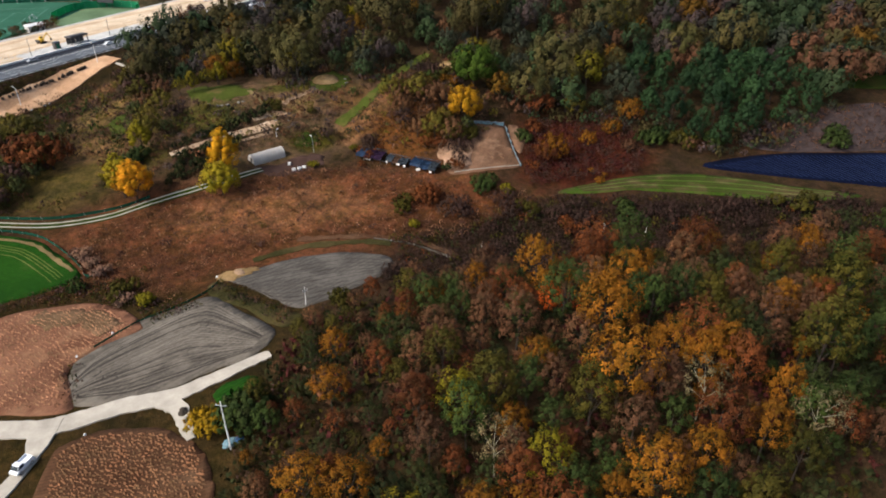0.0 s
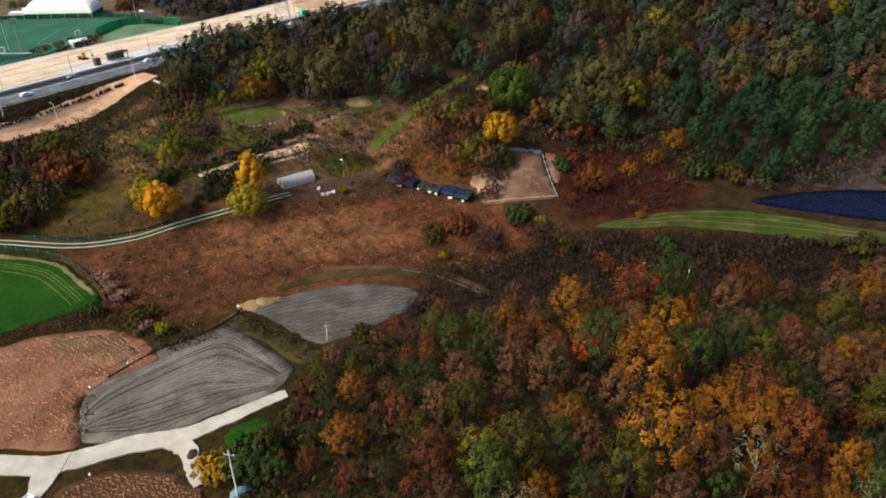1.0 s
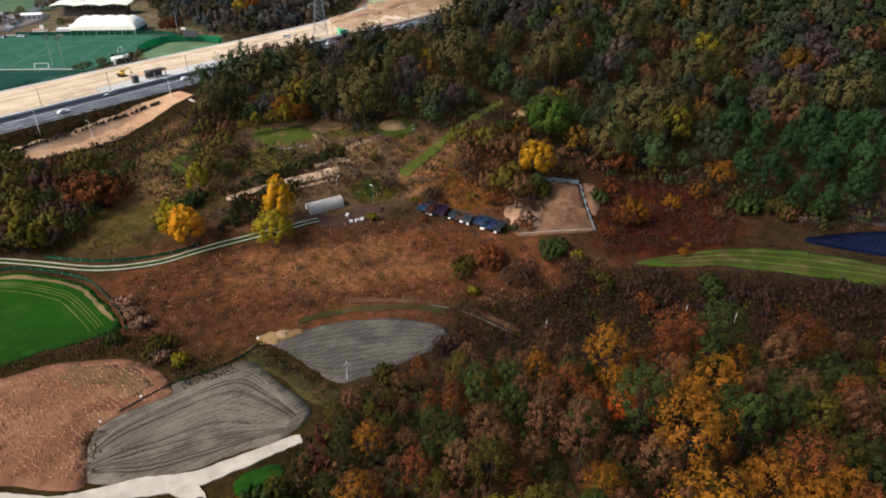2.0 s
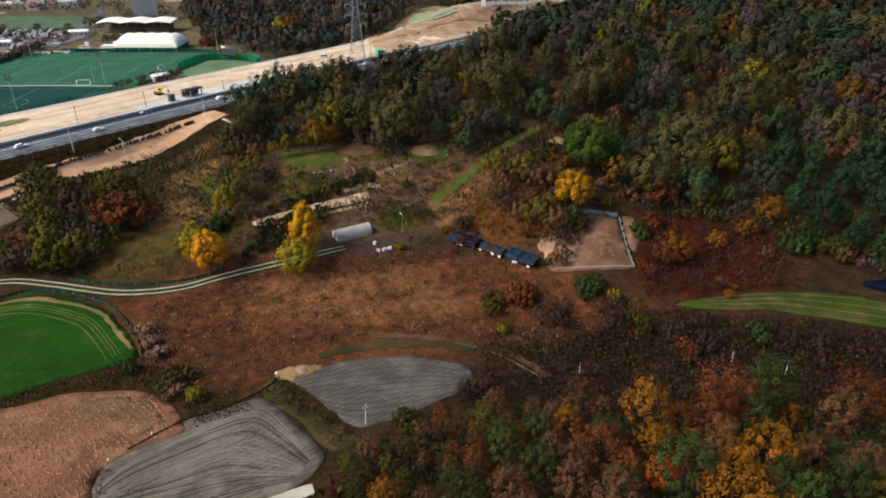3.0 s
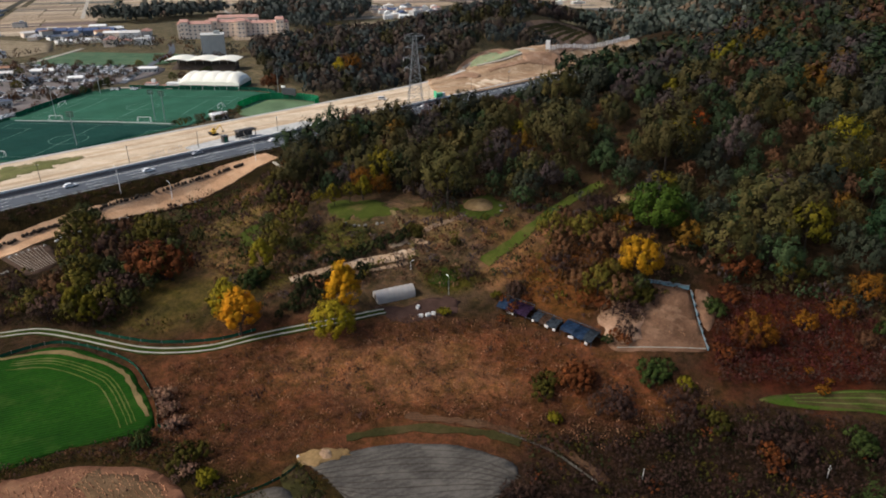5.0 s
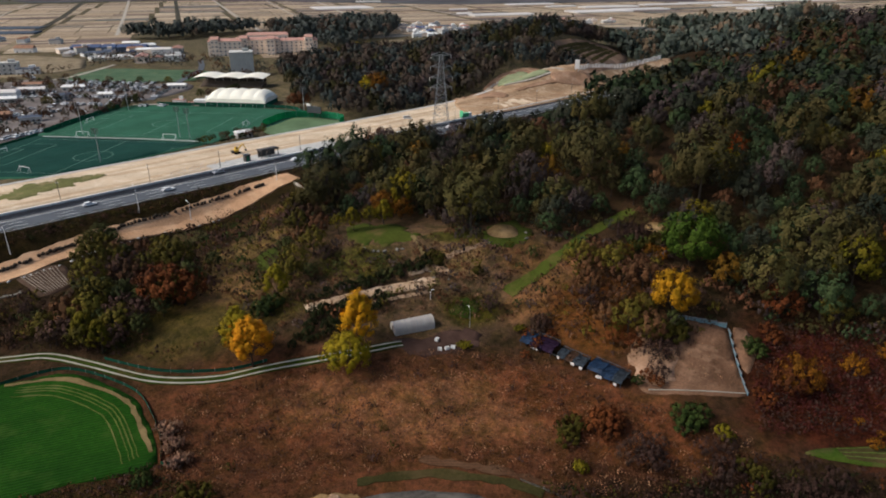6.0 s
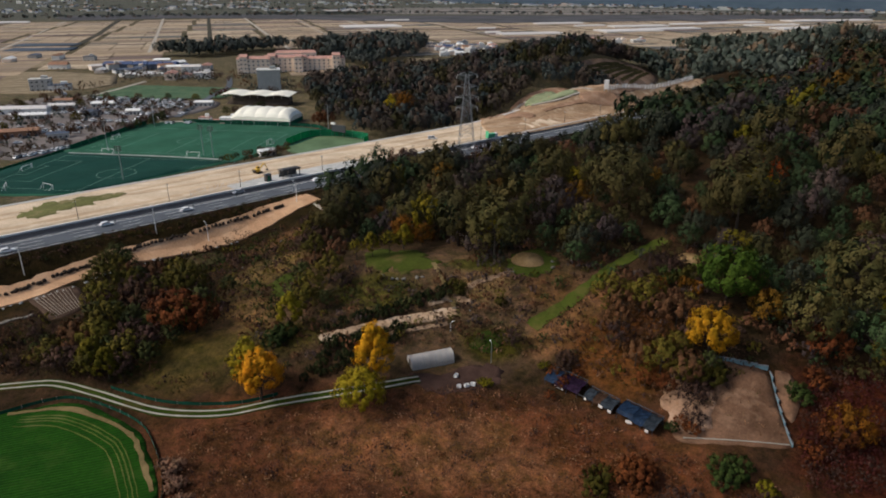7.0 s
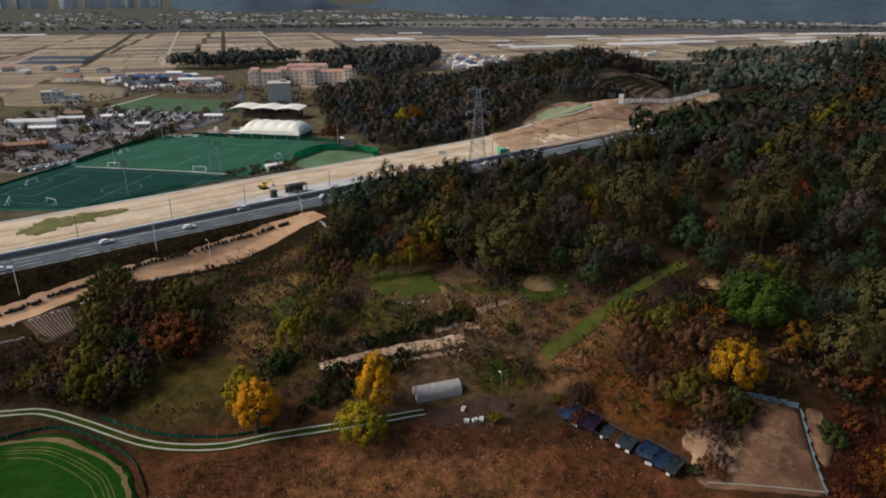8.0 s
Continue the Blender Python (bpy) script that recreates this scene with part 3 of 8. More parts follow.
strip("lane_stub", [(-54, 97), (-50, 94), (-47, 89), (-45, 86)], lambda t: 4.4 - 3.2 * t, M["concrete_road"], "short pale concrete ramp to the wood", "road", 0.36, 0, 0.2)

TRACK = [(-190, 150), (-170, 156), (-153, 163.5), (-143, 167), (-129, 167), (-111, 166.5), (-96, 170), (-85, 176), (-73, 182), (-64.1, 187), (-56.2, 192.7)]
track = strip("farm_track", TRACK, 2.7, M["turf"], "two-rut concrete farm track with a grassy middle", "road", 0.14, 0, 0.2)
for k in (-0.8, 0.8):
    strip("rut", TRACK, 0.38, M["pale_concrete"], "", "", 0.24, k, 0.05, track)
patch("field_strip", [(34, 181), (48, 186.5), (62, 190.5), (78, 191), (92, 188), (104, 184), (124, 179), (101, 177), (80, 179.5), (58, 182), (44, 180.5)], M["strip_crop"], "long narrow strip of pale green crop rows", "field", 0.16)
BLUE = patch("field_blue", [(82, 197), (107, 204), (150, 204), (175, 195), (140, 184), (122, 186), (107, 189)], M["blue_sheet"], "rows covered with dark blue plastic sheet", "field", 0.2)
M["sheet_ridge"] = plain("sheet_ridge", (0.0060, 0.0120, 0.0420), 0.5, 0, 0.3, 0.5)
for k in range(64):
    x0 = 92 + k * 1.5
    run = [(x0 - 0.55 * v, 184.2 + v) for v in np.arange(0, 20.5, 0.5) if bool(inside(x0 - 0.55 * v, 184.2 + v, [(83, 197), (107, 203.4), (150, 203.4), (174, 195), (140, 184.8), (122, 186.8), (107, 189.8)]))]
    if len(run) > 3:
        strip("sheet_ridge", [(float(run[0][0]), float(run[0][1])), (float(run[-1][0]), float(run[-1][1]))], 0.3, M["sheet_ridge"], "", "", 0.3, 0, 0.08, BLUE)
for k in range(9):
    f = (k + 0.6) / 9.6
    top, low = [(40, 183.6), (50, 187), (62, 190), (78, 190.4), (92, 187.6), (104, 183.8), (116, 181)], [(42, 181.2), (50, 181.6), (60, 182.4), (80, 180.2), (94, 179), (104, 178), (116, 178.8)]
    strip("crop_gap", [tuple(Vector(p).lerp(Vector(q), f)) for p, q in zip(top, low)], 0.22 + 0.16 * (k % 3), M["weedy" if k % 3 else "faded_crop"], "furrow between lengthwise rows of green crop", "field", 0.2, 0, 0.1)
patch("field_mauve", [(100, 213), (120, 225), (158, 232), (165, 214), (150, 207), (108, 206)], plain("mauve_stalks", (0.05, 0.036, 0.034), 0.95, 0, 0.35, 0.3, 1.4, 0.4), "fallow field of grey-mauve dead stalks", "field", 0.12)
patch("field_far_right", [(145, 246), (160, 242), (190, 246), (190, 258), (160, 256)], M["turf"], "green terrace at the foot of the hill", "field", 0.14)
patch("earth_far_right", [(146, 258), (160, 257), (190, 262), (190, 272), (155, 266)], M["bare_earth"], "bare earth terrace at the foot of the hill", "field", 0.14)

# terraces, graves and the walled pen on the slope
patch("lawn", [(-90.6, 233), (-91, 239), (-88.2, 244), (-84, 242), (-80.5, 245.5), (-74.8, 244), (-72, 240), (-68.6, 237.4), (-70, 232.6), (-75.6, 229.5), (-79.5, 231), (-83.2, 228.6)], M["grave_grass"], "ragged grave lawn on the slope", "lawn", 0.1, 2.0, 1.4)
patch("grass_plot_slope", [(-114.5, 218.4), (-114, 223.1), (-108, 224.5), (-103.4, 220.4), (-105.6, 214.6), (-109.9, 213.6)], M["grave_grass"], "ragged green plot among the scrub", "lawn", 0.1, 2.0, 1.4)
patch("grave_lawn", [(-48.9, 247.2), (-44.3, 255.7), (-37.4, 252.8), (-34.4, 244.7), (-40.2, 238.3), (-46.8, 239.1)], M["lawn"], "round mown grave lawn on the slope", "lawn", 0.1, 3.0, 0.9)
patch("meadow_oval", [(-161.4, 226.4), (-161.5, 233.6), (-159.6, 243), (-154.2, 248), (-149.8, 242.6), (-151.2, 235.2), (-155.4, 228.7)], soil("dull_turf", (0.035, 0.034, 0.012), (0.075, 0.062, 0.024), (0.12, 0.085, 0.040), 0.03, 0.3, 0.04, 14.0), "oval of short grass below the sand bank", "lawn", 0.12)
strip("grass_track", [(-35.5, 219.5), (-33.4, 222.6), (-28.3, 229.4), (-23.3, 239.6), (-19.1, 250.9), (-11.2, 263.4), (-6, 270)], lambda t: 4.4 - 1.2 * t, M["lawn"], "green grassy track climbing to the wood", "road", 0.14, 0, 0.45)
strip("sand_track", [(-85.2, 196.6), (-80.4, 201), (-75, 206.4), (-68.7, 212), (-61, 216.8), (-56.3, 219.6)], 3.5, M["track_sand"], "pale sandy track between hedges", "road", 0.18, 0, 0.3)
strip("path", [(-72, 203.7), (-64.2, 210.1), (-57, 214.9)], 1.3, M["bare_earth"], "narrow pale path beside a green verge", "path", 0.2, 0, 0.1)
strip("path_hill", [(-54.8, 218.2), (-57.5, 221.6), (-62.4, 227.9), (-66.5, 233), (-69.4, 237)], 1.3, M["dry_turf"], "trodden dry path uphill", "path", 0.16, 0, 0.2)
strip("path_grave", [(-56, 229), (-52.1, 233.4), (-48.5, 237.2), (-46.4, 240)], 1.8, M["bare_earth"], "bare trodden earth below the round grave", "path", 0.16, 0, 0.5)
patch("grass_plot_yard", [(-48.6, 209), (-48.2, 214), (-44.6, 216), (-41.6, 213), (-43, 208.6)], M["turf"], "dark green grass by the yard lamp", "lawn", 0.12, 2.0, 0.5)
strip("terrace_bare", [(-64.6, 220.2), (-58.8, 224.3), (-54.1, 223.1)], 2.4, M["bare_earth"], "bare terrace edge", "path", 0.14, 0, 0.5)
patch("pen_floor", [(9, 212.5), (14, 213.5), (20, 213.5), (22, 205), (24, 195), (14, 192), (3, 189.5), (1, 195), (4, 203)], M["pen_earth"], "bare trodden earth of a walled pen", "yard", 0.16, 2.0)
patch("pen_bank", [(-2, 203), (1, 209), (5, 210), (8, 206), (9.5, 200), (8, 194), (2.5, 193), (-0.5, 197)], M["red_cut"], "pale eroded earth bank on the pen's edge", "yard", 0.2, 2.0, 0.8, relief=0.5)
patch("pen_side", [(21.5, 214), (25, 215), (27, 210), (25, 202), (23, 206)], M["pen_earth"], "bare earth beside the pen wall", "yard", 0.16, 2.0)
patch("yard", [(-58.9, 193.2), (-51.4, 197.1), (-43.7, 204), (-37.9, 201.4), (-41.8, 194.2), (-51.6, 188.9)], plain("red_earth", (0.060, 0.034, 0.026), 0.95, 0, 0.3, 0.4, 3.0), "reddish bare yard by the plastic tunnel", "yard", 0.06, 2.0, 1.0)

# ---- highway, verges and banks ----
U, N = Vector((0.475, 0.88)), Vector((-0.88, 0.475))
O = Vector((-188, 268))


def along(s, d):
    p = O + U * s + N * d
    return (p.x, p.y)


ROADLINE = [along(s, 0) for s in range(-260, 421, 20)]
highway = strip("highway", ROADLINE, 11.5, M["asphalt_old"], "grey motorway carriageway with white lane lines", "road", 0.20, -12.8, 0, None, 1, 11.0, False)
strip("new_lane", ROADLINE, 7.0, M["asphalt_new"], "", "", 0.21, -3.5, 0, highway, 1, 11.0, False)
for d, dash in ((-6.8, 0), (-7.9, 0), (-11.2, 1), (-14.6, 1), (-18.0, 0)):
    if not dash:
        strip("lane_line", ROADLINE, 0.22, M["line_paint"], "", "", 0.235, d, 0, highway, 1, 11.0, False)
    else:
        bm = bmesh.new()
        for s in range(-250, 400, 16):
            a, b = Vector(along(s, d)), Vector(along(s + 7, d))
            q = N * 0.1
            bm.faces.new([bm.verts.new((*p, 11.236)) for p in (a - q, b - q, b + q, a + q)])
        part("lane_line", bm, M["line_paint"], highway, "dashed white line")


def guard_rail(d, name, label, material, high, thick, s0=-255, s1=400, posts=True):
    g = thing(name, (*along(s0, d), 11.2), label, "barrier", "", 0, "structure")
    rail = bmesh.new()
    a, b = Vector(along(s0, d)), Vector(along(s1, d))
    off = Vector(along(s0, d))
    turn = math.atan2(U.y, U.x)
    c = (a + b) / 2 - off
    if posts:
        box(rail, (c.x, c.y, high - 0.17), (s1 - s0, thick, 0.34), turn)
        for s in range(0, int(s1 - s0), 8):
            box(rail, (U.x * s, U.y * s, high / 2 - 0.1), (0.12, 0.12, high + 0.2), turn)
    else:
        box(rail, (c.x, c.y, high / 2 - 0.05), (s1 - s0, thick, high), turn, 0.0, 1.0)
    part("rail", rail, material, g)


guard_rail(0.45, "barrier_far", "white concrete barrier along the motorway", M["white_paint"], 0.7, 0.6, posts=False)
guard_rail(-7.35, "barrier_middle", "weathered guard rail between the carriageways", M["rail_grey"], 0.7, 0.08)
guard_rail(-18.8, "barrier_near", "weathered guard rail on the near edge", M["rail_grey"], 0.7, 0.08)

strip("sand_verge", [along(s, 0) for s in range(-260, 241, 20)], 38.0, M["sand"], "wide strip of pale construction sand", "ground", 0.14, 20.0, 0.3, None, 2)
strip("sand_edge", [along(s, 39.6) for s in range(-260, 241, 20)], 1.7, M["concrete"], "pale concrete edge of the construction strip", "ground", 0.34, 0, 0.15, None, 2)
patch("verge_grass", [(-233.9, 236), (-234.5, 242), (-236, 248), (-231, 255), (-229, 260.6), (-223, 265), (-219.8, 270), (-215.5, 267), (-219.5, 258), (-218, 252.7), (-223, 245), (-222.5, 238.4), (-226.5, 232.3)], soil("verge_weeds", (0.10, 0.105, 0.035), (0.16, 0.155, 0.060), (0.26, 0.20, 0.11), 0.03, 0.3, 0.04, 14.0), "weedy green patch on the sand", "verge", 0.22, 2.0, 1.6)
strip("sand_near_edge", [along(s, 3.4) for s in range(-260, 241, 20)], 5.0, plain("grey_gravel", (0.42, 0.33, 0.235), 0.95, 0, 0.2, 0.3, 2.0), "grey gravel beside the barrier", "ground", 0.18, 0, 0.3, None, 2)
strip("site_slab", [along(s, 6.6) for s in range(24, 94, 6)], lambda t: 6.0 + 5.0 * min(1.0, t * 2.5), M["concrete"], "pale concrete slab under the works barriers", "ground", 0.26, 0, 0.3, None, 2)
for d, w in ((12, 3.0), (21, 2.2), (31, 3.4)):
    strip("sand_streak", [along(s, d + 3.0 * math.sin(s * 0.03 + d)) for s in range(-255, 236, 20)], w, M["graded_sand"], "graded wheel track on the construction sand", "ground", 0.17 + 0.001 * d, 0, 0.8, None, 3)
BERM = [(-222, 148), (-206, 171), (-190.5, 192.2), (-185.6, 204.7), (-180.6, 216.1), (-174, 228), (-166, 242.5), (-161.8, 252.5), (-156.5, 263.5), (-149.5, 277.5), (-142.5, 293)]
BERM_W = [10.0, 10.0, 10.0, 7.4, 7.2, 7.4, 8.4, 9.0, 9.5, 9.5, 9.5]
strip("sand_bank", BERM, lambda t: float(np.interp(t * 10, range(11), BERM_W)), M["orange_sand"], "fresh orange sand bank below the motorway", "ground", 0.5, 0, 0.5)
M["hill_sand"] = soil("hill_sand", (0.27, 0.165, 0.095), (0.40, 0.27, 0.165), (0.50, 0.37, 0.25), 0.03, 0.6, 0.15, 10.0)
patch("sand_hill", [(-126, 470), (-119, 500), (-121, 540), (-112, 566), (-90, 582), (-70, 572), (-56, 576), (-38, 604), (-18, 645), (-7, 666), (3, 662), (-2, 636), (-12, 604), (-26, 568), (-44, 528), (-66, 488), (-96, 438), (-112, 440)], M["hill_sand"], "cut and terraced sand hill of the road works", "ground", 0.3, 4.0, relief=0.5)
patch("red_cut_face", [(-127, 470), (-122, 500), (-123, 540), (-114, 567), (-90, 588), (-66, 572), (-62, 562), (-88, 577), (-110, 560), (-117, 540), (-115, 505), (-120, 474)], M["red_cut"], "raw red-brown cut along the sand hill", "ground", 0.55, 3.0, relief=0.4)
patch("red_cut_low", [(-114.4, 482.3), (-105.3, 490.5), (-96, 488.5), (-97.5, 482), (-103, 480.5), (-109.9, 475)], M["red_cut"], "red-brown hollow in the sand hill", "ground", 0.8, 3.0, relief=0.4)
patch("sand_bench", [(-40, 545), (-52, 556), (-60, 552), (-76, 535), (-70, 528), (-56, 538)], M["red_cut"], "red-brown bench of the cutting", "ground", 0.9, 3.0, relief=0.4)
patch("sand_hill_green", [(-115.8, 546), (-112, 560), (-105, 570), (-96, 566), (-87, 545), (-78, 536.6), (-84.6, 527), (-94.5, 515.2), (-103.5, 506.5), (-111, 524)], plain("green_netting", (0.24, 0.27, 0.15), 0.95, 0, 0.15, 0.2, 2.0), "pale green erosion netting on the sand hill", "ground", 0.75, 4.0, 0.6, relief=0.15)
strip("bench_edge", [(-93.3, 499), (-80.8, 517.7), (-65.8, 538.1), (-50.8, 567.1), (-40, 590)], 3.2, M["red_cut"], "red-brown edge of a terrace in the cutting", "ground", 0.9, 0, 0.7)
strip("drain_channel", [(-103, 506.5), (-99.3, 509), (-88.4, 518.2), (-76.8, 535.5)], 1.5, M["concrete_road"], "pale drain channel below the netting", "path", 1.0, 0, 0.2)
strip("sand_hill_track", [(-124, 500), (-120, 528), (-113, 548), (-92, 548), (-70, 546)], 2.2, M["concrete_road"], "pale works track on the sand hill", "road", 0.7, 0, 0.2)

# ---- plain beyond: paddies, farm roads ----
A, B = Vector((-0.63, 0.777)), Vector((0.777, 0.63))


def plain_fields():
    rng = random.Random(5)
    V, F, ids = [], [], []
    for i in range(-14, 62):
        for j in range(-26, 26):
            c = Vector((-640, 900)) + A * (i * 44) + B * (j * 132 + (i // 5) * 9)
            if c.y < 420 or math.hypot(c.x, c.y - 73) > 1930 - 150 * float(ss(-800, -400, c.x)) + 420 * float(ss(-350, 200, c.x)) or c.x > 900 or road_side(c.x, c.y) < 150:
                continue
            if c.x > -330 and c.y < 1120 or (-740 < c.x < -380 and c.y < 960 and c.x > -620 - (c.y - 500) * 0.1) or (c.x > -560 and c.y < 700):
                continue
            cuts = rng.choice((1, 2, 2, 3))
            tone = rng.choices(range(5), (5, 4, 3.4, 2.0, 0.9))[0]
            for q, (r0, r1) in [(q, r) for q in range(cuts) for r in ((-21.0, -7.6), (-6.6, 6.6), (7.6, 21.0))]:
                w0, w1 = -62 + 124 * q / cuts + 0.8, -62 + 124 * (q + 1) / cuts - 0.8
                n = len(V)
                lift = 0.5 + 0.1 * rng.random()
                for a, b in ((r0, w0), (r0, w1), (r1, w1), (r1, w0)):
                    p = c + A * a + B * b
                    V.append((p.x, p.y, H(p.x, p.y) + lift))
                F.append((n, n + 1, n + 2, n + 3))
                ids.append(tone if rng.random() < 0.85 else rng.randrange(5))
    mats = []
    # Straw and soil tones, lifted somewhat for the hazy air.
    for c in ((0.37, 0.275, 0.178), (0.30, 0.225, 0.155), (0.44, 0.345, 0.235), (0.155, 0.108, 0.092), (0.115, 0.112, 0.104)):
        m, nt, b = shader("paddy", 0.95)
        geo = nt.nodes.new("ShaderNodeNewGeometry")
        tone = ramp(nt, geo.outputs["Random Per Island"], [(0.0, tuple(v * 0.72 for v in c)), (1.0, tuple(v * 1.1 for v in c))])
        st = ramp(nt, noise_node(nt, 0.02, 5, 0.7).outputs[0], [(0.3, (0.75, 0.75, 0.75)), (0.7, (1.15, 1.15, 1.15))])
        nt.links.new(mix(nt, tone.outputs[0], st.outputs[0], 1.0, "MULTIPLY"), b.inputs["Base Color"])
        mats.append(m)
    tagged(new("paddy_fields", mesh_of("paddy_fields", V, F, mats, ids)), "harvested tan paddy fields across the plain", "fields", "", "stuff")
    for line, w in (([(-700, 818), (-925, 1088), (-1350, 1592)], 5), ([(-1217, 1754), (-799, 1233), (-548, 925)], 5), ([(-900, 1750), (-743, 1521), (-580, 1280), (-433, 1095)], 5), ([(-1052, 1756), (-758, 1355), (-546, 1071)], 2.5), ([(-858, 703), (-1057, 932), (-1445, 1365)], 4), ([(-620, 1670), (-420, 1390), (-330, 1290)], 2.5)):
        strip("farm_road", line, w, M["concrete_road"], "pale farm road across the paddies", "road", 0.75, 0, 0, None, 6, None, False)
    ditch = plain("ditch_bank", (0.060, 0.055, 0.040), 0.95, 0, 0.4, 0.05, 0.5)
    for line, w in (([(-1472, 1575), (-1020, 1046), (-843, 821)], 11), ([(-1264, 1666), (-756, 1018)], 8), ([(-930, 1560), (-800, 1400)], 5), ([(-1060, 990), (-640, 1330), (-300, 1600)], 6), ([(-960, 800), (-560, 1120)], 5), ([(-1400, 1330), (-900, 1720)], 7)):
        strip("ditch", line, w, ditch, "weedy ditch bank between the paddies", "verge", 0.72, 0, 0.3, None, 6, None, False)
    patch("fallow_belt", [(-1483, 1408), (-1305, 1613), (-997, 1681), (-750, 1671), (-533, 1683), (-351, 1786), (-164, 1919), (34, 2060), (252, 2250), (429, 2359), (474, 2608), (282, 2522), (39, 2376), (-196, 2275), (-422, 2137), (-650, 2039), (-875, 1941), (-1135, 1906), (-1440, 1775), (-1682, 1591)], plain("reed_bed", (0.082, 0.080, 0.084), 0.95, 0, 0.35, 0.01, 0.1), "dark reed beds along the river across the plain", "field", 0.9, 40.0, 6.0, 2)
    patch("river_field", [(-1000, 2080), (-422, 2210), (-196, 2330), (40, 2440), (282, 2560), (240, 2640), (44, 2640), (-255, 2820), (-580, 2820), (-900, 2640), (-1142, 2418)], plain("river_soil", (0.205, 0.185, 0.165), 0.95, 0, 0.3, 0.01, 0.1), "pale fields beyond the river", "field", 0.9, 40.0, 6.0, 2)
    for line, w in (([(-960, 2260), (-400, 2420), (150, 2560)], 34), ([(-1040, 2420), (-600, 2560), (-100, 2680)], 26)):
        strip("field_hedge", line, w, ditch, "dark hedge between far fields", "hedge", 1.2, 0, 0.6, None, 6, None, False)


plain_fields()


def far_hills():
    """Wooded hills that close the plain: rows of a slope that rises behind a curved foot line."""
    foot = rounded([(-9500, 1200), (-8200, 3200), (-6900, 4700), (-5500, 5700), (-4300, 4700), (-3200, 3830), (-2500, 3400), (-2460, 4000), (-2520, 4700), (-1890, 4300), (-1150, 3300), (-640, 3195), (-160, 3025), (235, 2890), (510, 2800), (860, 2770), (1900, 2500), (3400, 1900), (4600, 900)], 14, False)
    V, F, rows, n = [], [], 16, len(foot)
    for r in range(rows):
        k = r / (rows - 1)
        for i, p in enumerate(foot):
            q = p + Vector((p.x, p.y - 73)).normalized() * (1500 * k)
            crest = 210 + 60 * math.sin(i * 0.11) + 34 * math.sin(i * 0.31 + 1) + 12 * math.sin(i * 0.83)
            V.append((q.x, q.y, -3 + crest * k ** 0.85 * (1 + 0.16 * math.sin(i * 0.5 + r * 0.9) * (1 - k))))
    F = [(r * n + i, r * n + i + 1, (r + 1) * n + i + 1, (r + 1) * n + i) for r in range(rows - 1) for i in range(n - 1)]
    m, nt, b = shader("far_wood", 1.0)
    # The blue of the hazy air is painted into the slopes' base colour.
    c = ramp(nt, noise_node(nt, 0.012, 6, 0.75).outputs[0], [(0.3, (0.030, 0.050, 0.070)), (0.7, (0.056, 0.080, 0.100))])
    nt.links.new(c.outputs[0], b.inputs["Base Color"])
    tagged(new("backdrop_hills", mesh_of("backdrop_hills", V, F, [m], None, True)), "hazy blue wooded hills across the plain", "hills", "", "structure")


far_hills()


# ---- trees ----
def crown(seed, R, high, lobes, leaves, leaf, under=-0.3, spire=0.0, calm=0.0):
    """Leaves of one crown, as loose quads over many rounded sprays; its foot is at z = 0."""
    g = np.random.default_rng(seed)
    i = np.arange(lobes)
    ct = 1 - (1 - under) * (i + 0.5) / lobes
    ph = i * 2.39996 + g.uniform(-0.4, 0.4, lobes)
    st = np.sqrt(1 - ct ** 2)
    dirs = np.stack([st * np.cos(ph), st * np.sin(ph), ct], -1)
    reach = g.uniform(0.74 + 0.1 * calm, 1.0, lobes)
    cen = dirs * np.stack([R * reach * (1 - spire * (ct > 0) * ct), R * reach * (1 - spire * (ct > 0) * ct), high * 0.5 * reach], -1)
    cen[:, 2] += high * 0.5
    rad = R * g.uniform(0.17, 0.30, lobes) * (1 + 0.35 * calm)
    axis_ = dirs * 0.8 + np.array([0, 0, 0.75])
    axis_ /= np.linalg.norm(axis_, axis=1, keepdims=True)
    k = np.repeat(i, leaves)
    v = g.normal(size=(lobes * leaves, 3))
    v += dirs[k] * 0.8 + np.array([0, 0, 0.5])
    v /= np.linalg.norm(v, axis=1, keepdims=True)
    out = dirs[k] * 0.35 + v
    lift_ = np.sum(out * axis_[k], axis=1, keepdims=True) * axis_[k]
    p = cen[k] + (out + lift_ * 1.0) * rad[k][:, None] * g.uniform(0.6, 1.05, (len(k), 1))
    nrm = v * (0.65 - 0.4 * calm) + dirs[k] * (0.8 + 0.3 * calm) + g.normal(size=v.shape) * (0.26 - 0.14 * calm)
    nrm /= np.linalg.norm(nrm, axis=1, keepdims=True)
    t = axis_[k] + v * 0.5 + g.normal(size=v.shape) * 0.45
    t -= np.sum(t * nrm, axis=1, keepdims=True) * nrm
    t /= np.linalg.norm(t, axis=1, keepdims=True) + 1e-9
    b = np.cross(nrm, t)
    s = leaf * g.uniform(0.6, 1.2, (len(k), 1)) / 2
    V = np.stack([p - t * s * 1.55, p - b * s * 0.66, p + t * s * 1.55, p + b * s * 0.66], 1).reshape(-1, 3)
    F = np.arange(len(V)).reshape(-1, 4)
    return V, F


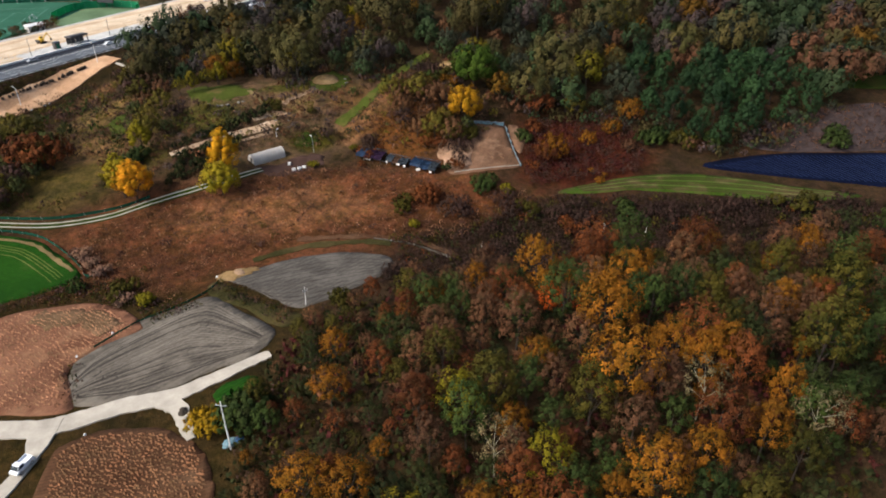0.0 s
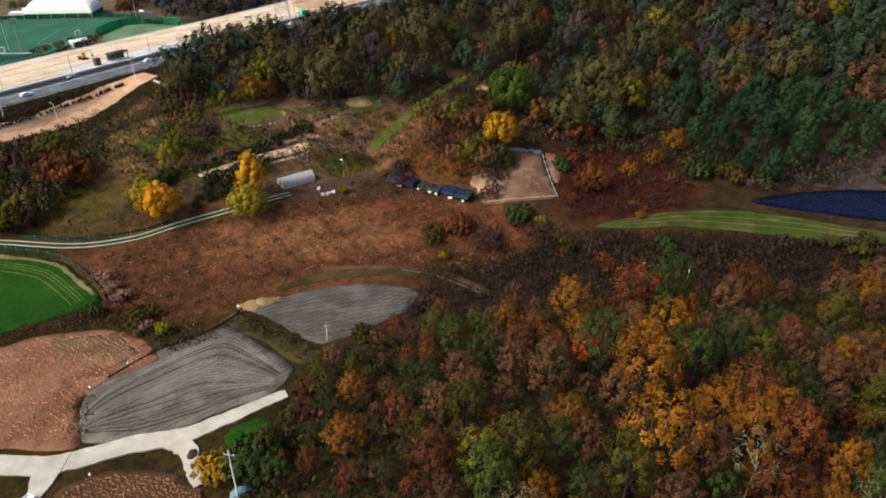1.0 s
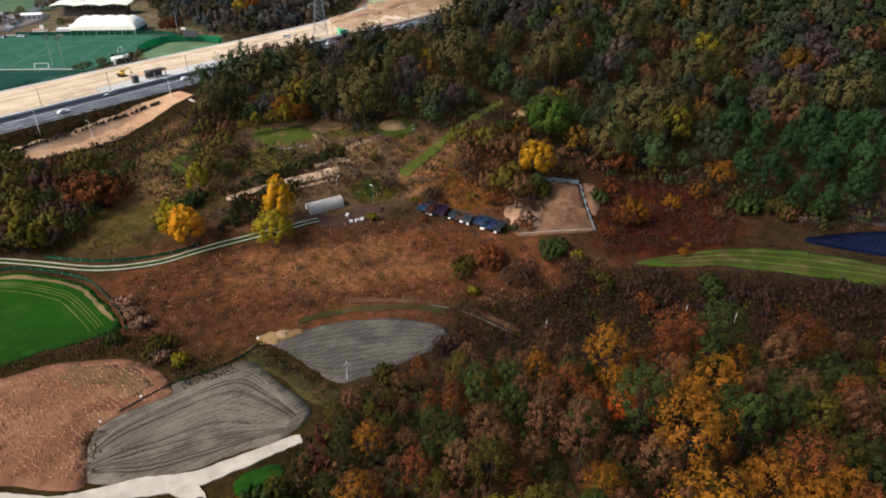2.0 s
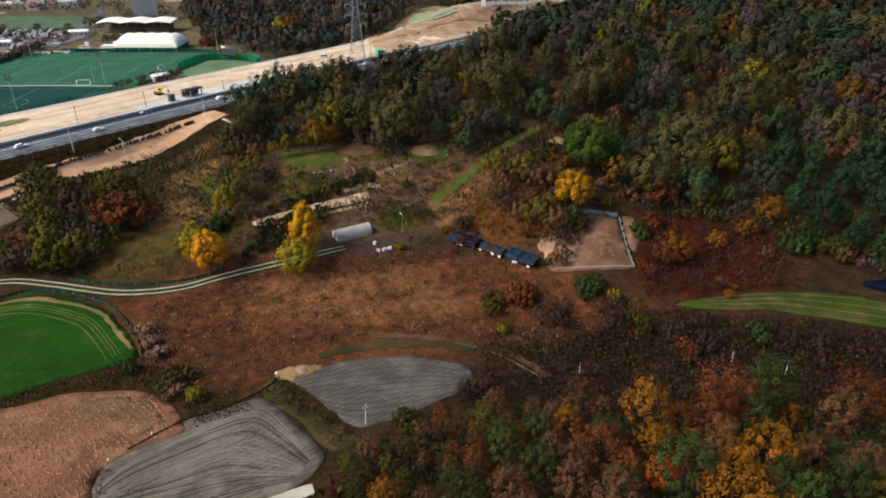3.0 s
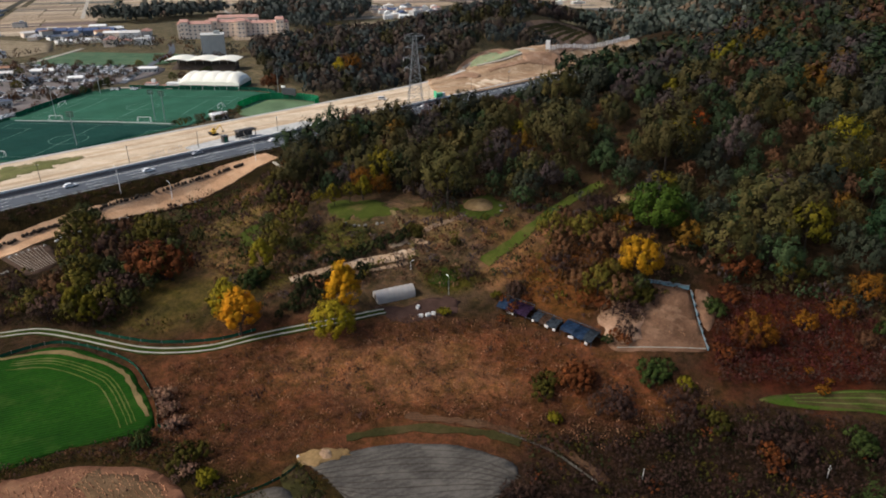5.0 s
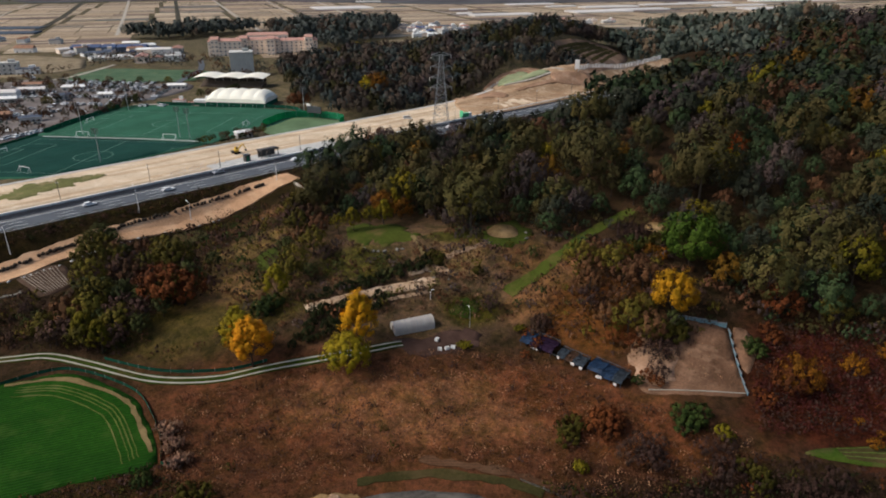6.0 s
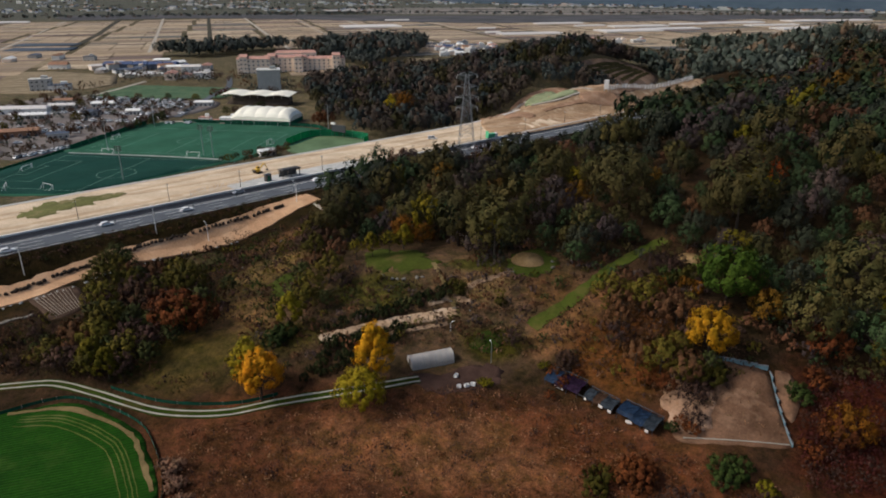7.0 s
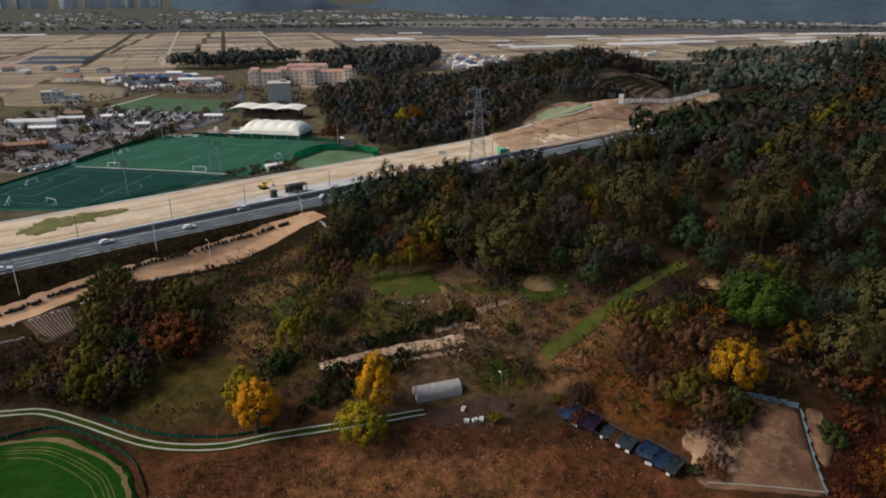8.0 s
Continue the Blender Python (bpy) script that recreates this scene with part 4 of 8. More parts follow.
def trunk(seed, R, foot, high, thick):
    """A tapered trunk with limbs that reach into the crown."""
    rng = random.Random(seed)
    bm = bmesh.new()
    lean = Vector((rng.uniform(-0.3, 0.3), rng.uniform(-0.3, 0.3), 0))
    mid, top = Vector((0, 0, foot)) + lean, Vector((0, 0, foot + high * 0.6)) + lean * 2
    tube(bm, (0, 0, -0.6), mid, thick, thick * 0.7, 7)
    tube(bm, mid, top, thick * 0.7, thick * 0.25, 6)
    for i in range(6):
        a = i * 1.05 + rng.uniform(-0.3, 0.3)
        s = mid.lerp(top, rng.uniform(0, 0.7))
        e = Vector((math.cos(a) * R * 0.7, math.sin(a) * R * 0.7, foot + high * rng.uniform(0.4, 0.8)))
        tube(bm, s, e, thick * 0.38, thick * 0.08, 5)
    return bm


KINDS = {}


def make_tree(kind, at, turn, size):
    """A tree of that kind at a place: the first is built, the rest are copies that share its meshes."""
    name, label, leafmat, barkmat, shape = TREES[kind]
    m = Matrix.Translation(at) @ Matrix.Rotation(turn, 4, "Z") @ Matrix.Diagonal((size, size, size, 1))
    if kind in KINDS:
        return copy_thing(KINDS[kind], m)
    R, foot, high, lobes, leaves, leaf, spire, seed = shape
    e = thing(name, (0, 0, 0), label, "tree", TREE_GROUP.get(name, ""))
    part("trunk", trunk(seed, R, foot, high, (0.05 * R + 0.08) * (0.55 if kind == "bare" else 1.0)), M[barkmat], e)
    V, F = crown(seed, R, high, lobes, leaves, leaf, -0.45, spire, 0.45 if name == "hill_tree" else 0.0)
    V[:, 2] += foot
    part("crown", mesh_of("crown", V, F, [M[leafmat]]), None, e)
    KINDS[kind] = e
    e.matrix_basis = m
    return e


TREE_GROUP = {"autumn_tree": "trees of the near wood", "hill_tree": "trees of the hill wood", "ginkgo_tree": "yellow ginkgo trees"}
TREES = {}
for k, (lm, words) in enumerate((("rust_leaf", "rust-red"), ("ochre_leaf", "ochre-yellow"), ("brown_leaf", "pinkish-brown"), ("olive_leaf", "olive"), ("green_leaf", "dark green"), ("dark_leaf", "blackish-green"), ("red_leaf", "bright orange-red"), ("lime_leaf", "yellow-green"))):
    for v in range(3 if k < 5 else 1):
        TREES[f"near_{lm}_{v}"] = ("autumn_tree", f"broadleaved autumn tree with {words} crown in the near wood", lm, "bark", (4.0 - 0.3 * v, 3.4, 9.8 + 0.7 * v, 46 + 4 * v, 46, 0.37, 0.15 * v, 11 + 7 * k + v))
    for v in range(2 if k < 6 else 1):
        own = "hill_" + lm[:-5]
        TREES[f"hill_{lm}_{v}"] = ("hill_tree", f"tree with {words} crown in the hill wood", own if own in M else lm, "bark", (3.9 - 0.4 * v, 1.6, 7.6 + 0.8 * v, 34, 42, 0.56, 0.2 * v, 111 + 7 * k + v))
TREES["ginkgo"] = ("ginkgo_tree", "tall golden-yellow ginkgo tree in leaf", "gold_leaf", "bark", (3.3, 0.8, 11.0, 54, 74, 0.46, 0.5, 301))
TREES["ginkgo_lime"] = ("ginkgo_tree", "yellow-green ginkgo tree beside the track", "ginkgo_leaf", "bark", (3.4, 1.2, 9.6, 50, 70, 0.46, 0.5, 302))
TREES["ginkgo_orange"] = ("ginkgo_tree", "orange-gold ginkgo tree in dense leaf", "orange_leaf", "bark", (3.7, 1.8, 8.6, 54, 74, 0.46, 0.15, 305))
TREES["bare"] = ("bare_tree", "nearly leafless tree with fine pale twigs", "pale_twig", "pale_bark", (3.4, 4.6, 6.6, 30, 30, 0.24, 0.2, 303))
TREES["copse_lime"] = ("copse_tree", "slender yellow-green tree at the edge of the copse", "lime_leaf", "bark", (2.7, 0.8, 9.0, 40, 56, 0.42, 0.5, 309))
TREES["hill_bare"] = ("hill_tree", "leafless grey tree in the hill wood", "hill_grey", "bark", (3.9, 1.6, 7.4, 34, 44, 0.5, 0.1, 306))
TREES["ginkgo_low"] = ("ginkgo_tree", "broad yellow-green ginkgo tree beside the track", "ginkgo_leaf", "bark", (4.4, 0.9, 7.0, 56, 76, 0.46, 0.3, 308))
TREES["ginkgo_round"] = ("ginkgo_tree", "broad golden-yellow ginkgo tree behind the pen", "gold_leaf", "bark", (3.8, 1.6, 9.0, 54, 80, 0.46, 0.15, 307))
TREES["bamboo"] = ("evergreen_tree", "dense blue-green evergreen tree", "bamboo_leaf", "bark", (3.0, 1.6, 8.6, 42, 40, 0.44, 0.55, 304))


def scatter(poly, gap, seed, keep=None):
    """Points of an outline no nearer to one another than gap."""
    rng = random.Random(seed)
    xs, ys = [p[0] for p in poly], [p[1] for p in poly]
    n = int((max(xs) - min(xs)) * (max(ys) - min(ys)) / gap ** 2 * 6)
    px = np.array([rng.uniform(min(xs), max(xs)) for _ in range(n)])
    py = np.array([rng.uniform(min(ys), max(ys)) for _ in range(n)])
    ok = inside(px, py, poly)
    grid, out = {}, []
    for x, y in zip(px[ok], py[ok]):
        if keep and not keep(x, y):
            continue
        c = (int(x // gap), int(y // gap))
        if any((x - a) ** 2 + (y - b) ** 2 < gap * gap for i in (-1, 0, 1) for j in (-1, 0, 1) for a, b in grid.get((c[0] + i, c[1] + j), ())):
            continue
        grid.setdefault(c, []).append((x, y))
        out.append((float(x), float(y)))
    return out


def pick(rng, weights):
    return rng.choices([w[0] for w in weights], [w[1] for w in weights])[0]


NEAR = [(-34, 58), (-35, 78), (-35, 90), (-33, 101), (-30.5, 112), (-25, 121), (-14, 127), (-3, 130), (9, 131), (27, 129), (41, 138), (54, 138), (71, 146), (94, 151), (128, 157), (128, 140), (50, 54)]


def near_wood():
    rng = random.Random(21)
    pts = sorted(scatter(NEAR, 4.3, 4), key=lambda p: math.hypot(p[0], p[1] - 40))
    for x, y in pts[:300]:
        t = float(waves(x, y, 1.4))
        w = [("near_rust_leaf", 1.1 + 0.5 * t), ("near_ochre_leaf", 2.2), ("near_brown_leaf", 3.0 - 0.5 * t), ("near_olive_leaf", 1.8), ("near_green_leaf", 1.9), ("near_dark_leaf", 1.3), ("near_lime_leaf", 0.2)]
        if x < -8:
            w = [("near_olive_leaf", 1.6), ("near_green_leaf", 1.0), ("near_brown_leaf", 2.3), ("near_ochre_leaf", 1.5), ("near_dark_leaf", 0.9), ("near_rust_leaf", 1.2)]
        elif y > 108 and x < 42:
            w = [("near_rust_leaf", 2.0), ("near_brown_leaf", 3.0), ("near_ochre_leaf", 1.8), ("near_olive_leaf", 1.2), ("near_green_leaf", 0.6), ("near_dark_leaf", 0.5)]
        # Darker kinds to the right stand in for lens falloff towards that corner.
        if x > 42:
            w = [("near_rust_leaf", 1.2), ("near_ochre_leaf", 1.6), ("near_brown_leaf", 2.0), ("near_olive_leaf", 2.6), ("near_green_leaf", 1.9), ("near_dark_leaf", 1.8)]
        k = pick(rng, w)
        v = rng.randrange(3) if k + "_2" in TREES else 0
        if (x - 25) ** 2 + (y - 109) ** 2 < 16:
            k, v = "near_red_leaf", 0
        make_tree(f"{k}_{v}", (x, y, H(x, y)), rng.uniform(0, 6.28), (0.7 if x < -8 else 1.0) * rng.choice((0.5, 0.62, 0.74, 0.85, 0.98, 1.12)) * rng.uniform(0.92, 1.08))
    joined_wood("autumn_wood", pts[300:], "farther trees of the mixed autumn wood", [("rust_leaf", 1.0), ("ochre_leaf", 2.0), ("brown_leaf", 2.6), ("olive_leaf", 2.2), ("green_leaf", 1.5), ("dark_leaf", 1.5)], (0.5, 1.05), (40, 34), 0.42, 33, 3.8, 9.4, 3.2)


HILL = [(-121.1, 265.7), (-109.5, 243.2), (-96.1, 246), (-87.5, 255.7), (-73.6, 257.7), (-60.4, 244.7), (-50.6, 240.6), (-49.3, 256.9), (-35.6, 257.7), (-29.7, 247.6), (-18, 246), (-10, 262), (3, 262), (13, 240), (18, 226), (34, 224), (53, 224), (64, 226), (70, 218), (89, 204), (112, 214), (140, 232), (170, 250), (330, 420), (300, 560), (120, 640), (-10, 560), (-62, 440), (-112, 350), (-128, 318), (-131, 290)]


def species(kinds, x, y, rng):
    """Neighbours are often of one kind: a smooth field and some chance choose along the list."""
    u = (0.5 + 0.3 * float(waves(x, y, 2.2)) + rng.uniform(-0.5, 0.5)) % 1.0
    u = min(max(u, 0.0), 0.9999) * sum(w for _, w in kinds)
    for i, (_, w) in enumerate(kinds):
        u -= w
        if u < 0:
            return i
    return 0


def joined_wood(name, points, label, kinds, size, quads, leaf, seed, R=3.9, high=7.0, foot=1.8, category="wood", drift=False, calm=0.0):
    """Many far trees in one mesh; those near the motorway are lower."""
    rng = random.Random(seed)
    mats = [M[k] for k, _ in kinds]
    temp = []
    for s in range(6):
        V, F = crown(seed + s, R, high, quads[0], quads[1], leaf, -0.25, 0.15 * (s % 3), calm)
        temp.append(V)
    Vs, ids = [], []
    for x, y in points:
        V = temp[rng.randrange(6)]
        a, s = rng.uniform(0, 6.28), rng.uniform(*size) * (1 - (0.45 * float(ss(-130, -62, road_side(x, y)) * ss(325, 358, y)) if drift else 0.0))
        c, n = math.cos(a) * s, math.sin(a) * s
        q = np.empty_like(V)
        q[:, 0] = V[:, 0] * c - V[:, 1] * n + x
        q[:, 1] = V[:, 0] * n + V[:, 1] * c + y
        q[:, 2] = V[:, 2] * s * rng.uniform(0.85, 1.2) + H(x, y) + foot * s
        Vs.append(q)
        ids.append(np.full(len(V) // 4, species(kinds, x, y, rng) if drift else rng.choices(range(len(kinds)), [w for _, w in kinds])[0]))
    V = np.concatenate(Vs)
    me = mesh_of(name, V, np.arange(len(V)).reshape(-1, 4), mats, np.concatenate(ids))
    tagged(new(name, me), label, category, "", "stuff")


def CLEAR(x, y, r):
    """Open ground in the wood's edge: the grassy track, the lawn and the graves."""
    k = min(max((y - 212.3) / 51.0, 0.0), 1.06)
    return math.hypot(x - (-39.8 + 28.6 * k), y - (212.3 + 51 * k)) > r and math.hypot(x + 43.5, y - 246) > r + 4 and math.hypot((x + 78) / 1.5, y - 235) > r + 3 and math.hypot(x - 1, y - 258) > r


def hill_wood():
    rng = random.Random(31)
    pts = scatter(HILL, 5.9, 8, lambda x, y: road_side(x, y) < -26 - 18 * float(ss(300, 350, y) * ss(570, 500, y)) and CLEAR(x, y, 5.5))
    pts.sort(key=lambda p: math.hypot(p[0] + 10, p[1] - 200))
    w = [("hill_brown_leaf", 1.2), ("hill_bare", 1.0), ("hill_dark_leaf", 2.6), ("hill_green_leaf", 3.2), ("hill_olive_leaf", 3.0), ("hill_lime_leaf", 0.8), ("hill_ochre_leaf", 0.28)]
    for x, y in pts[:300]:
        k = w[species(w, x, y, rng)][0]
        if 68 < x < 125 and 200 < y < 250:
            k = "bamboo"
        elif k != "hill_bare":
            k = f"{k}_{rng.randrange(2) if k + '_1' in TREES else 0}"
        make_tree(k, (x, y, H(x, y)), rng.uniform(0, 6.28), (0.72 if road_side(x, y) > -85 or y > 285 and x < 30 else 1.0) * rng.choice((0.7, 0.85, 1.0, 1.2, 1.4)) * rng.uniform(0.93, 1.07))
    green = [(x, y) for x, y in pts[300:] if 60 < x < 130 and y < 255]
    rest = [(x, y) for x, y in pts[300:] if not (60 < x < 130 and y < 255)]
    joined_wood("bamboo_wood", green, "dense blue-green evergreen wood on the hill", [("bamboo_leaf", 5), ("green_leaf", 1)], (0.75, 1.1), (34, 34), 0.5, 61)
    crest = [p for p in rest if p[1] > 345 and (p[1] < 470 + 0.35 * p[0] or road_side(*p) > -95)]
    rest = [p for p in rest if p[1] <= 345]
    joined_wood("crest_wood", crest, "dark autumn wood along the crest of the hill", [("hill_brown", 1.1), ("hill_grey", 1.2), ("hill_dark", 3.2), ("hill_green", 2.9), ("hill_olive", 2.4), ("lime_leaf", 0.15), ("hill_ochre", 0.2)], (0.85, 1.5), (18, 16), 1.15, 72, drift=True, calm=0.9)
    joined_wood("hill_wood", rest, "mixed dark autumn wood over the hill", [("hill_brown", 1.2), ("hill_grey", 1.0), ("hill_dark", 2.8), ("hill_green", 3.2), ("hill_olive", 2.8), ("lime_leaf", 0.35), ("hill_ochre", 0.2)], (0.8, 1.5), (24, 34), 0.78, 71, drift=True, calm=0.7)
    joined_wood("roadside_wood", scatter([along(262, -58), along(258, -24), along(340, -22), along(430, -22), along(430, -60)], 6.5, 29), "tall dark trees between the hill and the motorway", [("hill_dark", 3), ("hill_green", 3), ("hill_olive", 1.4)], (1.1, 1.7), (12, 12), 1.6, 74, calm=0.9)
    make_tree("hill_red_leaf_0", (24, 303, H(24, 303)), 1.0, 0.85)


near_wood()
hill_wood()
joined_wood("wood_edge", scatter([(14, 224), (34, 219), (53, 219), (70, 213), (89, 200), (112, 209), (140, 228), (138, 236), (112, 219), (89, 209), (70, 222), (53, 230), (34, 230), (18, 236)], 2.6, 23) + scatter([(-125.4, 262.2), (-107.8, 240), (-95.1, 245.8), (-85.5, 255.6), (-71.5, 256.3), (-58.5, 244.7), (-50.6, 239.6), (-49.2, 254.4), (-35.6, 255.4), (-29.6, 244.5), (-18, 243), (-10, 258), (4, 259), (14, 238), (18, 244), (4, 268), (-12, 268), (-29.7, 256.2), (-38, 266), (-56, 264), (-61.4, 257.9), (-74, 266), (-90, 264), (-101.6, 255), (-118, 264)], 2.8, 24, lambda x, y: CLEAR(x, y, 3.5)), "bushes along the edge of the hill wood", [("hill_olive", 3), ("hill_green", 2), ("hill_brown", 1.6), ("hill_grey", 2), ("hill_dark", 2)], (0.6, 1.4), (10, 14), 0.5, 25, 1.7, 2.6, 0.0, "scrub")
# Undergrowth takes dark leaf colours to deepen the shade in gaps between crowns.
joined_wood("wood_undergrowth", scatter(NEAR, 2.3, 19), "undergrowth beneath the near wood, coloured dark as the shade between crowns", [("dark_leaf", 5), ("red_twig", 2), ("olive_leaf", 1), ("brown_leaf", 0.6)], (0.7, 1.7), (7, 7), 0.55, 78, 1.2, 1.8, 0.0, "undergrowth")
FARW = [(-196, 440), (-165, 446), (-142, 478), (-130, 502), (-126, 545), (-114, 574), (-90, 592), (-70, 600), (-62, 660), (-45, 720), (-14, 790), (-120, 800), (-230, 760), (-300, 690), (-345, 640), (-328, 600), (-288, 545), (-262, 505), (-246, 480), (-212, 470)]
FARW2 = [(30, 760), (160, 640), (420, 640), (520, 900), (420, 1040), (120, 1020), (-30, 900)]
FARW5 = [(4, 640), (24, 700), (20, 770), (50, 800), (170, 680), (150, 640), (60, 610)]
FARW3 = [(-511, 880), (-430, 819), (-324, 740), (-300, 800), (-348, 910), (-387, 1051), (-463, 1055), (-524, 986)]
FARW4 = [(-669, 787), (-640, 820), (-622, 889), (-575, 946), (-545, 919), (-566, 850), (-594, 785)]
joined_wood("far_wood", scatter(FARW, 7.0, 12, lambda x, y: not bool(inside(x, y, [(-98, 632), (-72, 692), (-46, 726), (-32, 704), (-48, 662), (-80, 618)]))), "dark mixed wood behind the motorway", [("haze_dark", 3), ("hill_dark", 0.6), ("haze_brown", 3.6), ("hill_olive", 1.4), ("hill_grey", 1.0)], (0.8, 1.4), (16, 16), 1.35, 81, calm=1.0)
joined_wood("far_ridge_wood", scatter(FARW2, 10.0, 13) + scatter([(-54, 715), (-36, 800), (30, 840), (46, 740), (14, 690)], 8.0, 17, lambda x, y: road_side(x, y) > 40) + scatter(FARW5, 8.5, 16, lambda x, y: road_side(x, y) > 36 or y > 700), "dark wooded ridge beyond the hill", [("haze_dark", 5), ("haze_brown", 1)], (1.1, 1.7), (10, 12), 1.9, 91, calm=1.0)
joined_wood("village_wood", scatter(FARW3, 9.0, 14, lambda x, y: not (-346 < x < -282 and 738 < y < 866)) + scatter(FARW4, 8.0, 15), "dark pine groves round the village", [("haze_dark", 5), ("haze_brown", 1)], (1.1, 1.9), (11, 13), 1.8, 95, calm=1.0)

joined_wood("rough_slope", scatter([(-330, 600), (-262, 640), (-230, 770), (-330, 800), (-352, 640)], 9.0, 98), "brown bushes on the rough slope behind the hall", [("haze_brown", 3), ("haze_dark", 2), ("copse_leaf", 1.5)], (0.4, 1.0), (9, 9), 1.5, 99)
# single yellow trees and those round the farm
for kind, x, y, s in (("ginkgo_low", -65.2, 179.6, 1.05), ("ginkgo", -66.0, 188.6, 1.12), ("ginkgo_orange", -88.6, 175.6, 1.1), ("ginkgo_lime", -93.4, 178, 1.1), ("ginkgo_round", 6.9, 212.8, 1.12), ("ginkgo_lime", -94.6, 198.6, 0.78), ("copse_lime", -135.6, 172, 1.0), ("copse_lime", -130.2, 171.4, 0.9), ("near_olive_leaf_0", -126, 172, 0.7)):
    make_tree(kind, (x, y, H(x, y)), x, s)

def grove(poly, gap, seed, kinds, size=(0.7, 1.1), keep=None):
    rng = random.Random(seed)
    for x, y in scatter(poly, gap, seed, keep):
        make_tree(pick(rng, kinds), (x, y, H(x, y)), rng.uniform(0, 6.28), rng.uniform(*size))


TREES["copse_bare"] = ("copse_tree", "leafless grey-mauve tree in a copse", "mauve_twig", "bark", (3.6, 1.2, 5.8, 30, 38, 0.48, 0.0, 311))
TREES["copse_olive"] = ("copse_tree", "olive-green tree in a copse", "copse_leaf", "bark", (3.6, 1.0, 6.6, 30, 38, 0.55, 0.2, 312))
TREES["copse_green"] = ("copse_tree", "dark green tree in a copse", "copse_dark", "bark", (3.4, 0.9, 7.0, 30, 38, 0.55, 0.35, 313))
TREES["copse_rust"] = ("copse_tree", "rust-red spreading tree in a copse", "rust_leaf", "bark", (4.4, 1.8, 5.4, 30, 38, 0.62, 0.0, 314))
TREES["copse_brown"] = ("copse_tree", "brown half-bare tree in a copse", "brown_leaf", "bark", (3.2, 1.6, 5.0, 22, 40, 0.55, 0.0, 315))
TREES["copse_ochre"] = ("copse_tree", "small ochre-orange tree in the red thicket", "ochre_leaf", "bark", (3.3, 0.6, 5.6, 34, 42, 0.44, 0.1, 317))
TREES["round_green"] = ("round_tree", "broad round bright-green tree at the wood's edge", "bright_leaf", "bark", (6.4, 2.4, 10.5, 60, 70, 0.7, 0.05, 316))
COPSE = [("copse_bare", 4), ("copse_olive", 1.3), ("copse_green", 2.0), ("copse_brown", 1.2)]
grove([(-165, 208), (-162.3, 221.8), (-150, 218.8), (-127.7, 207.6), (-122.6, 194.2), (-124.6, 183.5), (-124, 172), (-136, 171), (-150, 170), (-152.6, 190.6)], 4.3, 41, COPSE, (0.75, 1.25))
grove([(-150, 172), (-151, 182), (-164, 180), (-178, 172), (-180, 162), (-164, 164)], 4.6, 46, COPSE, (0.4, 0.62))
for x, y, k, s in ((-126.5, 193, "copse_rust", 1.25), (-121.5, 194, "copse_rust", 0.95), (-131, 196, "copse_rust", 1.0), (-174.3, 221.4, "copse_green", 1.15), (-171.9, 218.5, "copse_green", 1.05), (-175.3, 217.3, "copse_green", 0.95), (-169.1, 220.3, "copse_green", 0.95), (-171.9, 213.9, "copse_olive", 0.95), (-169, 215.6, "copse_olive", 0.85), (-127.3, 216.3, "copse_green", 0.75), (-143.9, 208.2, "copse_olive", 1.0)):
    make_tree(k, (x, y, H(x, y)), x * 1.7, s)
grove([(-128.8, 267), (-116.5, 252.9), (-97, 230.1), (-90.4, 220.8), (-87.9, 210.1), (-95.4, 205.7), (-103.5, 212.9), (-105.8, 226.1), (-118, 244)], 5.2, 42, [("copse_olive", 3), ("copse_green", 2), ("copse_bare", 2), ("copse_brown", 1)], (0.7, 1.05))
grove([(-18, 233), (-9, 238), (1, 229), (2, 220), (8, 209), (0, 204), (-9, 208), (-18, 218)], 4.9, 43, [("copse_olive", 2), ("copse_brown", 3), ("copse_bare", 2.4), ("copse_green", 1)], (0.6, 1.0))
make_tree("round_green", (11, 233, H(11, 233)), 0.4, 1.0)
for x, y, k, s in ((-38.0, 211.9, "copse_bare", 0.8), (2, 205.5, "copse_olive", 0.62), (5, 206, "copse_olive", 0.6), (-1, 203, "copse_rust", 0.35), (-5.5, 204, "copse_rust", 0.36), (-83.2, 246.6, "near_ochre_leaf_0", 0.75), (-84.9, 239.7, "near_lime_leaf_0", 0.6), (-92.6, 233, "near_lime_leaf_0", 0.55), (-187, 492, "near_ochre_leaf_1", 1.5), (-197, 492, "ginkgo_lime", 1.3), (-192, 494, "near_ochre_leaf_0", 1.3), (-123, 272, "hill_red_leaf_0", 0.8), (-112.4, 262.7, "hill_olive_leaf_0", 1.0), (-128, 280, "hill_dark_leaf_0", 1.0)):
    make_tree(k, (x, y, H(x, y)), x * 1.3 + y, s)
for x, y, k, s in ((35.2, 200.4, "copse_ochre", 1.15), (32.6, 198, "copse_rust", 0.6), (47.6, 209, "copse_ochre", 0.6), (56.5, 214.5, "copse_ochre", 0.7), (63.8, 221.8, "copse_ochre", 0.95), (45.1, 223.8, "copse_olive", 0.8), (32.5, 222.4, "copse_rust", 0.75), (60, 205, "copse_brown", 0.6)):
    make_tree(k, (x, y, H(x, y)), x * 1.3 + y, s)
for x, y, k, s in ((-88.9, 235.7, "copse_lime", 0.75), (-81.4, 243.6, "copse_lime", 0.85), (-79.2, 252.6, "copse_ochre", 0.85)):
    make_tree(k, (x, y, H(x, y)), x + y, s)
# leafless pale trees that stand out of the near wood
for x, y, s in ((40, 78, 1.1), (8, 72, 0.9), (57, 74, 0.95)):
    make_tree("bare", (x, y, H(x, y)), x, s)

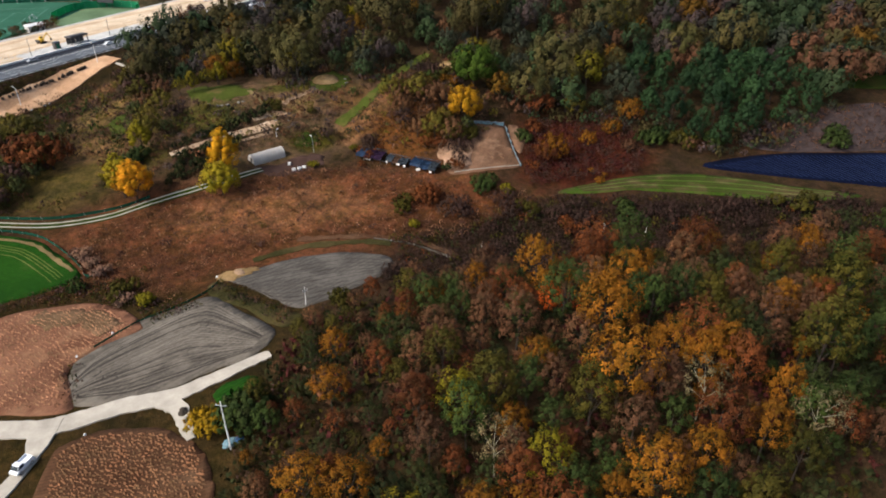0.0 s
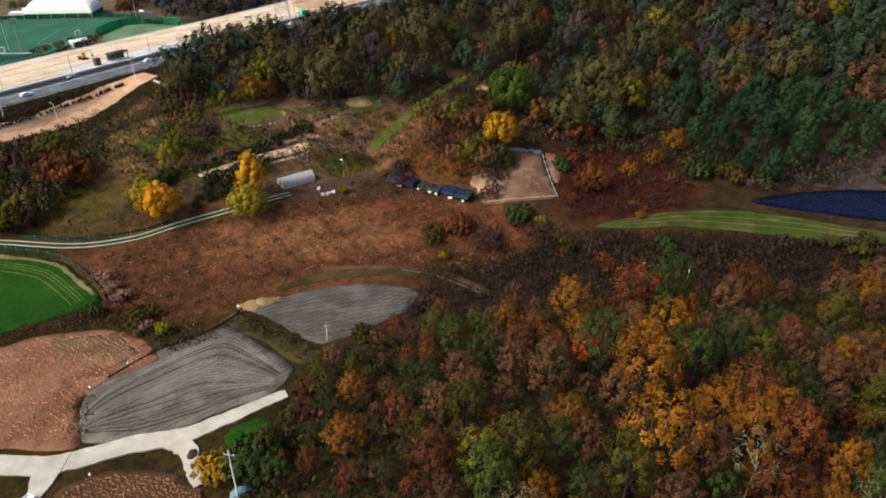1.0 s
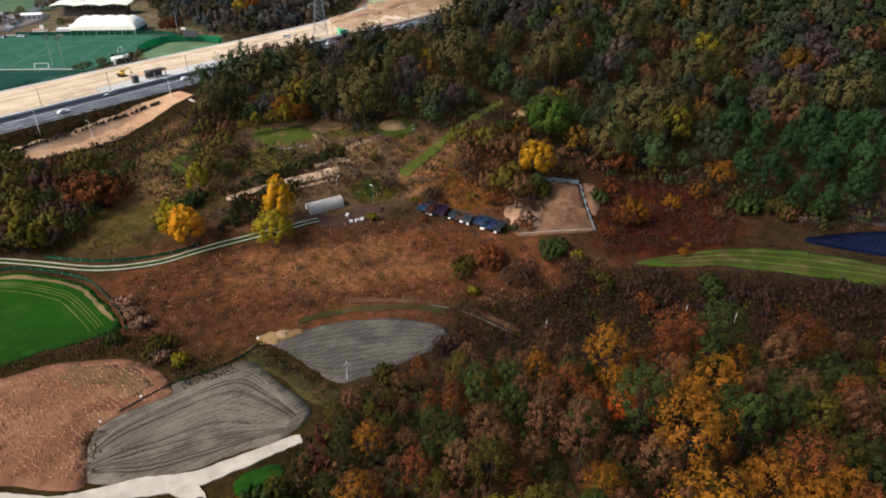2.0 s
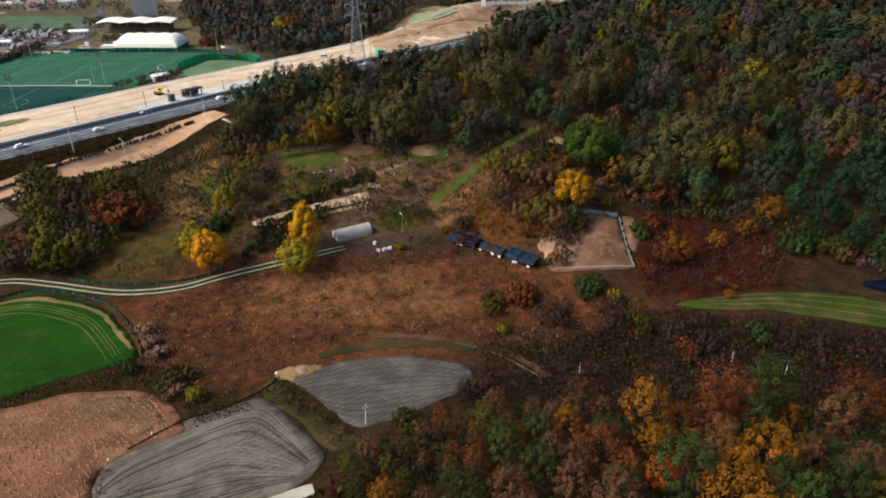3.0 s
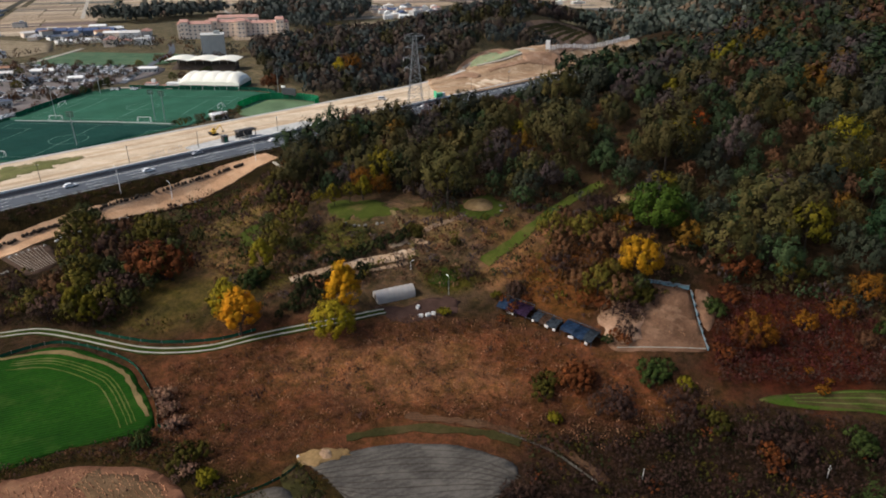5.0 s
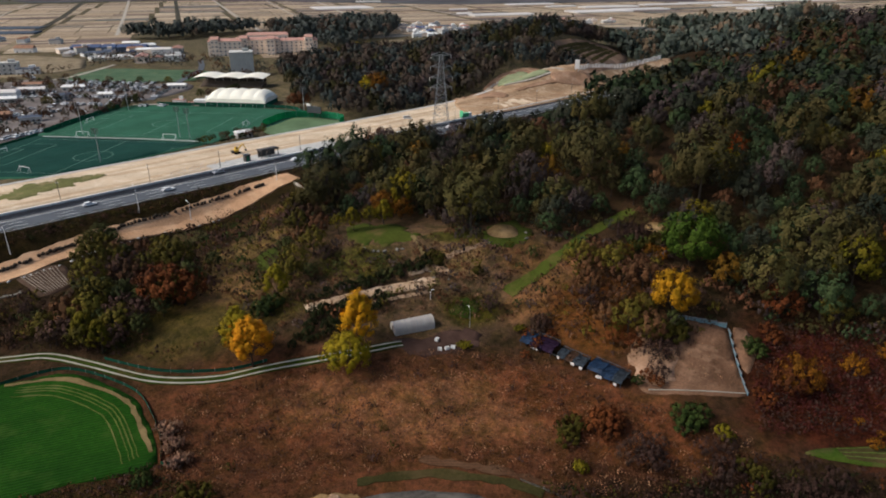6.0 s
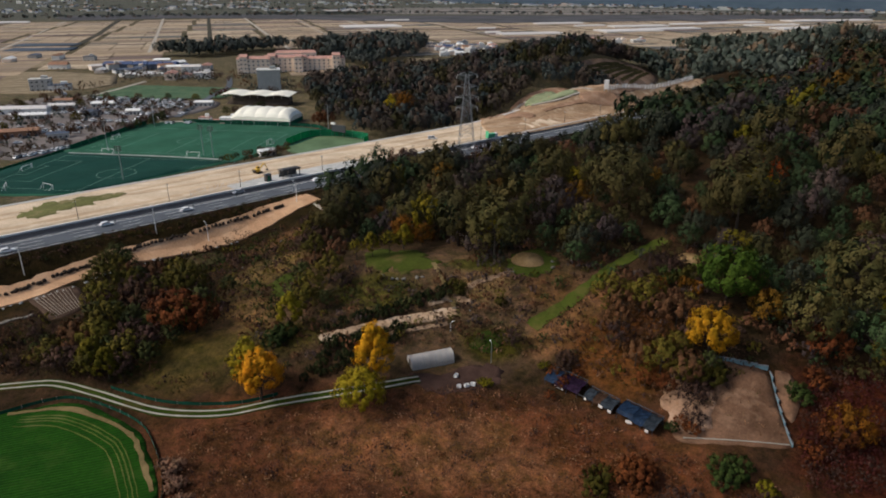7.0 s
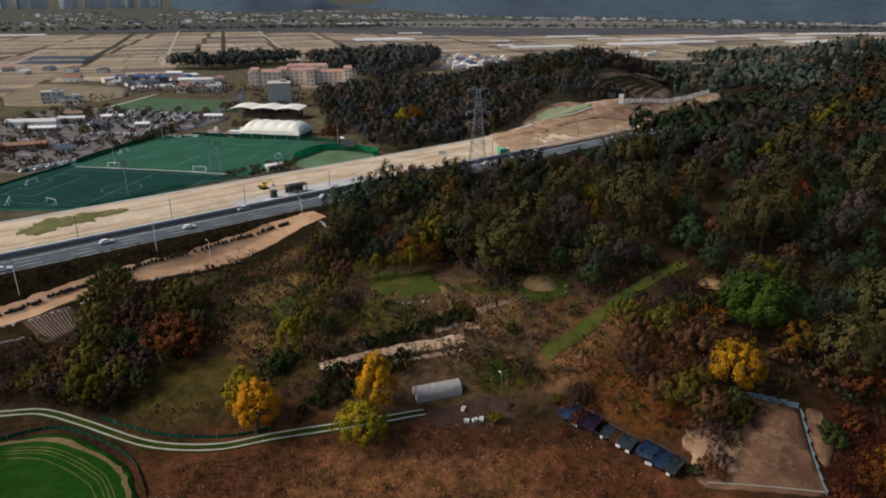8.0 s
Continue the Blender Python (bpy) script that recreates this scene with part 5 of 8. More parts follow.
# ---- shrubs ----
BUSHES = {}


def bush(kind, x, y, size):
    """A shrub of many stems: stems and leaves in one mesh."""
    if kind not in BUSHES:
        name, label, lm, R, high, leaf, seed = SHRUBS[kind]
        V, F = crown(seed, R, high, 18, 30, leaf, -0.2)
        bm = bmesh.new()
        rng = random.Random(seed)
        for i in range(7):
            a = i * 0.9
            tube(bm, (0.1 * math.cos(a), 0.1 * math.sin(a), -0.3), (math.cos(a) * R * 0.6, math.sin(a) * R * 0.6, high * rng.uniform(0.5, 0.8)), 0.06, 0.02, 4)
        me = mesh_of(name, V, F, [M[lm], M["bark"]])
        n = len(bm.faces)
        bm.from_mesh(me)
        bm.faces.ensure_lookup_table()
        for f in bm.faces[:n]:
            f.material_index = 1
        bm.to_mesh(me)
        bm.free()
        e = tagged(new(name, me), label, "shrub", name + "s")
        BUSHES[kind] = e
    else:
        e = BUSHES[kind].copy()
        scene.collection.objects.link(e)
    e.matrix_basis = Matrix.Translation((x, y, H(x, y))) @ Matrix.Rotation(x + 2 * y, 4, "Z") @ Matrix.Diagonal((size, size, size, 1))
    return e


SHRUBS = {
    "orange": ("orange_shrub", "bushy orange autumn shrub on the slope", "ochre_leaf", 1.5, 2.2, 0.36, 401),
    "red": ("red_shrub", "bushy rust-red shrub in the scrub", "rust_leaf", 1.5, 2.0, 0.36, 402),
    "green": ("green_shrub", "rounded dark green shrub in the scrub", "green_leaf", 1.5, 2.0, 0.36, 403),
    "lime": ("lime_shrub", "small yellow-green shrub in the scrub", "lime_leaf", 1.3, 1.9, 0.34, 404),
    "pink": ("reed_clump", "clump of pinkish dead reeds beside the field", "reed_leaf", 1.3, 2.1, 0.30, 405),
    "hedge": ("hedge_shrub", "small dark conifer shrub in a nursery row", "dark_leaf", 0.75, 1.6, 0.26, 406),
    "olive": ("olive_shrub", "rounded olive shrub in the scrub", "olive_leaf", 1.5, 2.0, 0.36, 407),
    "gold": ("golden_shrub", "golden-orange bush beside the concrete lane", "amber_leaf", 1.5, 2.0, 0.34, 409),
    "mauve": ("mauve_shrub", "leafless dark mauve-brown shrub in the brush", "valley_twig", 1.6, 2.2, 0.24, 408),
}


def clump(kind, x, y, n, reach, size):
    """n shrubs of one kind round a place."""
    rng = random.Random(int(x * 31 + y * 7))
    for i in range(n):
        a, r = i * 2.4 + rng.uniform(-0.5, 0.5), reach * math.sqrt((i + 0.3) / n)
        bush(kind, x + r * math.cos(a), y + r * math.sin(a), size * rng.uniform(0.8, 1.2))


for row in ((-7, 238, 4, 4, 1.1), (3, 238, 3, 3, 1.2), (48, 190, 3, 5, 0.7)):
    clump("orange", *row)
for row in ((31, 215, 3, 2, 1.1), (-4, 177, 5, 2.4, 1.6), (28, 194, 3, 3, 0.9), (35, 164, 3, 3, 1.1), (4, 192, 2, 3, 0.8), (-25, 201, 4, 6, 0.9)):
    clump("red", *row)
for row in ((-3, 245, 3, 6, 1.3), (69, 211, 5, 3.2, 1.6), (89, 209, 3, 2, 1.5), (130, 210, 5, 4, 1.6), (26.5, 209, 3, 1.5, 1.1), (12, 182, 4, 3, 1.4), (-90, 138, 3, 1.4, 1.0), (52, 172, 3, 2.5, 1.3), (-37, 90, 6, 3.6, 1.7), (-95.1, 192.8, 4, 2.6, 1.4), (1, 192, 1, 0, 1.0)):
    clump("green", *row)
for row in ((-8, 165, 2, 0.8, 1.0), (19, 180, 2, 1.2, 1.05), (-71, 132, 3, 1.5, 1.1), (-40.8, 196.2, 2, 1.2, 0.85), (-29, 206, 1, 0, 0.8)):
    clump("lime", *row)
for row in ((-41.8, 88.5, 6, 2.6, 1.3), (-44.8, 89.6, 2, 1.0, 1.1)):
    clump("gold", *row)
for row in ((-95.5, 152, 5, 2.2, 0.95), (-92, 148.5, 4, 1.8, 0.95), (-87, 145, 5, 2.0, 0.9), (-77, 132, 4, 2.5, 0.85)):
    clump("pink", *row)
for row in ((0, 245, 6, 5, 1.4), (8, 248, 5, 5, 1.4), (9, 208, 4, 2.2, 1.1), (-12, 173, 4, 2.6, 1.2), (24, 172, 3, 3, 1.2), (-79, 136, 4, 4, 1.1), (-24, 128, 4, 2.5, 1.0), (80, 209.5, 5, 4, 1.5), (-58.7, 226.9, 3, 2.5, 0.9), (-45.5, 224.9, 1, 0, 0.9), (100, 172, 4, 8, 1.3)):
    clump("olive", *row)
for row in ((-4, 252, 5, 5, 1.4), (6, 241, 4, 4, 1.4), (5, 203, 5, 3.2, 1.2), (6, 196, 3, 2.5, 1.0), (4, 172, 6, 4.5, 1.4), (17, 173, 4, 5, 1.4), (37, 169, 5, 6, 1.4), (62, 168, 5, 7, 1.3), (85, 170, 5, 7, 1.4), (-13, 141, 4, 2.5, 1.1), (-24, 206.5, 4, 2.5, 1.3), (112, 170, 5, 8, 1.4)):
    clump("mauve", *row)
# rows of young conifers between the sandy track and the tunnel
rngh = random.Random(9)
D, Q = Vector((0.73, 0.684)), Vector((0.684, -0.73))
for row, (off, s0, s1) in enumerate(((2.6, -1, 22), (4.8, 0, 20), (7.2, -3, 17), (9.6, -6, 12), (12.0, -8, 6), (-3.2, 2, 40), (-5.6, 6, 36))):
    s = s0
    while s < s1:
        p = Vector((-84.2, 196.9)) + D * s + Q * off
        s += rngh.uniform(1.2, 2.1)
        if (p - Vector((-70.1, 190.9))).length > 2.4 and rngh.random() < 0.9 and not (-64 < p.x < -50 and 196 < p.y < 209):
            bush("hedge", p.x + rngh.uniform(-0.3, 0.3), p.y + rngh.uniform(-0.3, 0.3), rngh.uniform(0.8, 1.4))

joined_wood("fallow_brush", scatter([(100, 213), (120, 225), (158, 232), (165, 214), (150, 207), (108, 206)], 1.7, 87), "grey-mauve dead stalks on the fallow field", [("mauve_twig", 6), ("brown_leaf", 1)], (0.5, 1.3), (6, 6), 0.4, 88, 0.9, 1.2, 0.0, "scrub")
joined_wood("meadow_scrub", scatter([(-89, 142), (-93, 153), (-102, 162), (-84, 172), (-61.5, 184.7), (-43.7, 195), (-20, 196), (0, 186), (24, 182), (26, 176), (4, 160), (-14, 160), (-36, 163), (-52, 153), (-60, 143), (-66, 132), (-84, 136)], 0.95, 51), "reddish-brown dry grass and bramble on the meadow", [("scrub", 4), ("brown_leaf", 1.6), ("rust_leaf", 0.5), ("mauve_twig", 2), ("straw_tuft", 2.2)], (0.4, 1.25), (5, 6), 0.24, 52, 0.66, 0.7, 0.0, "scrub", True)
joined_wood("valley_scrub", scatter([(-14, 160), (4, 162), (26, 178), (60, 178), (125, 175), (128, 152), (94, 146), (71, 142), (54, 136), (41, 136), (27, 128), (9, 129), (-8, 130)], 1.5, 53), "dark leafless brush in the valley", [("valley_twig", 6), ("dark_leaf", 1.2), ("olive_leaf", 0.6), ("rust_leaf", 0.25)], (0.6, 1.6), (8, 9), 0.27, 54, 0.95, 1.3, 0.0, "scrub")
joined_wood("red_scrub", scatter([(26, 184), (26, 200), (29, 218), (44, 222), (62, 222), (66, 205), (60, 192), (44, 188)], 1.2, 55), "dense dark-red leafless thicket", [("red_twig", 5), ("valley_twig", 3), ("mauve_twig", 1.5), ("rust_leaf", 0.2)], (0.7, 1.4), (8, 9), 0.26, 56, 0.95, 1.4, 0.0, "scrub")
joined_wood("pen_brush", scatter([(-3, 204), (1, 210), (9, 212), (19, 212.5), (22, 204), (22.5, 197), (12, 193.5), (3, 191.5), (-1, 196)], 1.25, 68), "sparse dry weeds on the bare earth of the pen", [("scrub", 3), ("straw_tuft", 2), ("olive_leaf", 1), ("brown_leaf", 2)], (0.25, 0.8), (4, 5), 0.26, 69, 0.7, 0.6, 0.0, "weeds")
joined_wood("slope_scrub", scatter([(-100.7, 191), (-96.4, 205.8), (-89.4, 220.8), (-81.3, 225), (-64.2, 227.9), (-48.8, 238.1), (-35.4, 238.9), (-21.8, 244.6), (-8, 244), (12, 226), (20, 219), (8, 200), (-6, 200), (-28, 212), (-43.7, 205), (-59, 207.1), (-77.4, 190.9)], 1.35, 57, lambda x, y: not (-40 < x < -10 and abs((y - 222.6) - 1.8 * (x + 33.6)) < 5.0)), "dry grass, bramble and low shrubs on the slope", [("scrub", 4), ("brown_leaf", 2.0), ("mauve_twig", 2.4), ("hill_olive", 1.4), ("straw_tuft", 1.6)], (0.4, 1.4), (5, 5), 0.36, 58, 0.7, 0.85, 0.0, "scrub")
TRACKGAP = lambda x, y: not (-40 < x < -10 and abs((y - 222.6) - 1.8 * (x + 33.6)) < 7.0) and not (-92 < x < -54 and abs((y - 196.8) - 0.95 * (x + 85.1)) < 4.0) and (x + 77) ** 2 + (y - 235) ** 2 > 130 and (x + 42.5) ** 2 + (y - 246) ** 2 > 60 and not (-66 < x < -40 and 192 < y < 212)
joined_wood("slope_bushes", scatter([(-107, 191.8), (-103.3, 210.5), (-95.3, 224.7), (-88.6, 232.7), (-63.9, 239.5), (-49.4, 259.5), (-31.7, 253.7), (-14, 250), (12, 232), (20, 219), (8, 202), (-8, 203), (-27.9, 213.7), (-43.7, 207), (-49.5, 214.4), (-68, 203.3), (-81.7, 187.9), (-94.5, 183.8)], 3.1, 81, TRACKGAP), "bushes and bramble over the terraced slope", [("copse_leaf", 2), ("copse_dark", 2.5), ("brown_leaf", 2.0), ("hill_grey", 3), ("mauve_twig", 2), ("scrub", 2.4)], (0.4, 1.25), (9, 10), 0.5, 82, 1.35, 1.7, 0.0, "scrub")
joined_wood("copse_bushes", scatter([(-172, 186), (-165, 208), (-163.3, 228), (-158, 253.4), (-143, 262.9), (-118.9, 251.5), (-105.4, 235.2), (-100.9, 208.9), (-104.4, 194.7), (-122.8, 204.4), (-124, 174), (-150, 169), (-176, 164)], 3.4, 83, lambda x, y: (x + 157) ** 2 + (y - 234) ** 2 > 60 and not (x < -160 and 187 < y < 208)), "bushes between the trees of the copse", [("copse_leaf", 3), ("copse_dark", 2.5), ("brown_leaf", 1.2), ("mauve_twig", 3.5), ("green_leaf", 1)], (0.4, 1.3), (9, 10), 0.5, 84, 1.4, 1.8, 0.0, "scrub")
joined_wood("meadow_bushes", scatter([(-88, 144), (-94, 155), (-100, 163), (-84, 172), (-61.5, 184.7), (-43.7, 195), (-20, 194), (0, 186), (24, 180), (4, 162), (-14, 162), (-36, 165), (-52, 156), (-66, 136), (-84, 138)], 4.6, 85), "tussocks and low bramble on the meadow", [("scrub", 3), ("brown_leaf", 3), ("mauve_twig", 3), ("olive_leaf", 0.8)], (0.3, 0.9), (8, 9), 0.42, 86, 1.3, 1.1, 0.0, "scrub")
joined_wood("copse_scrub", scatter([(-190, 156), (-178, 186), (-165, 208), (-165.3, 230.1), (-158, 261.1), (-141.1, 270.2), (-119.1, 258), (-105.4, 235.2), (-100.9, 208.9), (-107, 191.8), (-100, 182), (-112, 172), (-130, 171), (-150, 168), (-176, 160)], 1.5, 59, lambda x, y: not ((x + 114.5) ** 2 + (y - 188) ** 2 < 150 or -188 < x < -161 and 186 < y < 209)), "brush and dead grass round the copse", [("mauve_twig", 4), ("brown_leaf", 1.6), ("olive_leaf", 1.6), ("scrub", 1.4), ("dark_leaf", 1)], (0.4, 1.4), (5, 5), 0.36, 60, 0.75, 0.9, 0.0, "scrub")
joined_wood("verge_scrub", scatter([(-112, 120), (-114, 124), (-97, 138), (-92, 144), (-84, 140), (-66, 131), (-60, 133), (-57, 130), (-66, 124), (-74, 131), (-86, 133), (-100, 130)], 0.9, 63) + scatter([(-30, 124), (-27, 116), (-30, 104), (-38, 96), (-36, 84), (-33, 70), (-28, 70), (-24, 110), (-18, 134), (-12, 140)], 1.2, 64) + scatter([(-76, 97), (-79, 107), (-77, 111), (-74, 104), (-71, 97)], 1.4, 65) + scatter([(-57, 136), (-56, 141), (-44, 132), (-33, 125), (-36, 120), (-46, 129)], 1.1, 67) + [tuple(along(s, d)) for s, d in [(random.Random(i).uniform(-120, 120), random.Random(i + 5000).uniform(-25, -19.5)) for i in range(900)]], "dark weeds on banks between the fields and below the motorway", [("olive_leaf", 2), ("mauve_twig", 3), ("dark_leaf", 2), ("brown_leaf", 1)], (0.4, 1.3), (5, 5), 0.34, 66, 0.7, 0.8, 0.0, "weeds")


def stalk_rows(name, poly, d, gap, seed, mat, label, high=0.5):
    """Broken rows of cut stalks standing in a field."""
    rng = random.Random(seed)
    xs, ys = [p[0] for p in poly], [p[1] for p in poly]
    c = Vector(((min(xs) + max(xs)) / 2, (min(ys) + max(ys)) / 2))
    d = Vector(d).normalized()
    q = Vector((-d.y, d.x))
    V, F = [], []
    n = int(60 / gap)
    for r in range(-n, n):
        s = -50.0
        while s < 50:
            s += rng.uniform(0.3, 0.9)
            p = c + q * (r * gap + rng.gauss(0, 0.2)) + d * s
            if not bool(inside(p.x, p.y, poly)):
                continue
            a, l, h = rng.uniform(-0.5, 0.5), rng.uniform(0.25, 0.65), high * rng.uniform(0.3, 1.0)
            e = Matrix.Rotation(a, 2) @ d * l * 0.5
            k = Vector((-e.y, e.x)).normalized() * rng.uniform(0.08, 0.18)
            z = H(p.x, p.y) + 0.1
            i = len(V)
            V += [(*(p - e - k), z), (*(p + e - k), z), (*(p + e + k), z), (*(p - e + k), z), (*(p - e * 0.8), z + h), (*(p + e * 0.8), z + h)]
            F += [(i, i + 1, i + 5, i + 4), (i + 2, i + 3, i + 4, i + 5), (i, i + 4, i + 3, i), (i + 1, i + 2, i + 5, i + 1)]
    F = [f if len(set(f)) == 4 else f[:3] for f in F]
    tagged(new(name, mesh_of(name, V, F, [mat])), label, "crop", "", "stuff")


stalk = foliage("dry_stalk", (0.085, 0.042, 0.024), (0.27, 0.155, 0.088))
stalk_rows("corn_stubble", [(-69, 84), (-66, 88), (-60, 89), (-51, 88), (-44, 84), (-40, 78), (-39, 73), (-50, 67), (-65, 71)], (1, -0.32), 0.8, 3, stalk, "rows of cut dry maize stalks", 0.55)
stalk_rows("field_stubble_rows", [(-109, 119), (-99, 128), (-85, 131), (-78, 129), (-70, 122), (-75, 116), (-79, 108), (-75, 97), (-86, 96), (-98, 98)], (0.85, -0.5), 1.1, 4, foliage("pale_straw", (0.10, 0.048, 0.028), (0.36, 0.215, 0.135)), "reddish straw left in rows on the stubble", 0.4)

# ---- things near the fields ----
def vehicle(name, at, turn, paint, label, group="", length=4.5, van=False, pickup=False):
    """A car: body with bonnet and cabin, glass, lamps, four wheels with rims."""
    L, W = length, 1.78
    e = thing(name, at, label, "car", group, turn)
    prof = [(-L / 2, 0.35), (-L / 2, 0.85), (-L * 0.44, 0.95), (L * 0.2, 0.98), (L * 0.44, 0.86), (L / 2, 0.72), (L / 2, 0.35)]
    top = [(-L * 0.40, 0.95), (-L * 0.30, 1.48), (L * 0.06, 1.50), (L * 0.22, 0.97)]
    if van:
        top = [(-L * 0.46, 0.95), (-L * 0.45, 1.9), (L * 0.22, 1.9), (L * 0.36, 0.95)]
    if pickup:
        top = [(L * 0.02, 0.95), (L * 0.04, 1.72), (L * 0.26, 1.72), (L * 0.38, 0.95)]

    def slab(pts, w, inset=0.0):
        bm = bmesh.new()
        zs = [p[1] for p in pts]
        a = [bm.verts.new((x, -w / 2 + inset * (z - min(zs)), z)) for x, z in pts]
        b = [bm.verts.new((x, w / 2 - inset * (z - min(zs)), z)) for x, z in pts]
        bm.faces.new(a)
        bm.faces.new(b[::-1])
        for i in range(len(pts)):
            j = (i + 1) % len(pts)
            bm.faces.new((a[j], a[i], b[i], b[j]))
        bmesh.ops.bevel(bm, geom=bm.edges[:], offset=0.05, segments=1, affect="EDGES")
        bmesh.ops.recalc_face_normals(bm, faces=bm.faces)
        return bm

    body = part("body", slab(prof, W), paint, e)
    cabin = part("cabin", slab(top, W * 0.92, 0.14), paint, e)
    mid = [(x * 0.985, 1.0 + (z - 0.95) * 0.8) for x, z in top]
    part("glass", slab([(x, z + 0.02) for x, z in mid], W * 0.925, 0.14), M["glass"], cabin, "dark side glass")
    (x0, z0), (x1, z1) = top[3], top[2]
    ws = bmesh.new()
    q = [(x0 + 0.03, -W * 0.40, z0 + 0.05), (x0 + 0.03, W * 0.40, z0 + 0.05), (x1 + 0.08, W * 0.36, z1 - 0.06), (x1 + 0.08, -W * 0.36, z1 - 0.06)]
    ws.faces.new([ws.verts.new(v) for v in q])
    part("windscreen", ws, M["glass"], cabin, "dark windscreen")
    if pickup:
        bed = bmesh.new()
        for c, s in (((-L * 0.24, -0.82, 1.1), (L * 0.5, 0.08, 0.42)), ((-L * 0.24, 0.82, 1.1), (L * 0.5, 0.08, 0.42)), ((-L * 0.485, 0, 1.1), (0.08, 1.6, 0.42)), ((L * 0.0, 0, 1.15), (0.08, 1.6, 0.5))):
            box(bed, c, s)
        part("cargo_bed", bed, paint, e)
    for x in (-L * 0.31, L * 0.31):
        for y in (-W / 2 + 0.08, W / 2 - 0.08):
            w = part("wheel", piped((x, y - 0.11, 0.33), (x, y + 0.11, 0.33), 0.33, 0.33, 12), M["rubber"], e)
            part("rim", piped((x, y - 0.125, 0.33), (x, y + 0.125, 0.33), 0.19, 0.19, 8), M["galvanised"], w)
    for y in (-0.62, 0.62):
        part("headlight", boxed((L / 2 - 0.04, y, 0.72), (0.1, 0.34, 0.14), 0, 0.02), M["white_paint"], body, "pale headlight")
        part("tail_light", boxed((-L / 2 + 0.02, y, 0.8), (0.08, 0.3, 0.14), 0, 0.02), M["tail"], body, "red tail light")
    return e


M["tail"] = plain("tail", (0.35, 0.02, 0.02), 0.4)
zc = lambda x, y, up=0.0: (x, y, H(x, y) + up)
vehicle("parked_truck", zc(-73.6, 81.6, 0.36), math.radians(255), M["car_white"], "small white pickup truck parked on the lane", "", 4.0, pickup=True)


def pole(name, x, y, high, label, arm=0.0, lamp=None, material="concrete", lean=0.0, turn=0.0, thick=0.16):
    """A tapered pole with its bands, a crossarm with insulators or a lamp head."""
    e = thing(name, (x, y, H(x, y)), label, "pole", "", turn)
    shaft = part("shaft", piped((0, 0, -0.5), (lean, 0, high), thick, thick * 0.6, 10), M[material], e)
    for z in (high * 0.82, high * 0.9):
        part("band", piped((lean * z / high, 0, z - 0.06), (lean * z / high, 0, z + 0.06), thick * 0.85, thick * 0.85, 10), M["dark_steel"], shaft)
    if arm:
        a = part("crossarm", boxed((lean, 0, high - 0.9), (arm, 0.1, 0.12), 0, 0.01), M["galvanised"], e)
        for k in (-0.45, 0.0, 0.45):
            part("insulator", piped((lean + k * arm, 0, high - 0.84), (lean + k * arm, 0, high - 0.58), 0.07, 0.05, 8), M["white_paint"], a)
    if lamp:
        part("arm", piped((lean, 0, high - 0.1), (lean + lamp, 0, high + 0.25), 0.05, 0.04, 6), M["galvanised"], e)
        part("lamp_head", boxed((lean + lamp + 0.3, 0, high + 0.26), (0.75, 0.26, 0.14), 0, 0.04), M["white_paint"], e, "pale lamp head")
    return e


e = pole("utility_pole", -37, 83, 11.2, "pale concrete utility pole beside the wood", 1.9, None, "white_paint", 0.0, math.radians(172))
part("stay_plate", boxed((0.0, 0.2, 0.8), (0.4, 0.06, 0.6), 0, 0.02), M["galvanised"], e)
pole("field_pole", -31.9, 128, 5.0, "thin white pole with a short arm in the ploughed field", 1.2, None, "white_paint", 0.25, 0.6, 0.09)
pole("marker_pole", 10.2, 153.4, 2.6, "short white marker pole in the brush", 0, None, "white_paint", 0.1, 0.3, 0.09)
pole("marker_pole", 44.2, 162.4, 3.0, "short white marker pole in the brush", 0.6, None, "white_paint", 0.0, 0.3, 0.09)
pole("marker_pole", 55, 160, 3.2, "short white marker pole in the brush", 0, None, "white_paint", 0.15, 0.3, 0.09)
pole("yard_lamp", -42.1, 205.1, 5.6, "pale yard lamp pole near the tunnel", 0, 0.5, "galvanised", 0.0, 2.4, 0.08)
pole("yard_pole", -55.4, 212.6, 2.4, "white post with a lamp by the path", 0, 0.5, "white_paint", 0.0, 1.0, 0.09)


def tarp_heap(name, x, y, sx, sy, high, material, label, seed):
    """A crumpled sheet over a heap."""
    rng = random.Random(seed)
    bm = bmesh.new()
    bmesh.ops.create_icosphere(bm, subdivisions=3, radius=1.0)
    for v in bm.verts:
        k = 1 + 0.22 * noise.noise(v.co * 2.1 + Vector((seed, 0, 0))) + 0.1 * noise.noise(v.co * 6)
        v.co = Vector((v.co.x * sx * k, v.co.y * sy * k, max(-0.15, v.co.z * high * k)))
    ob = new(name, bpy.data.meshes.new(name))
    bm.to_mesh(ob.data)
    bm.free()
    ob.data.materials.append(material)
    ob.matrix_basis = Matrix.Translation((x, y, H(x, y) + 0.05)) @ Matrix.Rotation(rng.uniform(0, 3), 4, "Z")
    return tagged(ob, label, "heap")


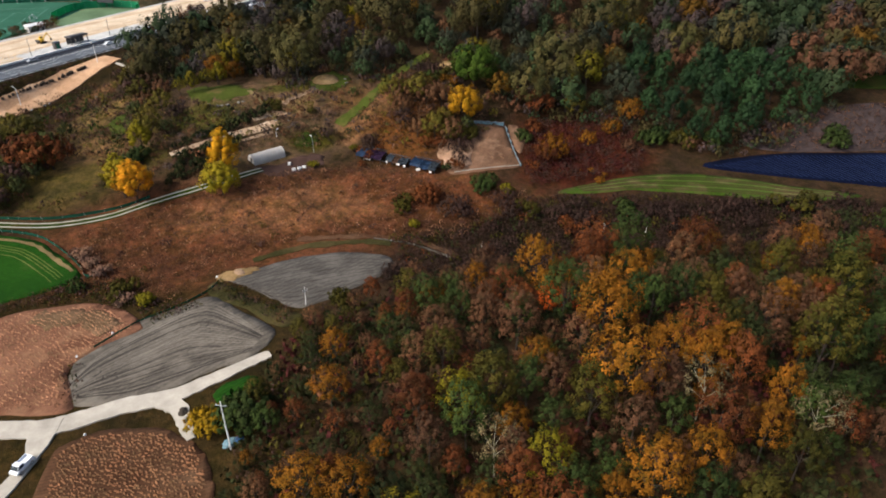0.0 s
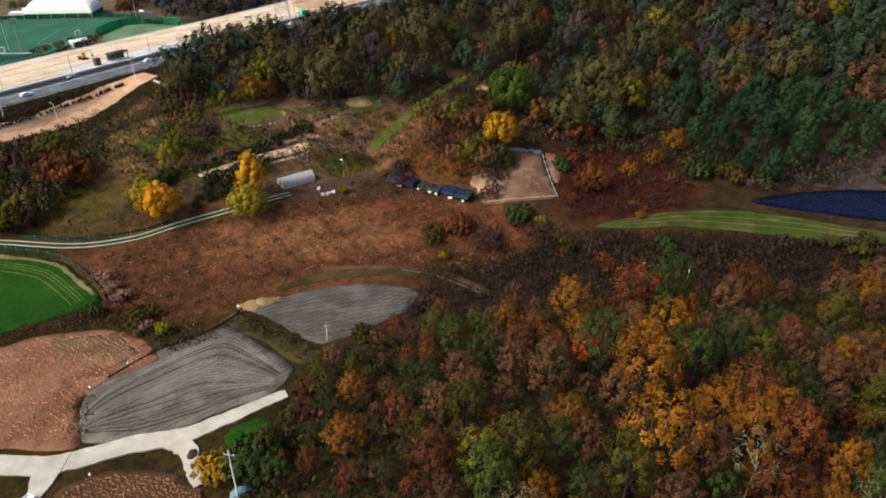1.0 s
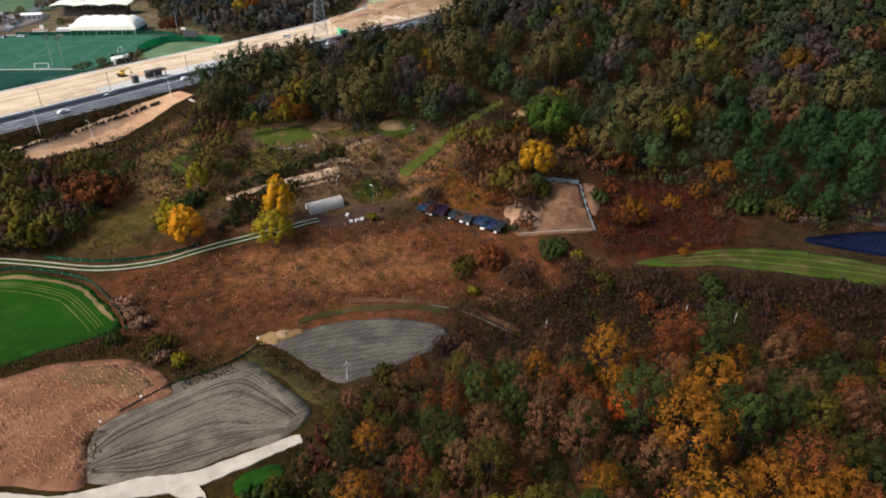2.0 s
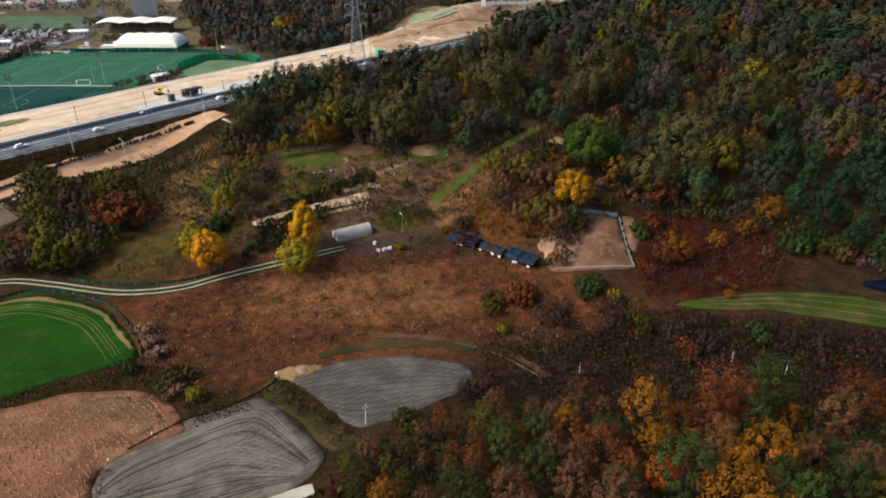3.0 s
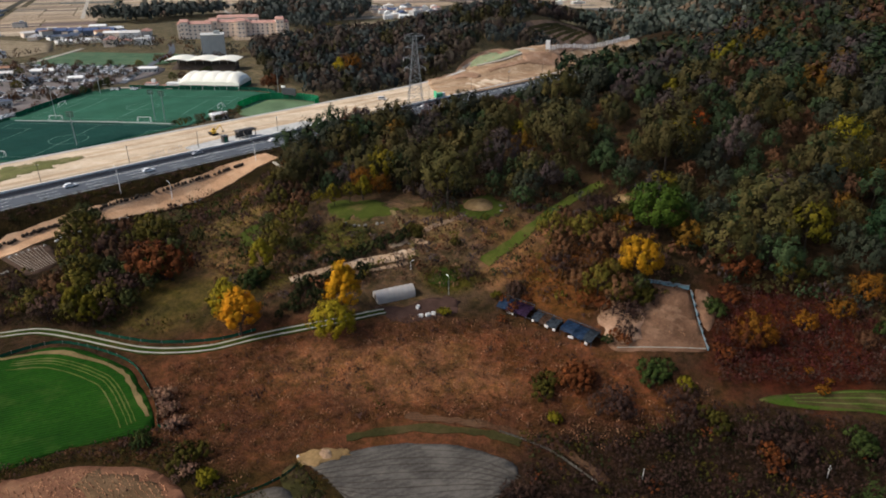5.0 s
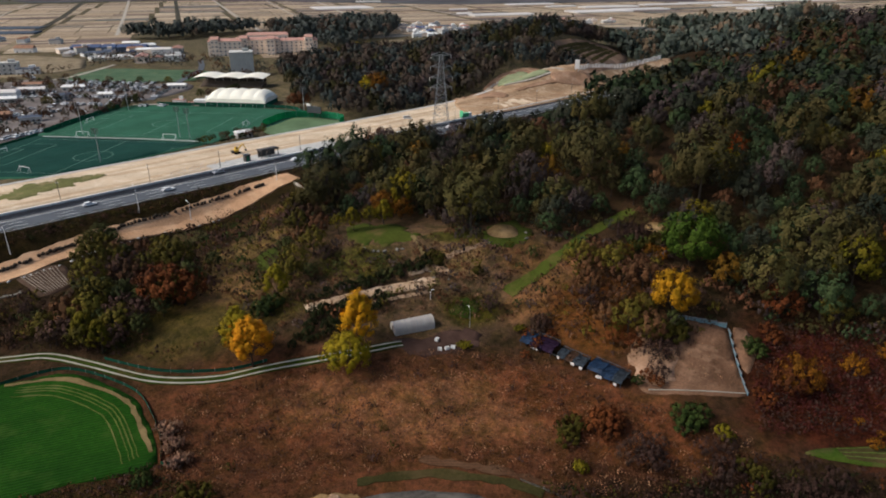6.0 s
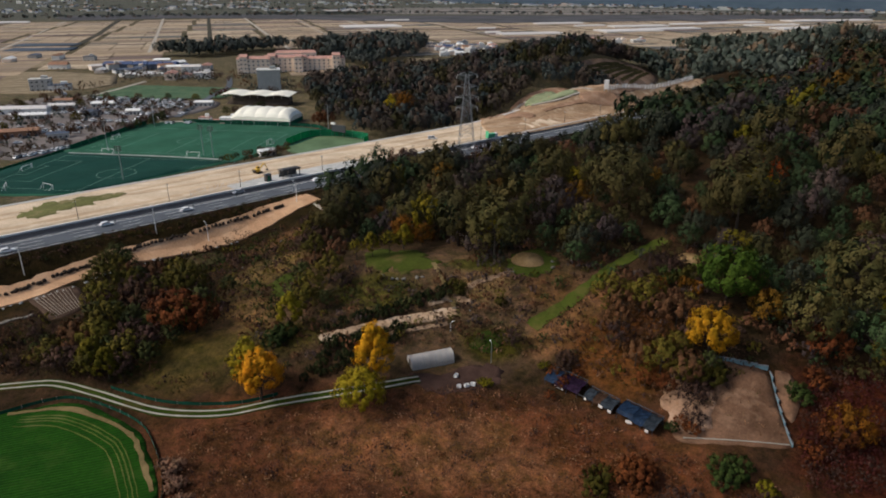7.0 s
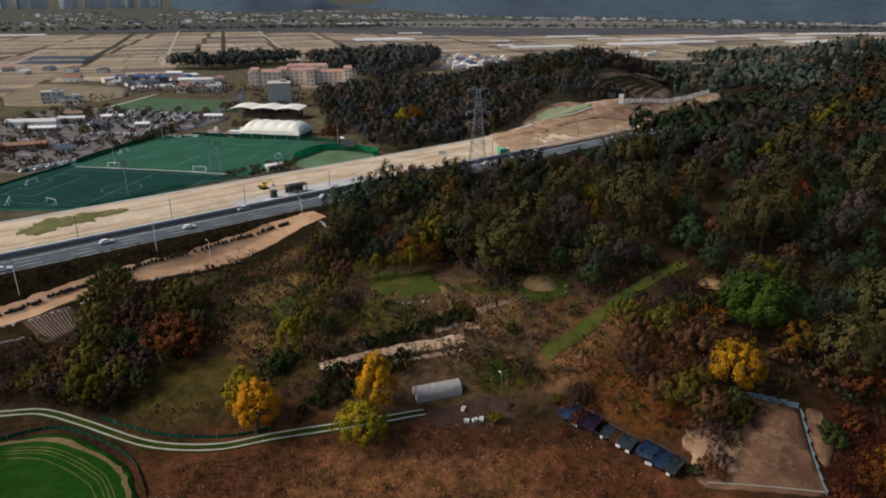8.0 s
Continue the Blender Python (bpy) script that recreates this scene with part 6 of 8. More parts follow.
tarp_heap("tarpaulin", -37.4, 84.3, 1.5, 1.0, 0.8, M["teal_panel"], "crumpled pale-blue tarpaulin at the pole's foot", 3)
tarp_heap("tarpaulin", -35.9, 84.9, 0.9, 0.7, 0.6, M["blue_tarp"], "crumpled blue tarpaulin at the pole's foot", 4)
tarp_heap("earth_heap", -48.8, 93.0, 1.3, 1.0, 1.0, M["bark"], "dark heap of earth and roots on the ramp", 5)
tarp_heap("soil_mound", -52, 145, 1.8, 1.2, 0.7, M["bare_earth"], "pale heap of earth at the field corner", 6)
for i, (x, y, s) in enumerate(((-78.3, 112, 0.26), (-74, 120, 0.26), (-57.2, 143, 0.3), (-66, 89, 0.24))):
    tarp_heap("white_sack", x, y, s, s, 0.5, M["white_paint"], "white plastic sack at the field's edge", 20 + i)


def net_fence(name, line, high, label, mat=None, gap=3.0, lift=0.0):
    """Posts with a hung net between them, along a line on the ground."""
    pts = rounded(line, 6, False)
    e = thing(name, (*pts[0], H(*pts[0])), label, "fence", "", 0, "structure")
    o = Vector((*pts[0], H(*pts[0])))
    bm = bmesh.new()
    prev = None
    for i, p in enumerate(pts):
        z = H(p.x, p.y) - o.z
        a = [bm.verts.new((p.x - o.x, p.y - o.y, z + k * high)) for k in (0.02, 0.5, 0.97 - 0.06 * (i % 2))]
        if prev:
            for j in (0, 1):
                bm.faces.new((prev[j], a[j], a[j + 1], prev[j + 1]))
        prev = a
    bmesh.ops.solidify(bm, geom=bm.faces[:], thickness=0.05)
    part("net", bm, mat or M["green_net"], e)
    run = 0.0
    post = piped((0, 0, -0.3), (0, 0, high + 0.1), 0.05, 0.04, 5)
    me = bpy.data.meshes.new("post")
    post.to_mesh(me)
    post.free()
    me.materials.append(M["galvanised"])
    for p, q in zip(pts, pts[1:]):
        run += (q - p).length
        if run > gap:
            run = 0
            ob = new("post", me)
            ob.parent = e
            ob.matrix_basis = Matrix.Translation((q.x - o.x, q.y - o.y, H(q.x, q.y) - o.z))
    return e


net_fence("net_fence", [(-150, 152), (-141, 161), (-132, 164.5), (-114, 162.5), (-104, 157), (-95, 149), (-91, 144), (-88, 145)], 0.9, "low green net fence round the young crop")
net_fence("net_fence", [(-76, 115), (-70, 124), (-63, 130), (-58, 136), (-56, 141)], 0.6, "low green net fence between ploughed fields")
net_fence("net_fence", [(-128, 169.5), (-111, 169.2), (-95, 173), (-86, 178)], 0.9, "low dark-green net fence above the farm track")
net_fence("net_fence", [(-19, 160), (-8, 157), (2, 150)], 0.7, "low grey net fence on the field bank", M["boulder"])


def tunnel(x, y, turn, length, width, high):
    """A plastic tunnel: hoops, film, end frames with a door."""
    e = thing("plastic_tunnel", (x, y, H(x, y)), "weathered translucent plastic tunnel greenhouse in the yard", "greenhouse", "", turn)
    film = bmesh.new()
    n, m = 14, 12
    grid = []
    for i in range(n + 1):
        s = -length / 2 + length * i / n
        sag = 0.05 * (i % 2)
        grid.append([film.verts.new((s, -math.cos(math.pi * j / m) * width / 2, -0.3 + (high + 0.3 - sag) * math.sin(math.pi * j / m) ** 0.75)) for j in range(m + 1)])
    for i in range(n):
        for j in range(m):
            film.faces.new((grid[i][j], grid[i + 1][j], grid[i + 1][j + 1], grid[i][j + 1]))
    bmesh.ops.solidify(film, geom=film.faces[:], thickness=0.03)
    part("film", film, M["film_plastic"], e)
    for i in range(0, n + 1, 2):
        s = -length / 2 + length * i / n
        bm = bmesh.new()
        for j in range(m):
            p = [(s, -math.cos(math.pi * k / m) * (width / 2 + 0.04), (high + 0.05) * math.sin(math.pi * k / m) ** 0.75) for k in (j, j + 1)]
            tube(bm, p[0], p[1], 0.04, 0.04, 5)
        part("hoop", bm, M["galvanised"], e)
    for s in (-length / 2, length / 2):
        bm = bmesh.new()
        vs = [bm.verts.new((s, -math.cos(math.pi * j / m) * width / 2 * 0.98, high * 0.98 * math.sin(math.pi * j / m) ** 0.75)) for j in range(m + 1)]
        bm.faces.new(vs)
        bmesh.ops.solidify(bm, geom=bm.faces[:], thickness=0.03)
        end = part("end_sheet", bm, M["film_plastic"], e)
        part("door", boxed((s + 0.03 * (1 if s > 0 else -1), 0, 0.95), (0.06, 1.1, 1.9), 0, 0.02), M["dark_steel"], end, "dark open doorway frame")


tunnel(-56.1, 200, math.atan2(7, 8.2), 10.8, 4.2, 2.7)
for i, (x, y, a) in enumerate(((-46.5, 193.4, 0.3), (-44.9, 194.4, 0.8), (-48.5, 197.1, 1.5), (-43.7, 195.4, 0.1))):
    e = thing("crate", zc(x, y, 0.1), "pale plastic crate standing on the yard", "crate", "crates on the yard", a)
    for c, s in (((0, 0, 0.06), (1.1, 0.8, 0.1)), ):
        part("base", boxed(c, s), M["white_paint"], e)
    for c, s in (((0, -0.38, 0.4), (1.1, 0.05, 0.6)), ((0, 0.38, 0.4), (1.1, 0.05, 0.6)), ((-0.53, 0, 0.4), (0.05, 0.7, 0.6)), ((0.53, 0, 0.4), (0.05, 0.7, 0.6))):
        part("side", boxed(c, s, 0, 0.01), M["white_paint"], e)


def wall_line(name, a, b, high, thick, material, label, panels=0, cap=None):
    """A straight wall along the ground, in bays, with a capping."""
    e = thing(name, zc(*a), label, "wall", "", 0, "structure")
    a, b = Vector(a), Vector(b)
    n = panels or max(2, int((b - a).length / 2.4))
    turn = math.atan2(b.y - a.y, b.x - a.x)
    z0 = H(a.x, a.y)
    for i in range(n):
        p, q = a.lerp(b, i / n), a.lerp(b, (i + 1) / n)
        c = (p + q) / 2
        z = H(c.x, c.y) - z0
        l = (q - p).length - 0.06
        part("panel", boxed((c.x - a.x, c.y - a.y, z + high / 2 - 0.3), (l, thick, high + 0.6), turn, 0.02), material, e)
        if cap:
            part("capping", boxed((c.x - a.x, c.y - a.y, z + high + 0.05), (l + 0.04, thick + 0.12, 0.1), turn, 0.01), cap, e)


wall_line("pen_wall_back", (8.5, 213.4), (20.2, 214.4), 1.0, 0.22, M["teal_panel"], "pale blue panel wall at the back of the pen", 5, M["rail_grey"])
wall_line("pen_wall_side", (20.6, 214.4), (24.4, 195), 0.6, 0.16, M["teal_panel"], "grey-blue panel wall along the pen", 7, M["rail_grey"])
wall_line("pen_wall_front", (24.0, 195.4), (3.4, 190.4), 0.35, 0.2, M["pale_concrete"], "low pale concrete wall before the pen", 8)
wall_line("shed_wall", (-18, 198.4), (-27, 203), 0.2, 0.25, M["boulder"], "low broken concrete wall before the sheds", 4)


def tarp_shed(x, y, turn, length, width, high, roof, label, seed, other):
    """An open-sided farm shed on posts under sagging, patched roof sheets."""
    rng = random.Random(seed)
    e = thing("field_shed", zc(x, y), label, "shed", "sheds under sheets", turn)
    for i in range(4):
        for s in (-1, 1):
            px_ = -length / 2 + 0.2 + (length - 0.4) * i / 3
            part("post", piped((px_, s * (width / 2 - 0.15), -0.4), (px_, s * (width / 2 - 0.15), high + 0.35 * s), 0.07, 0.07, 6), M["shed_grey" if s < 0 else "dark_steel"], e)
    n, m = 5, 6
    cuts = [0.0, rng.uniform(0.26, 0.4), rng.uniform(0.58, 0.74), 1.0]
    for k, (u, v) in enumerate(zip(cuts, cuts[1:])):
        bm = bmesh.new()
        drop = rng.uniform(0.0, 0.3)
        hem = rng.uniform(-0.1, 0.45)
        g = [[bm.verts.new((length * (u - 0.5 + (v - u + 0.02) * i / n), -width / 2 - hem * (j == 0) + width * j / m, high - 0.3 + 0.75 * j / m + 0.3 * math.sin(math.pi * j / m) - drop - 0.18 * math.sin(math.pi * i / n) + rng.uniform(-0.12, 0.12) - (0.0 if 0 < j < m else 0.25))) for j in range(m + 1)] for i in range(n + 1)]
        for i in range(n):
            for j in range(m):
                bm.faces.new((g[i][j], g[i + 1][j], g[i + 1][j + 1], g[i][j + 1]))
        bmesh.ops.solidify(bm, geom=bm.faces[:], thickness=0.05)
        part("roof_sheet", bm, other if k == seed % 3 else roof, e)
    part("back_wall", boxed((0, width / 2 - 0.1, high / 2 - 0.2), (length - 0.3, 0.08, high + 0.2), 0, 0.02), M["dark_steel"], e)
    part("ridge_pipe", piped((-length / 2, width / 2 - 0.3, high + 0.62), (length / 2, width / 2 - 0.3, high + 0.55), 0.09, 0.09, 6), M["shed_grey"], e)
    for k in range(3):
        w = rng.uniform(0.5, 1.1)
        part("side_sheet", boxed((rng.uniform(-0.45, 0.45) * length, -width / 2 - 0.05, rng.uniform(0.3, 0.7)), (w, 0.06, 0.7), 0, 0.02), M["film_plastic"], e, "scrap of white plastic sheet")


ta = math.atan2(-11, 23)
tarp_shed(-5.6, 193.2, ta, 9.0, 4.6, 1.9, M["shed_blue"], "low shed under a patched bright blue tarpaulin", 2, M["shed_grey"])
tarp_shed(-14.2, 197.2, ta, 7.4, 3.8, 1.5, M["shed_grey"], "low shed under faded blue and brown sheets", 4, M["shed_brown"])
tarp_shed(-22.9, 201.5, ta + 0.05, 9.0, 4.8, 1.9, M["shed_plum"], "low shed under a dark purple sheet", 9, M["shed_blue"])


def mound(x, y, r, high, label):
    """A round grave mound."""
    bm = bmesh.new()
    rings = [(r * 1.25, -0.35), (r, 0.02), (r * 0.92, high * 0.45), (r * 0.72, high * 0.8), (r * 0.4, high * 0.97)]
    prev = None
    n = 20
    for rr, z in rings:
        ring = [bm.verts.new((rr * math.cos(6.2832 * i / n) * (1 + 0.03 * math.sin(i * 2.1)), rr * math.sin(6.2832 * i / n), z + 0.04 * math.sin(i * 1.7))) for i in range(n)]
        if prev:
            for i in range(n):
                bm.faces.new((prev[i], prev[(i + 1) % n], ring[(i + 1) % n], ring[i]))
        prev = ring
    c = bm.verts.new((0, 0, high))
    for i in range(n):
        bm.faces.new((prev[i], prev[(i + 1) % n], c))
    me = bpy.data.meshes.new("grave_mound")
    bm.to_mesh(me)
    bm.free()
    me.materials.append(M["mound_turf"])
    me.polygons.foreach_set("use_smooth", np.ones(len(me.polygons), dtype=bool))
    ob = tagged(new("grave_mound", me), label, "mound", "grave mounds")
    ob.matrix_basis = Matrix.Translation(zc(x, y, 0.12))


mound(-43.6, 248.2, 4.4, 1.0, "round grave mound of dry yellow grass")
mound(-43.6, 248.2, 1.8, 1.5, "inner ring of the dry grave mound")
mound(1.5, 260.5, 3.0, 0.9, "dry grassy grave mound at the wood's edge")


def stone(x, y, s, seed, label="pale boulder on the slope", mat="boulder"):
    bm = bmesh.new()
    s *= 0.7
    bmesh.ops.create_icosphere(bm, subdivisions=2, radius=s)
    for v in bm.verts:
        v.co = Vector((v.co.x * 1.3, v.co.y * 0.8, v.co.z * 0.7)) * (1 + 0.35 * noise.noise(v.co * 1.3 / s + Vector((seed * 3.1, 0, 0))))
    ob = new("boulder", bpy.data.meshes.new("boulder"))
    bm.to_mesh(ob.data)
    bm.free()
    ob.data.materials.append(M[mat])
    ob.matrix_basis = Matrix.Translation(zc(x, y, s * 0.25)) @ Matrix.Rotation(seed * 1.3, 4, "Z")
    tagged(ob, label, "boulder", "boulders on the slope")


for i, (x, y, s) in enumerate(((-81.2, 226.8, 0.8), (-77.9, 226.1, 0.9), (-76.5, 226.4, 0.7), (-74.6, 226.8, 0.9), (-71.2, 228.4, 1.0), (-69.8, 229, 0.7), (-47.4, 240, 0.8), (-45.9, 239.2, 0.6), (-35.4, 245.2, 0.9), (-36.4, 248.6, 0.8), (-57.1, 220.5, 0.7), (-52.8, 221.1, 0.6), (-58.9, 222.6, 0.6), (65, 206.6, 0.8), (-67.5, 213.7, 0.6), (-65.2, 215.1, 0.5), (-168.4, 210, 1.2), (-169.6, 208.1, 1.0), (-134.8, 256.3, 0.9), (-134.4, 232.8, 0.8))):
    stone(x, y, s, i)
for i in range(5):
    stone(-86 + i * 0.9, 191 + i * 0.2, 0.3 + 0.05 * (i % 3), 40 + i)
strip("drain", [(-138.5, 286.7), (-130.7, 281.4), (-123.8, 274.7)], 0.9, M["concrete_road"], "white concrete drain below the sand bank", "drain", 0.5)
strip("rock_gully", [(-190, 170), (-183, 178), (-178, 184), (-174.3, 188.2)], 1.0, M["boulder"], "stony gully in the copse", "gully", 0.3, 0, 0.5)

# vegetable beds with pale film beside the sand bank
M["bed_film"] = plain("bed_film", (0.21, 0.17, 0.135), 0.6, 0, 0.3, 0.6)
patch("bed_soil", [(-186, 196), (-183.4, 201.3), (-178.8, 206.7), (-171.1, 203.1), (-165.1, 198.1), (-166.4, 188.4), (-175.4, 191.3)], plain("dark_soil", (0.075, 0.048, 0.034), 0.95, 0, 0.3, 0.4, 3.0), "dark soil of a vegetable plot", "field", 0.12)
for i in range(11):
    k = i / 10
    a, b = Vector((-184.7, 196.4)).lerp(Vector((-179.2, 205.2)), k), Vector((-167.3, 189.8)).lerp(Vector((-166, 197.6)), k)
    strip("film_bed", [tuple(a), tuple(b)], 0.15, M["bed_film"], "vegetable bed under dusty plastic film", "bed", 0.4, 0, 0.06, None, 8)

# ---- motorway furniture ----
for x, y, h in ((-193, 202, 8.2), (-175, 240.3, 9.5), (-161.9, 251, 7.0), (-218, 160, 9), (-146, 286, 8)):
    e = pole("street_lamp", x, y, h, "tall pale street lamp below the motorway", 0, None, "white_paint", 0.0, math.radians(150), 0.14)
    part("arm", piped((0, 0, h - 0.1), (1.6, 0, h + 0.5), 0.06, 0.05, 6), M["galvanised"], e)
    part("lamp_head", boxed((1.9, 0, h + 0.52), (0.9, 0.3, 0.16), 0, 0.05), M["white_paint"], e, "pale lamp head")
for s in (-104, -70, -36, -3, 27, 67, 100, 134, 168, 204, 240, 276):
    p = along(s, 2.2)
    pole("road_pole", p[0], p[1], 8.2, "dark wooden pole beside the motorway barrier", 0.9, None, "dark_steel", 0.0, math.radians(20), 0.13)
CAR_AT = ((-30, -10.0, 0, "car_white"), (-2, -12.6, 0, "car_white"), (23, -4.0, 180, "car_silver"), (57, -9.6, 0, "car_white"), (-62, -16, 0, "car_white"), (130, -5, 180, "car_dark"), (152, -10, 0, "car_white"), (176, -5, 180, "car_dark"), (196, -5, 180, "car_silver"))
for s, d, a, paint in CAR_AT:
    p = along(s, d)
    vehicle("car", (p[0], p[1], 11.24), math.atan2(U.y, U.x) + radians(a), M[paint], f"{'white' if 'white' in paint else 'dark' if 'dark' in paint else 'silver'} saloon car on the motorway", "cars on the motorway", 4.7)


def pylon(x, y, base, high, turn):
    """A lattice pylon: four legs, cross bracing, three pairs of arms with insulators."""
    e = thing("electricity_pylon", (x, y, base), "tall grey lattice electricity pylon", "pylon", "", turn)

    def half(z):
        k = z / high
        return 3.6 * (1 - k) ** 1.1 + 0.75 if k < 1 else 0.75

    levels = [0, 5, 9.5, 13.5, 17, 20, 22.8, 25.4, 28, 30.6, 33.2, 36, high]
    corners = ((1, 1), (-1, 1), (-1, -1), (1, -1))
    for cx, cy in corners:
        bm = bmesh.new()
        for a, b in zip(levels, levels[1:]):
            tube(bm, (cx * half(a), cy * half(a), a), (cx * half(b), cy * half(b), b), 0.13, 0.11, 4)
        part("leg", bm, M["pylon_steel"], e)
    for k in range(4):
        (ax, ay), (bx, by) = corners[k], corners[(k + 1) % 4]
        bm = bmesh.new()
        for a, b in zip(levels, levels[1:]):
            tube(bm, (ax * half(a), ay * half(a), a), (bx * half(b), by * half(b), b), 0.065, 0.065, 4)
            tube(bm, (bx * half(a), by * half(a), a), (ax * half(b), ay * half(b), b), 0.065, 0.065, 4)
            tube(bm, (ax * half(b), ay * half(b), b), (bx * half(b), by * half(b), b), 0.06, 0.06, 4)
        part("bracing", bm, M["pylon_steel"], e)
    for z, l in ((23, 5.4), (28, 5.8), (33.2, 5.4), (high - 0.6, 5.0)):
        for s in (-1, 1):
            bm = bmesh.new()
            tip = (s * l, 0, z + 0.4)
            for y_ in (-1, 1):
                tube(bm, (s * half(z), y_ * half(z), z), tip, 0.1, 0.07, 4)
                tube(bm, (s * half(z), y_ * half(z), z + 1.6), tip, 0.08, 0.06, 4)
            a = part("crossarm", bm, M["pylon_steel"], e)
            part("insulator", piped((tip[0], 0, tip[2]), (tip[0], 0, tip[2] - 1.8), 0.13, 0.13, 6), M["concrete"], a)


M["pylon_steel"] = plain("pylon_steel", (0.22, 0.23, 0.24), 0.6, 0.3, 0.1)
pylon(-109, 388, 10.5, 39.5, radians(25))


def site_shelter(x, y, turn):
    """A dark two-bay steel shelter of the road works."""
    e = thing("site_shelter", (x, y, 11.15), "dark two-bay steel site shelter on the sand", "shelter", "", turn)
    for i in range(3):
        for s in (-1, 1):
            part("post", boxed((-4.2 + 4.2 * i, s * 1.6, 1.6), (0.3, 0.3, 3.6), 0, 0.03), M["dark_steel"], e)
    part("roof", boxed((0, 0, 3.55), (9.4, 4.2, 0.5), 0, 0.08), M["dark_steel"], e)
    for s in (-2.1, 2.1):
        part("back_panel", boxed((s, 1.5, 1.7), (3.7, 0.12, 3.0), 0, 0.02), M["car_dark"], e)
    part("sign_board", boxed((0, -1.75, 3.6), (8.0, 0.1, 1.0), 0, 0.02), M["car_dark"], e)


site_shelter(*along(52, 5.5), math.atan2(U.y, U.x))
e = thing("site_cabinet", (*along(41, 4.8), 11.15), "dark green box cabinet on the sand", "cabinet", "", math.atan2(U.y, U.x))
part("body", boxed((0, 0, 1.5), (2.6, 2.0, 3.0), 0, 0.06), M["dark_steel"], e)
part("roof", boxed((0, 0, 3.08), (2.9, 2.3, 0.16), 0, 0.03), M["car_dark"], e)
part("door", boxed((0, -1.03, 1.4), (1.1, 0.08, 2.2), 0, 0.02), M["green_net"], e)


def excavator(x, y, turn, paint, label):
    """A tracked digger: tracks, house, cab, counterweight, boom, stick and bucket."""
    e = thing("excavator", (x, y, 11.15), label, "excavator", "", turn)
    for s in (-1.1, 1.1):
        part("track", boxed((0, s, 0.45), (3.6, 0.55, 0.85), 0, 0.25), M["rubber"], e)
    part("house", boxed((-0.5, 0, 1.5), (2.6, 2.4, 1.1), 0, 0.12), paint, e)
    part("counterweight", boxed((-1.9, 0, 1.45), (0.7, 2.4, 1.0), 0, 0.15), M["dark_steel"], e)
    cab = part("cab", boxed((0.5, 0.65, 2.2), (1.4, 1.0, 1.6), 0, 0.1, 0.9), paint, e)
    part("window", boxed((0.62, 0.65, 2.35), (1.22, 1.04, 0.9), 0, 0.05, 0.92), M["glass"], cab)
    part("boom", piped((0.7, -0.3, 1.9), (3.6, -0.3, 4.0), 0.3, 0.22, 6), paint, e)
    stick = part("stick", piped((3.6, -0.3, 4.0), (5.0, -0.3, 1.4), 0.2, 0.16, 6), paint, e)
    part("bucket", boxed((4.9, -0.3, 0.9), (0.9, 1.0, 0.8), 0, 0.15, 0.7), M["dark_steel"], stick)


M["digger_yellow"] = plain("digger_yellow", (0.62, 0.38, 0.05), 0.5, 0, 0.15)
M["site_green"] = plain("site_green", (0.10, 0.48, 0.25), 0.5, 0, 0.2)
excavator(*along(44, 20), 1.2, M["digger_yellow"], "yellow tracked digger on the construction sand")
e = thing("works_lorry", (*along(176, 1.8), 11.15), "green and white works lorry by the barrier", "lorry", "", math.atan2(U.y, U.x))
part("cab", boxed((2.9, 0, 1.7), (1.8, 2.3, 2.4), 0, 0.15), M["white_paint"], e)
part("load_bed", boxed((-0.9, 0, 1.9), (5.4, 2.4, 2.2), 0, 0.1), M["site_green"], e)
part("sign_arrow", boxed((-3.4, 0, 3.6), (0.15, 2.4, 2.0), 0, 0.03), M["site_green"], e)
for x_ in (-2.6, -1.4, 2.8):
    for y_ in (-1.05, 1.05):
        part("wheel", piped((x_, y_ - 0.15, 0.5), (x_, y_ + 0.15, 0.5), 0.5, 0.5, 12), M["rubber"], e)
vehicle("site_van", (*along(150, 22), 11.15), 0.4, M["car_white"], "white van parked on the construction sand", "", 5.0, van=True)


def site_barrier(s, d, k):
    """A steel works barrier: two posts, three rails, feet."""
    e = thing("works_barrier", (*along(s, d), 11.15), "grey tubular works barrier on the sand", "barrier", "works barriers", math.atan2(U.y, U.x) + k)
    for x_ in (-1.0, 1.0):
        p = part("post", piped((x_, 0, 0), (x_, 0, 2.0), 0.06, 0.06, 5), M["galvanised"], e)
        part("foot", boxed((x_, 0, 0.06), (0.1, 0.9, 0.12), 0, 0.02), M["concrete"], p)
    for z in (0.5, 1.2, 1.9):
        part("rail", piped((-1.0, 0, z), (1.0, 0, z), 0.05, 0.05, 5), M["galvanised"], e)


for i in range(11):
    site_barrier(8 + i * 2.7, 6.5 + 0.7 * (i % 3), 0.5)
for i in range(12):
    site_barrier(70 + i * 3.2, 5.0 + 0.5 * (i % 2), 0.3)

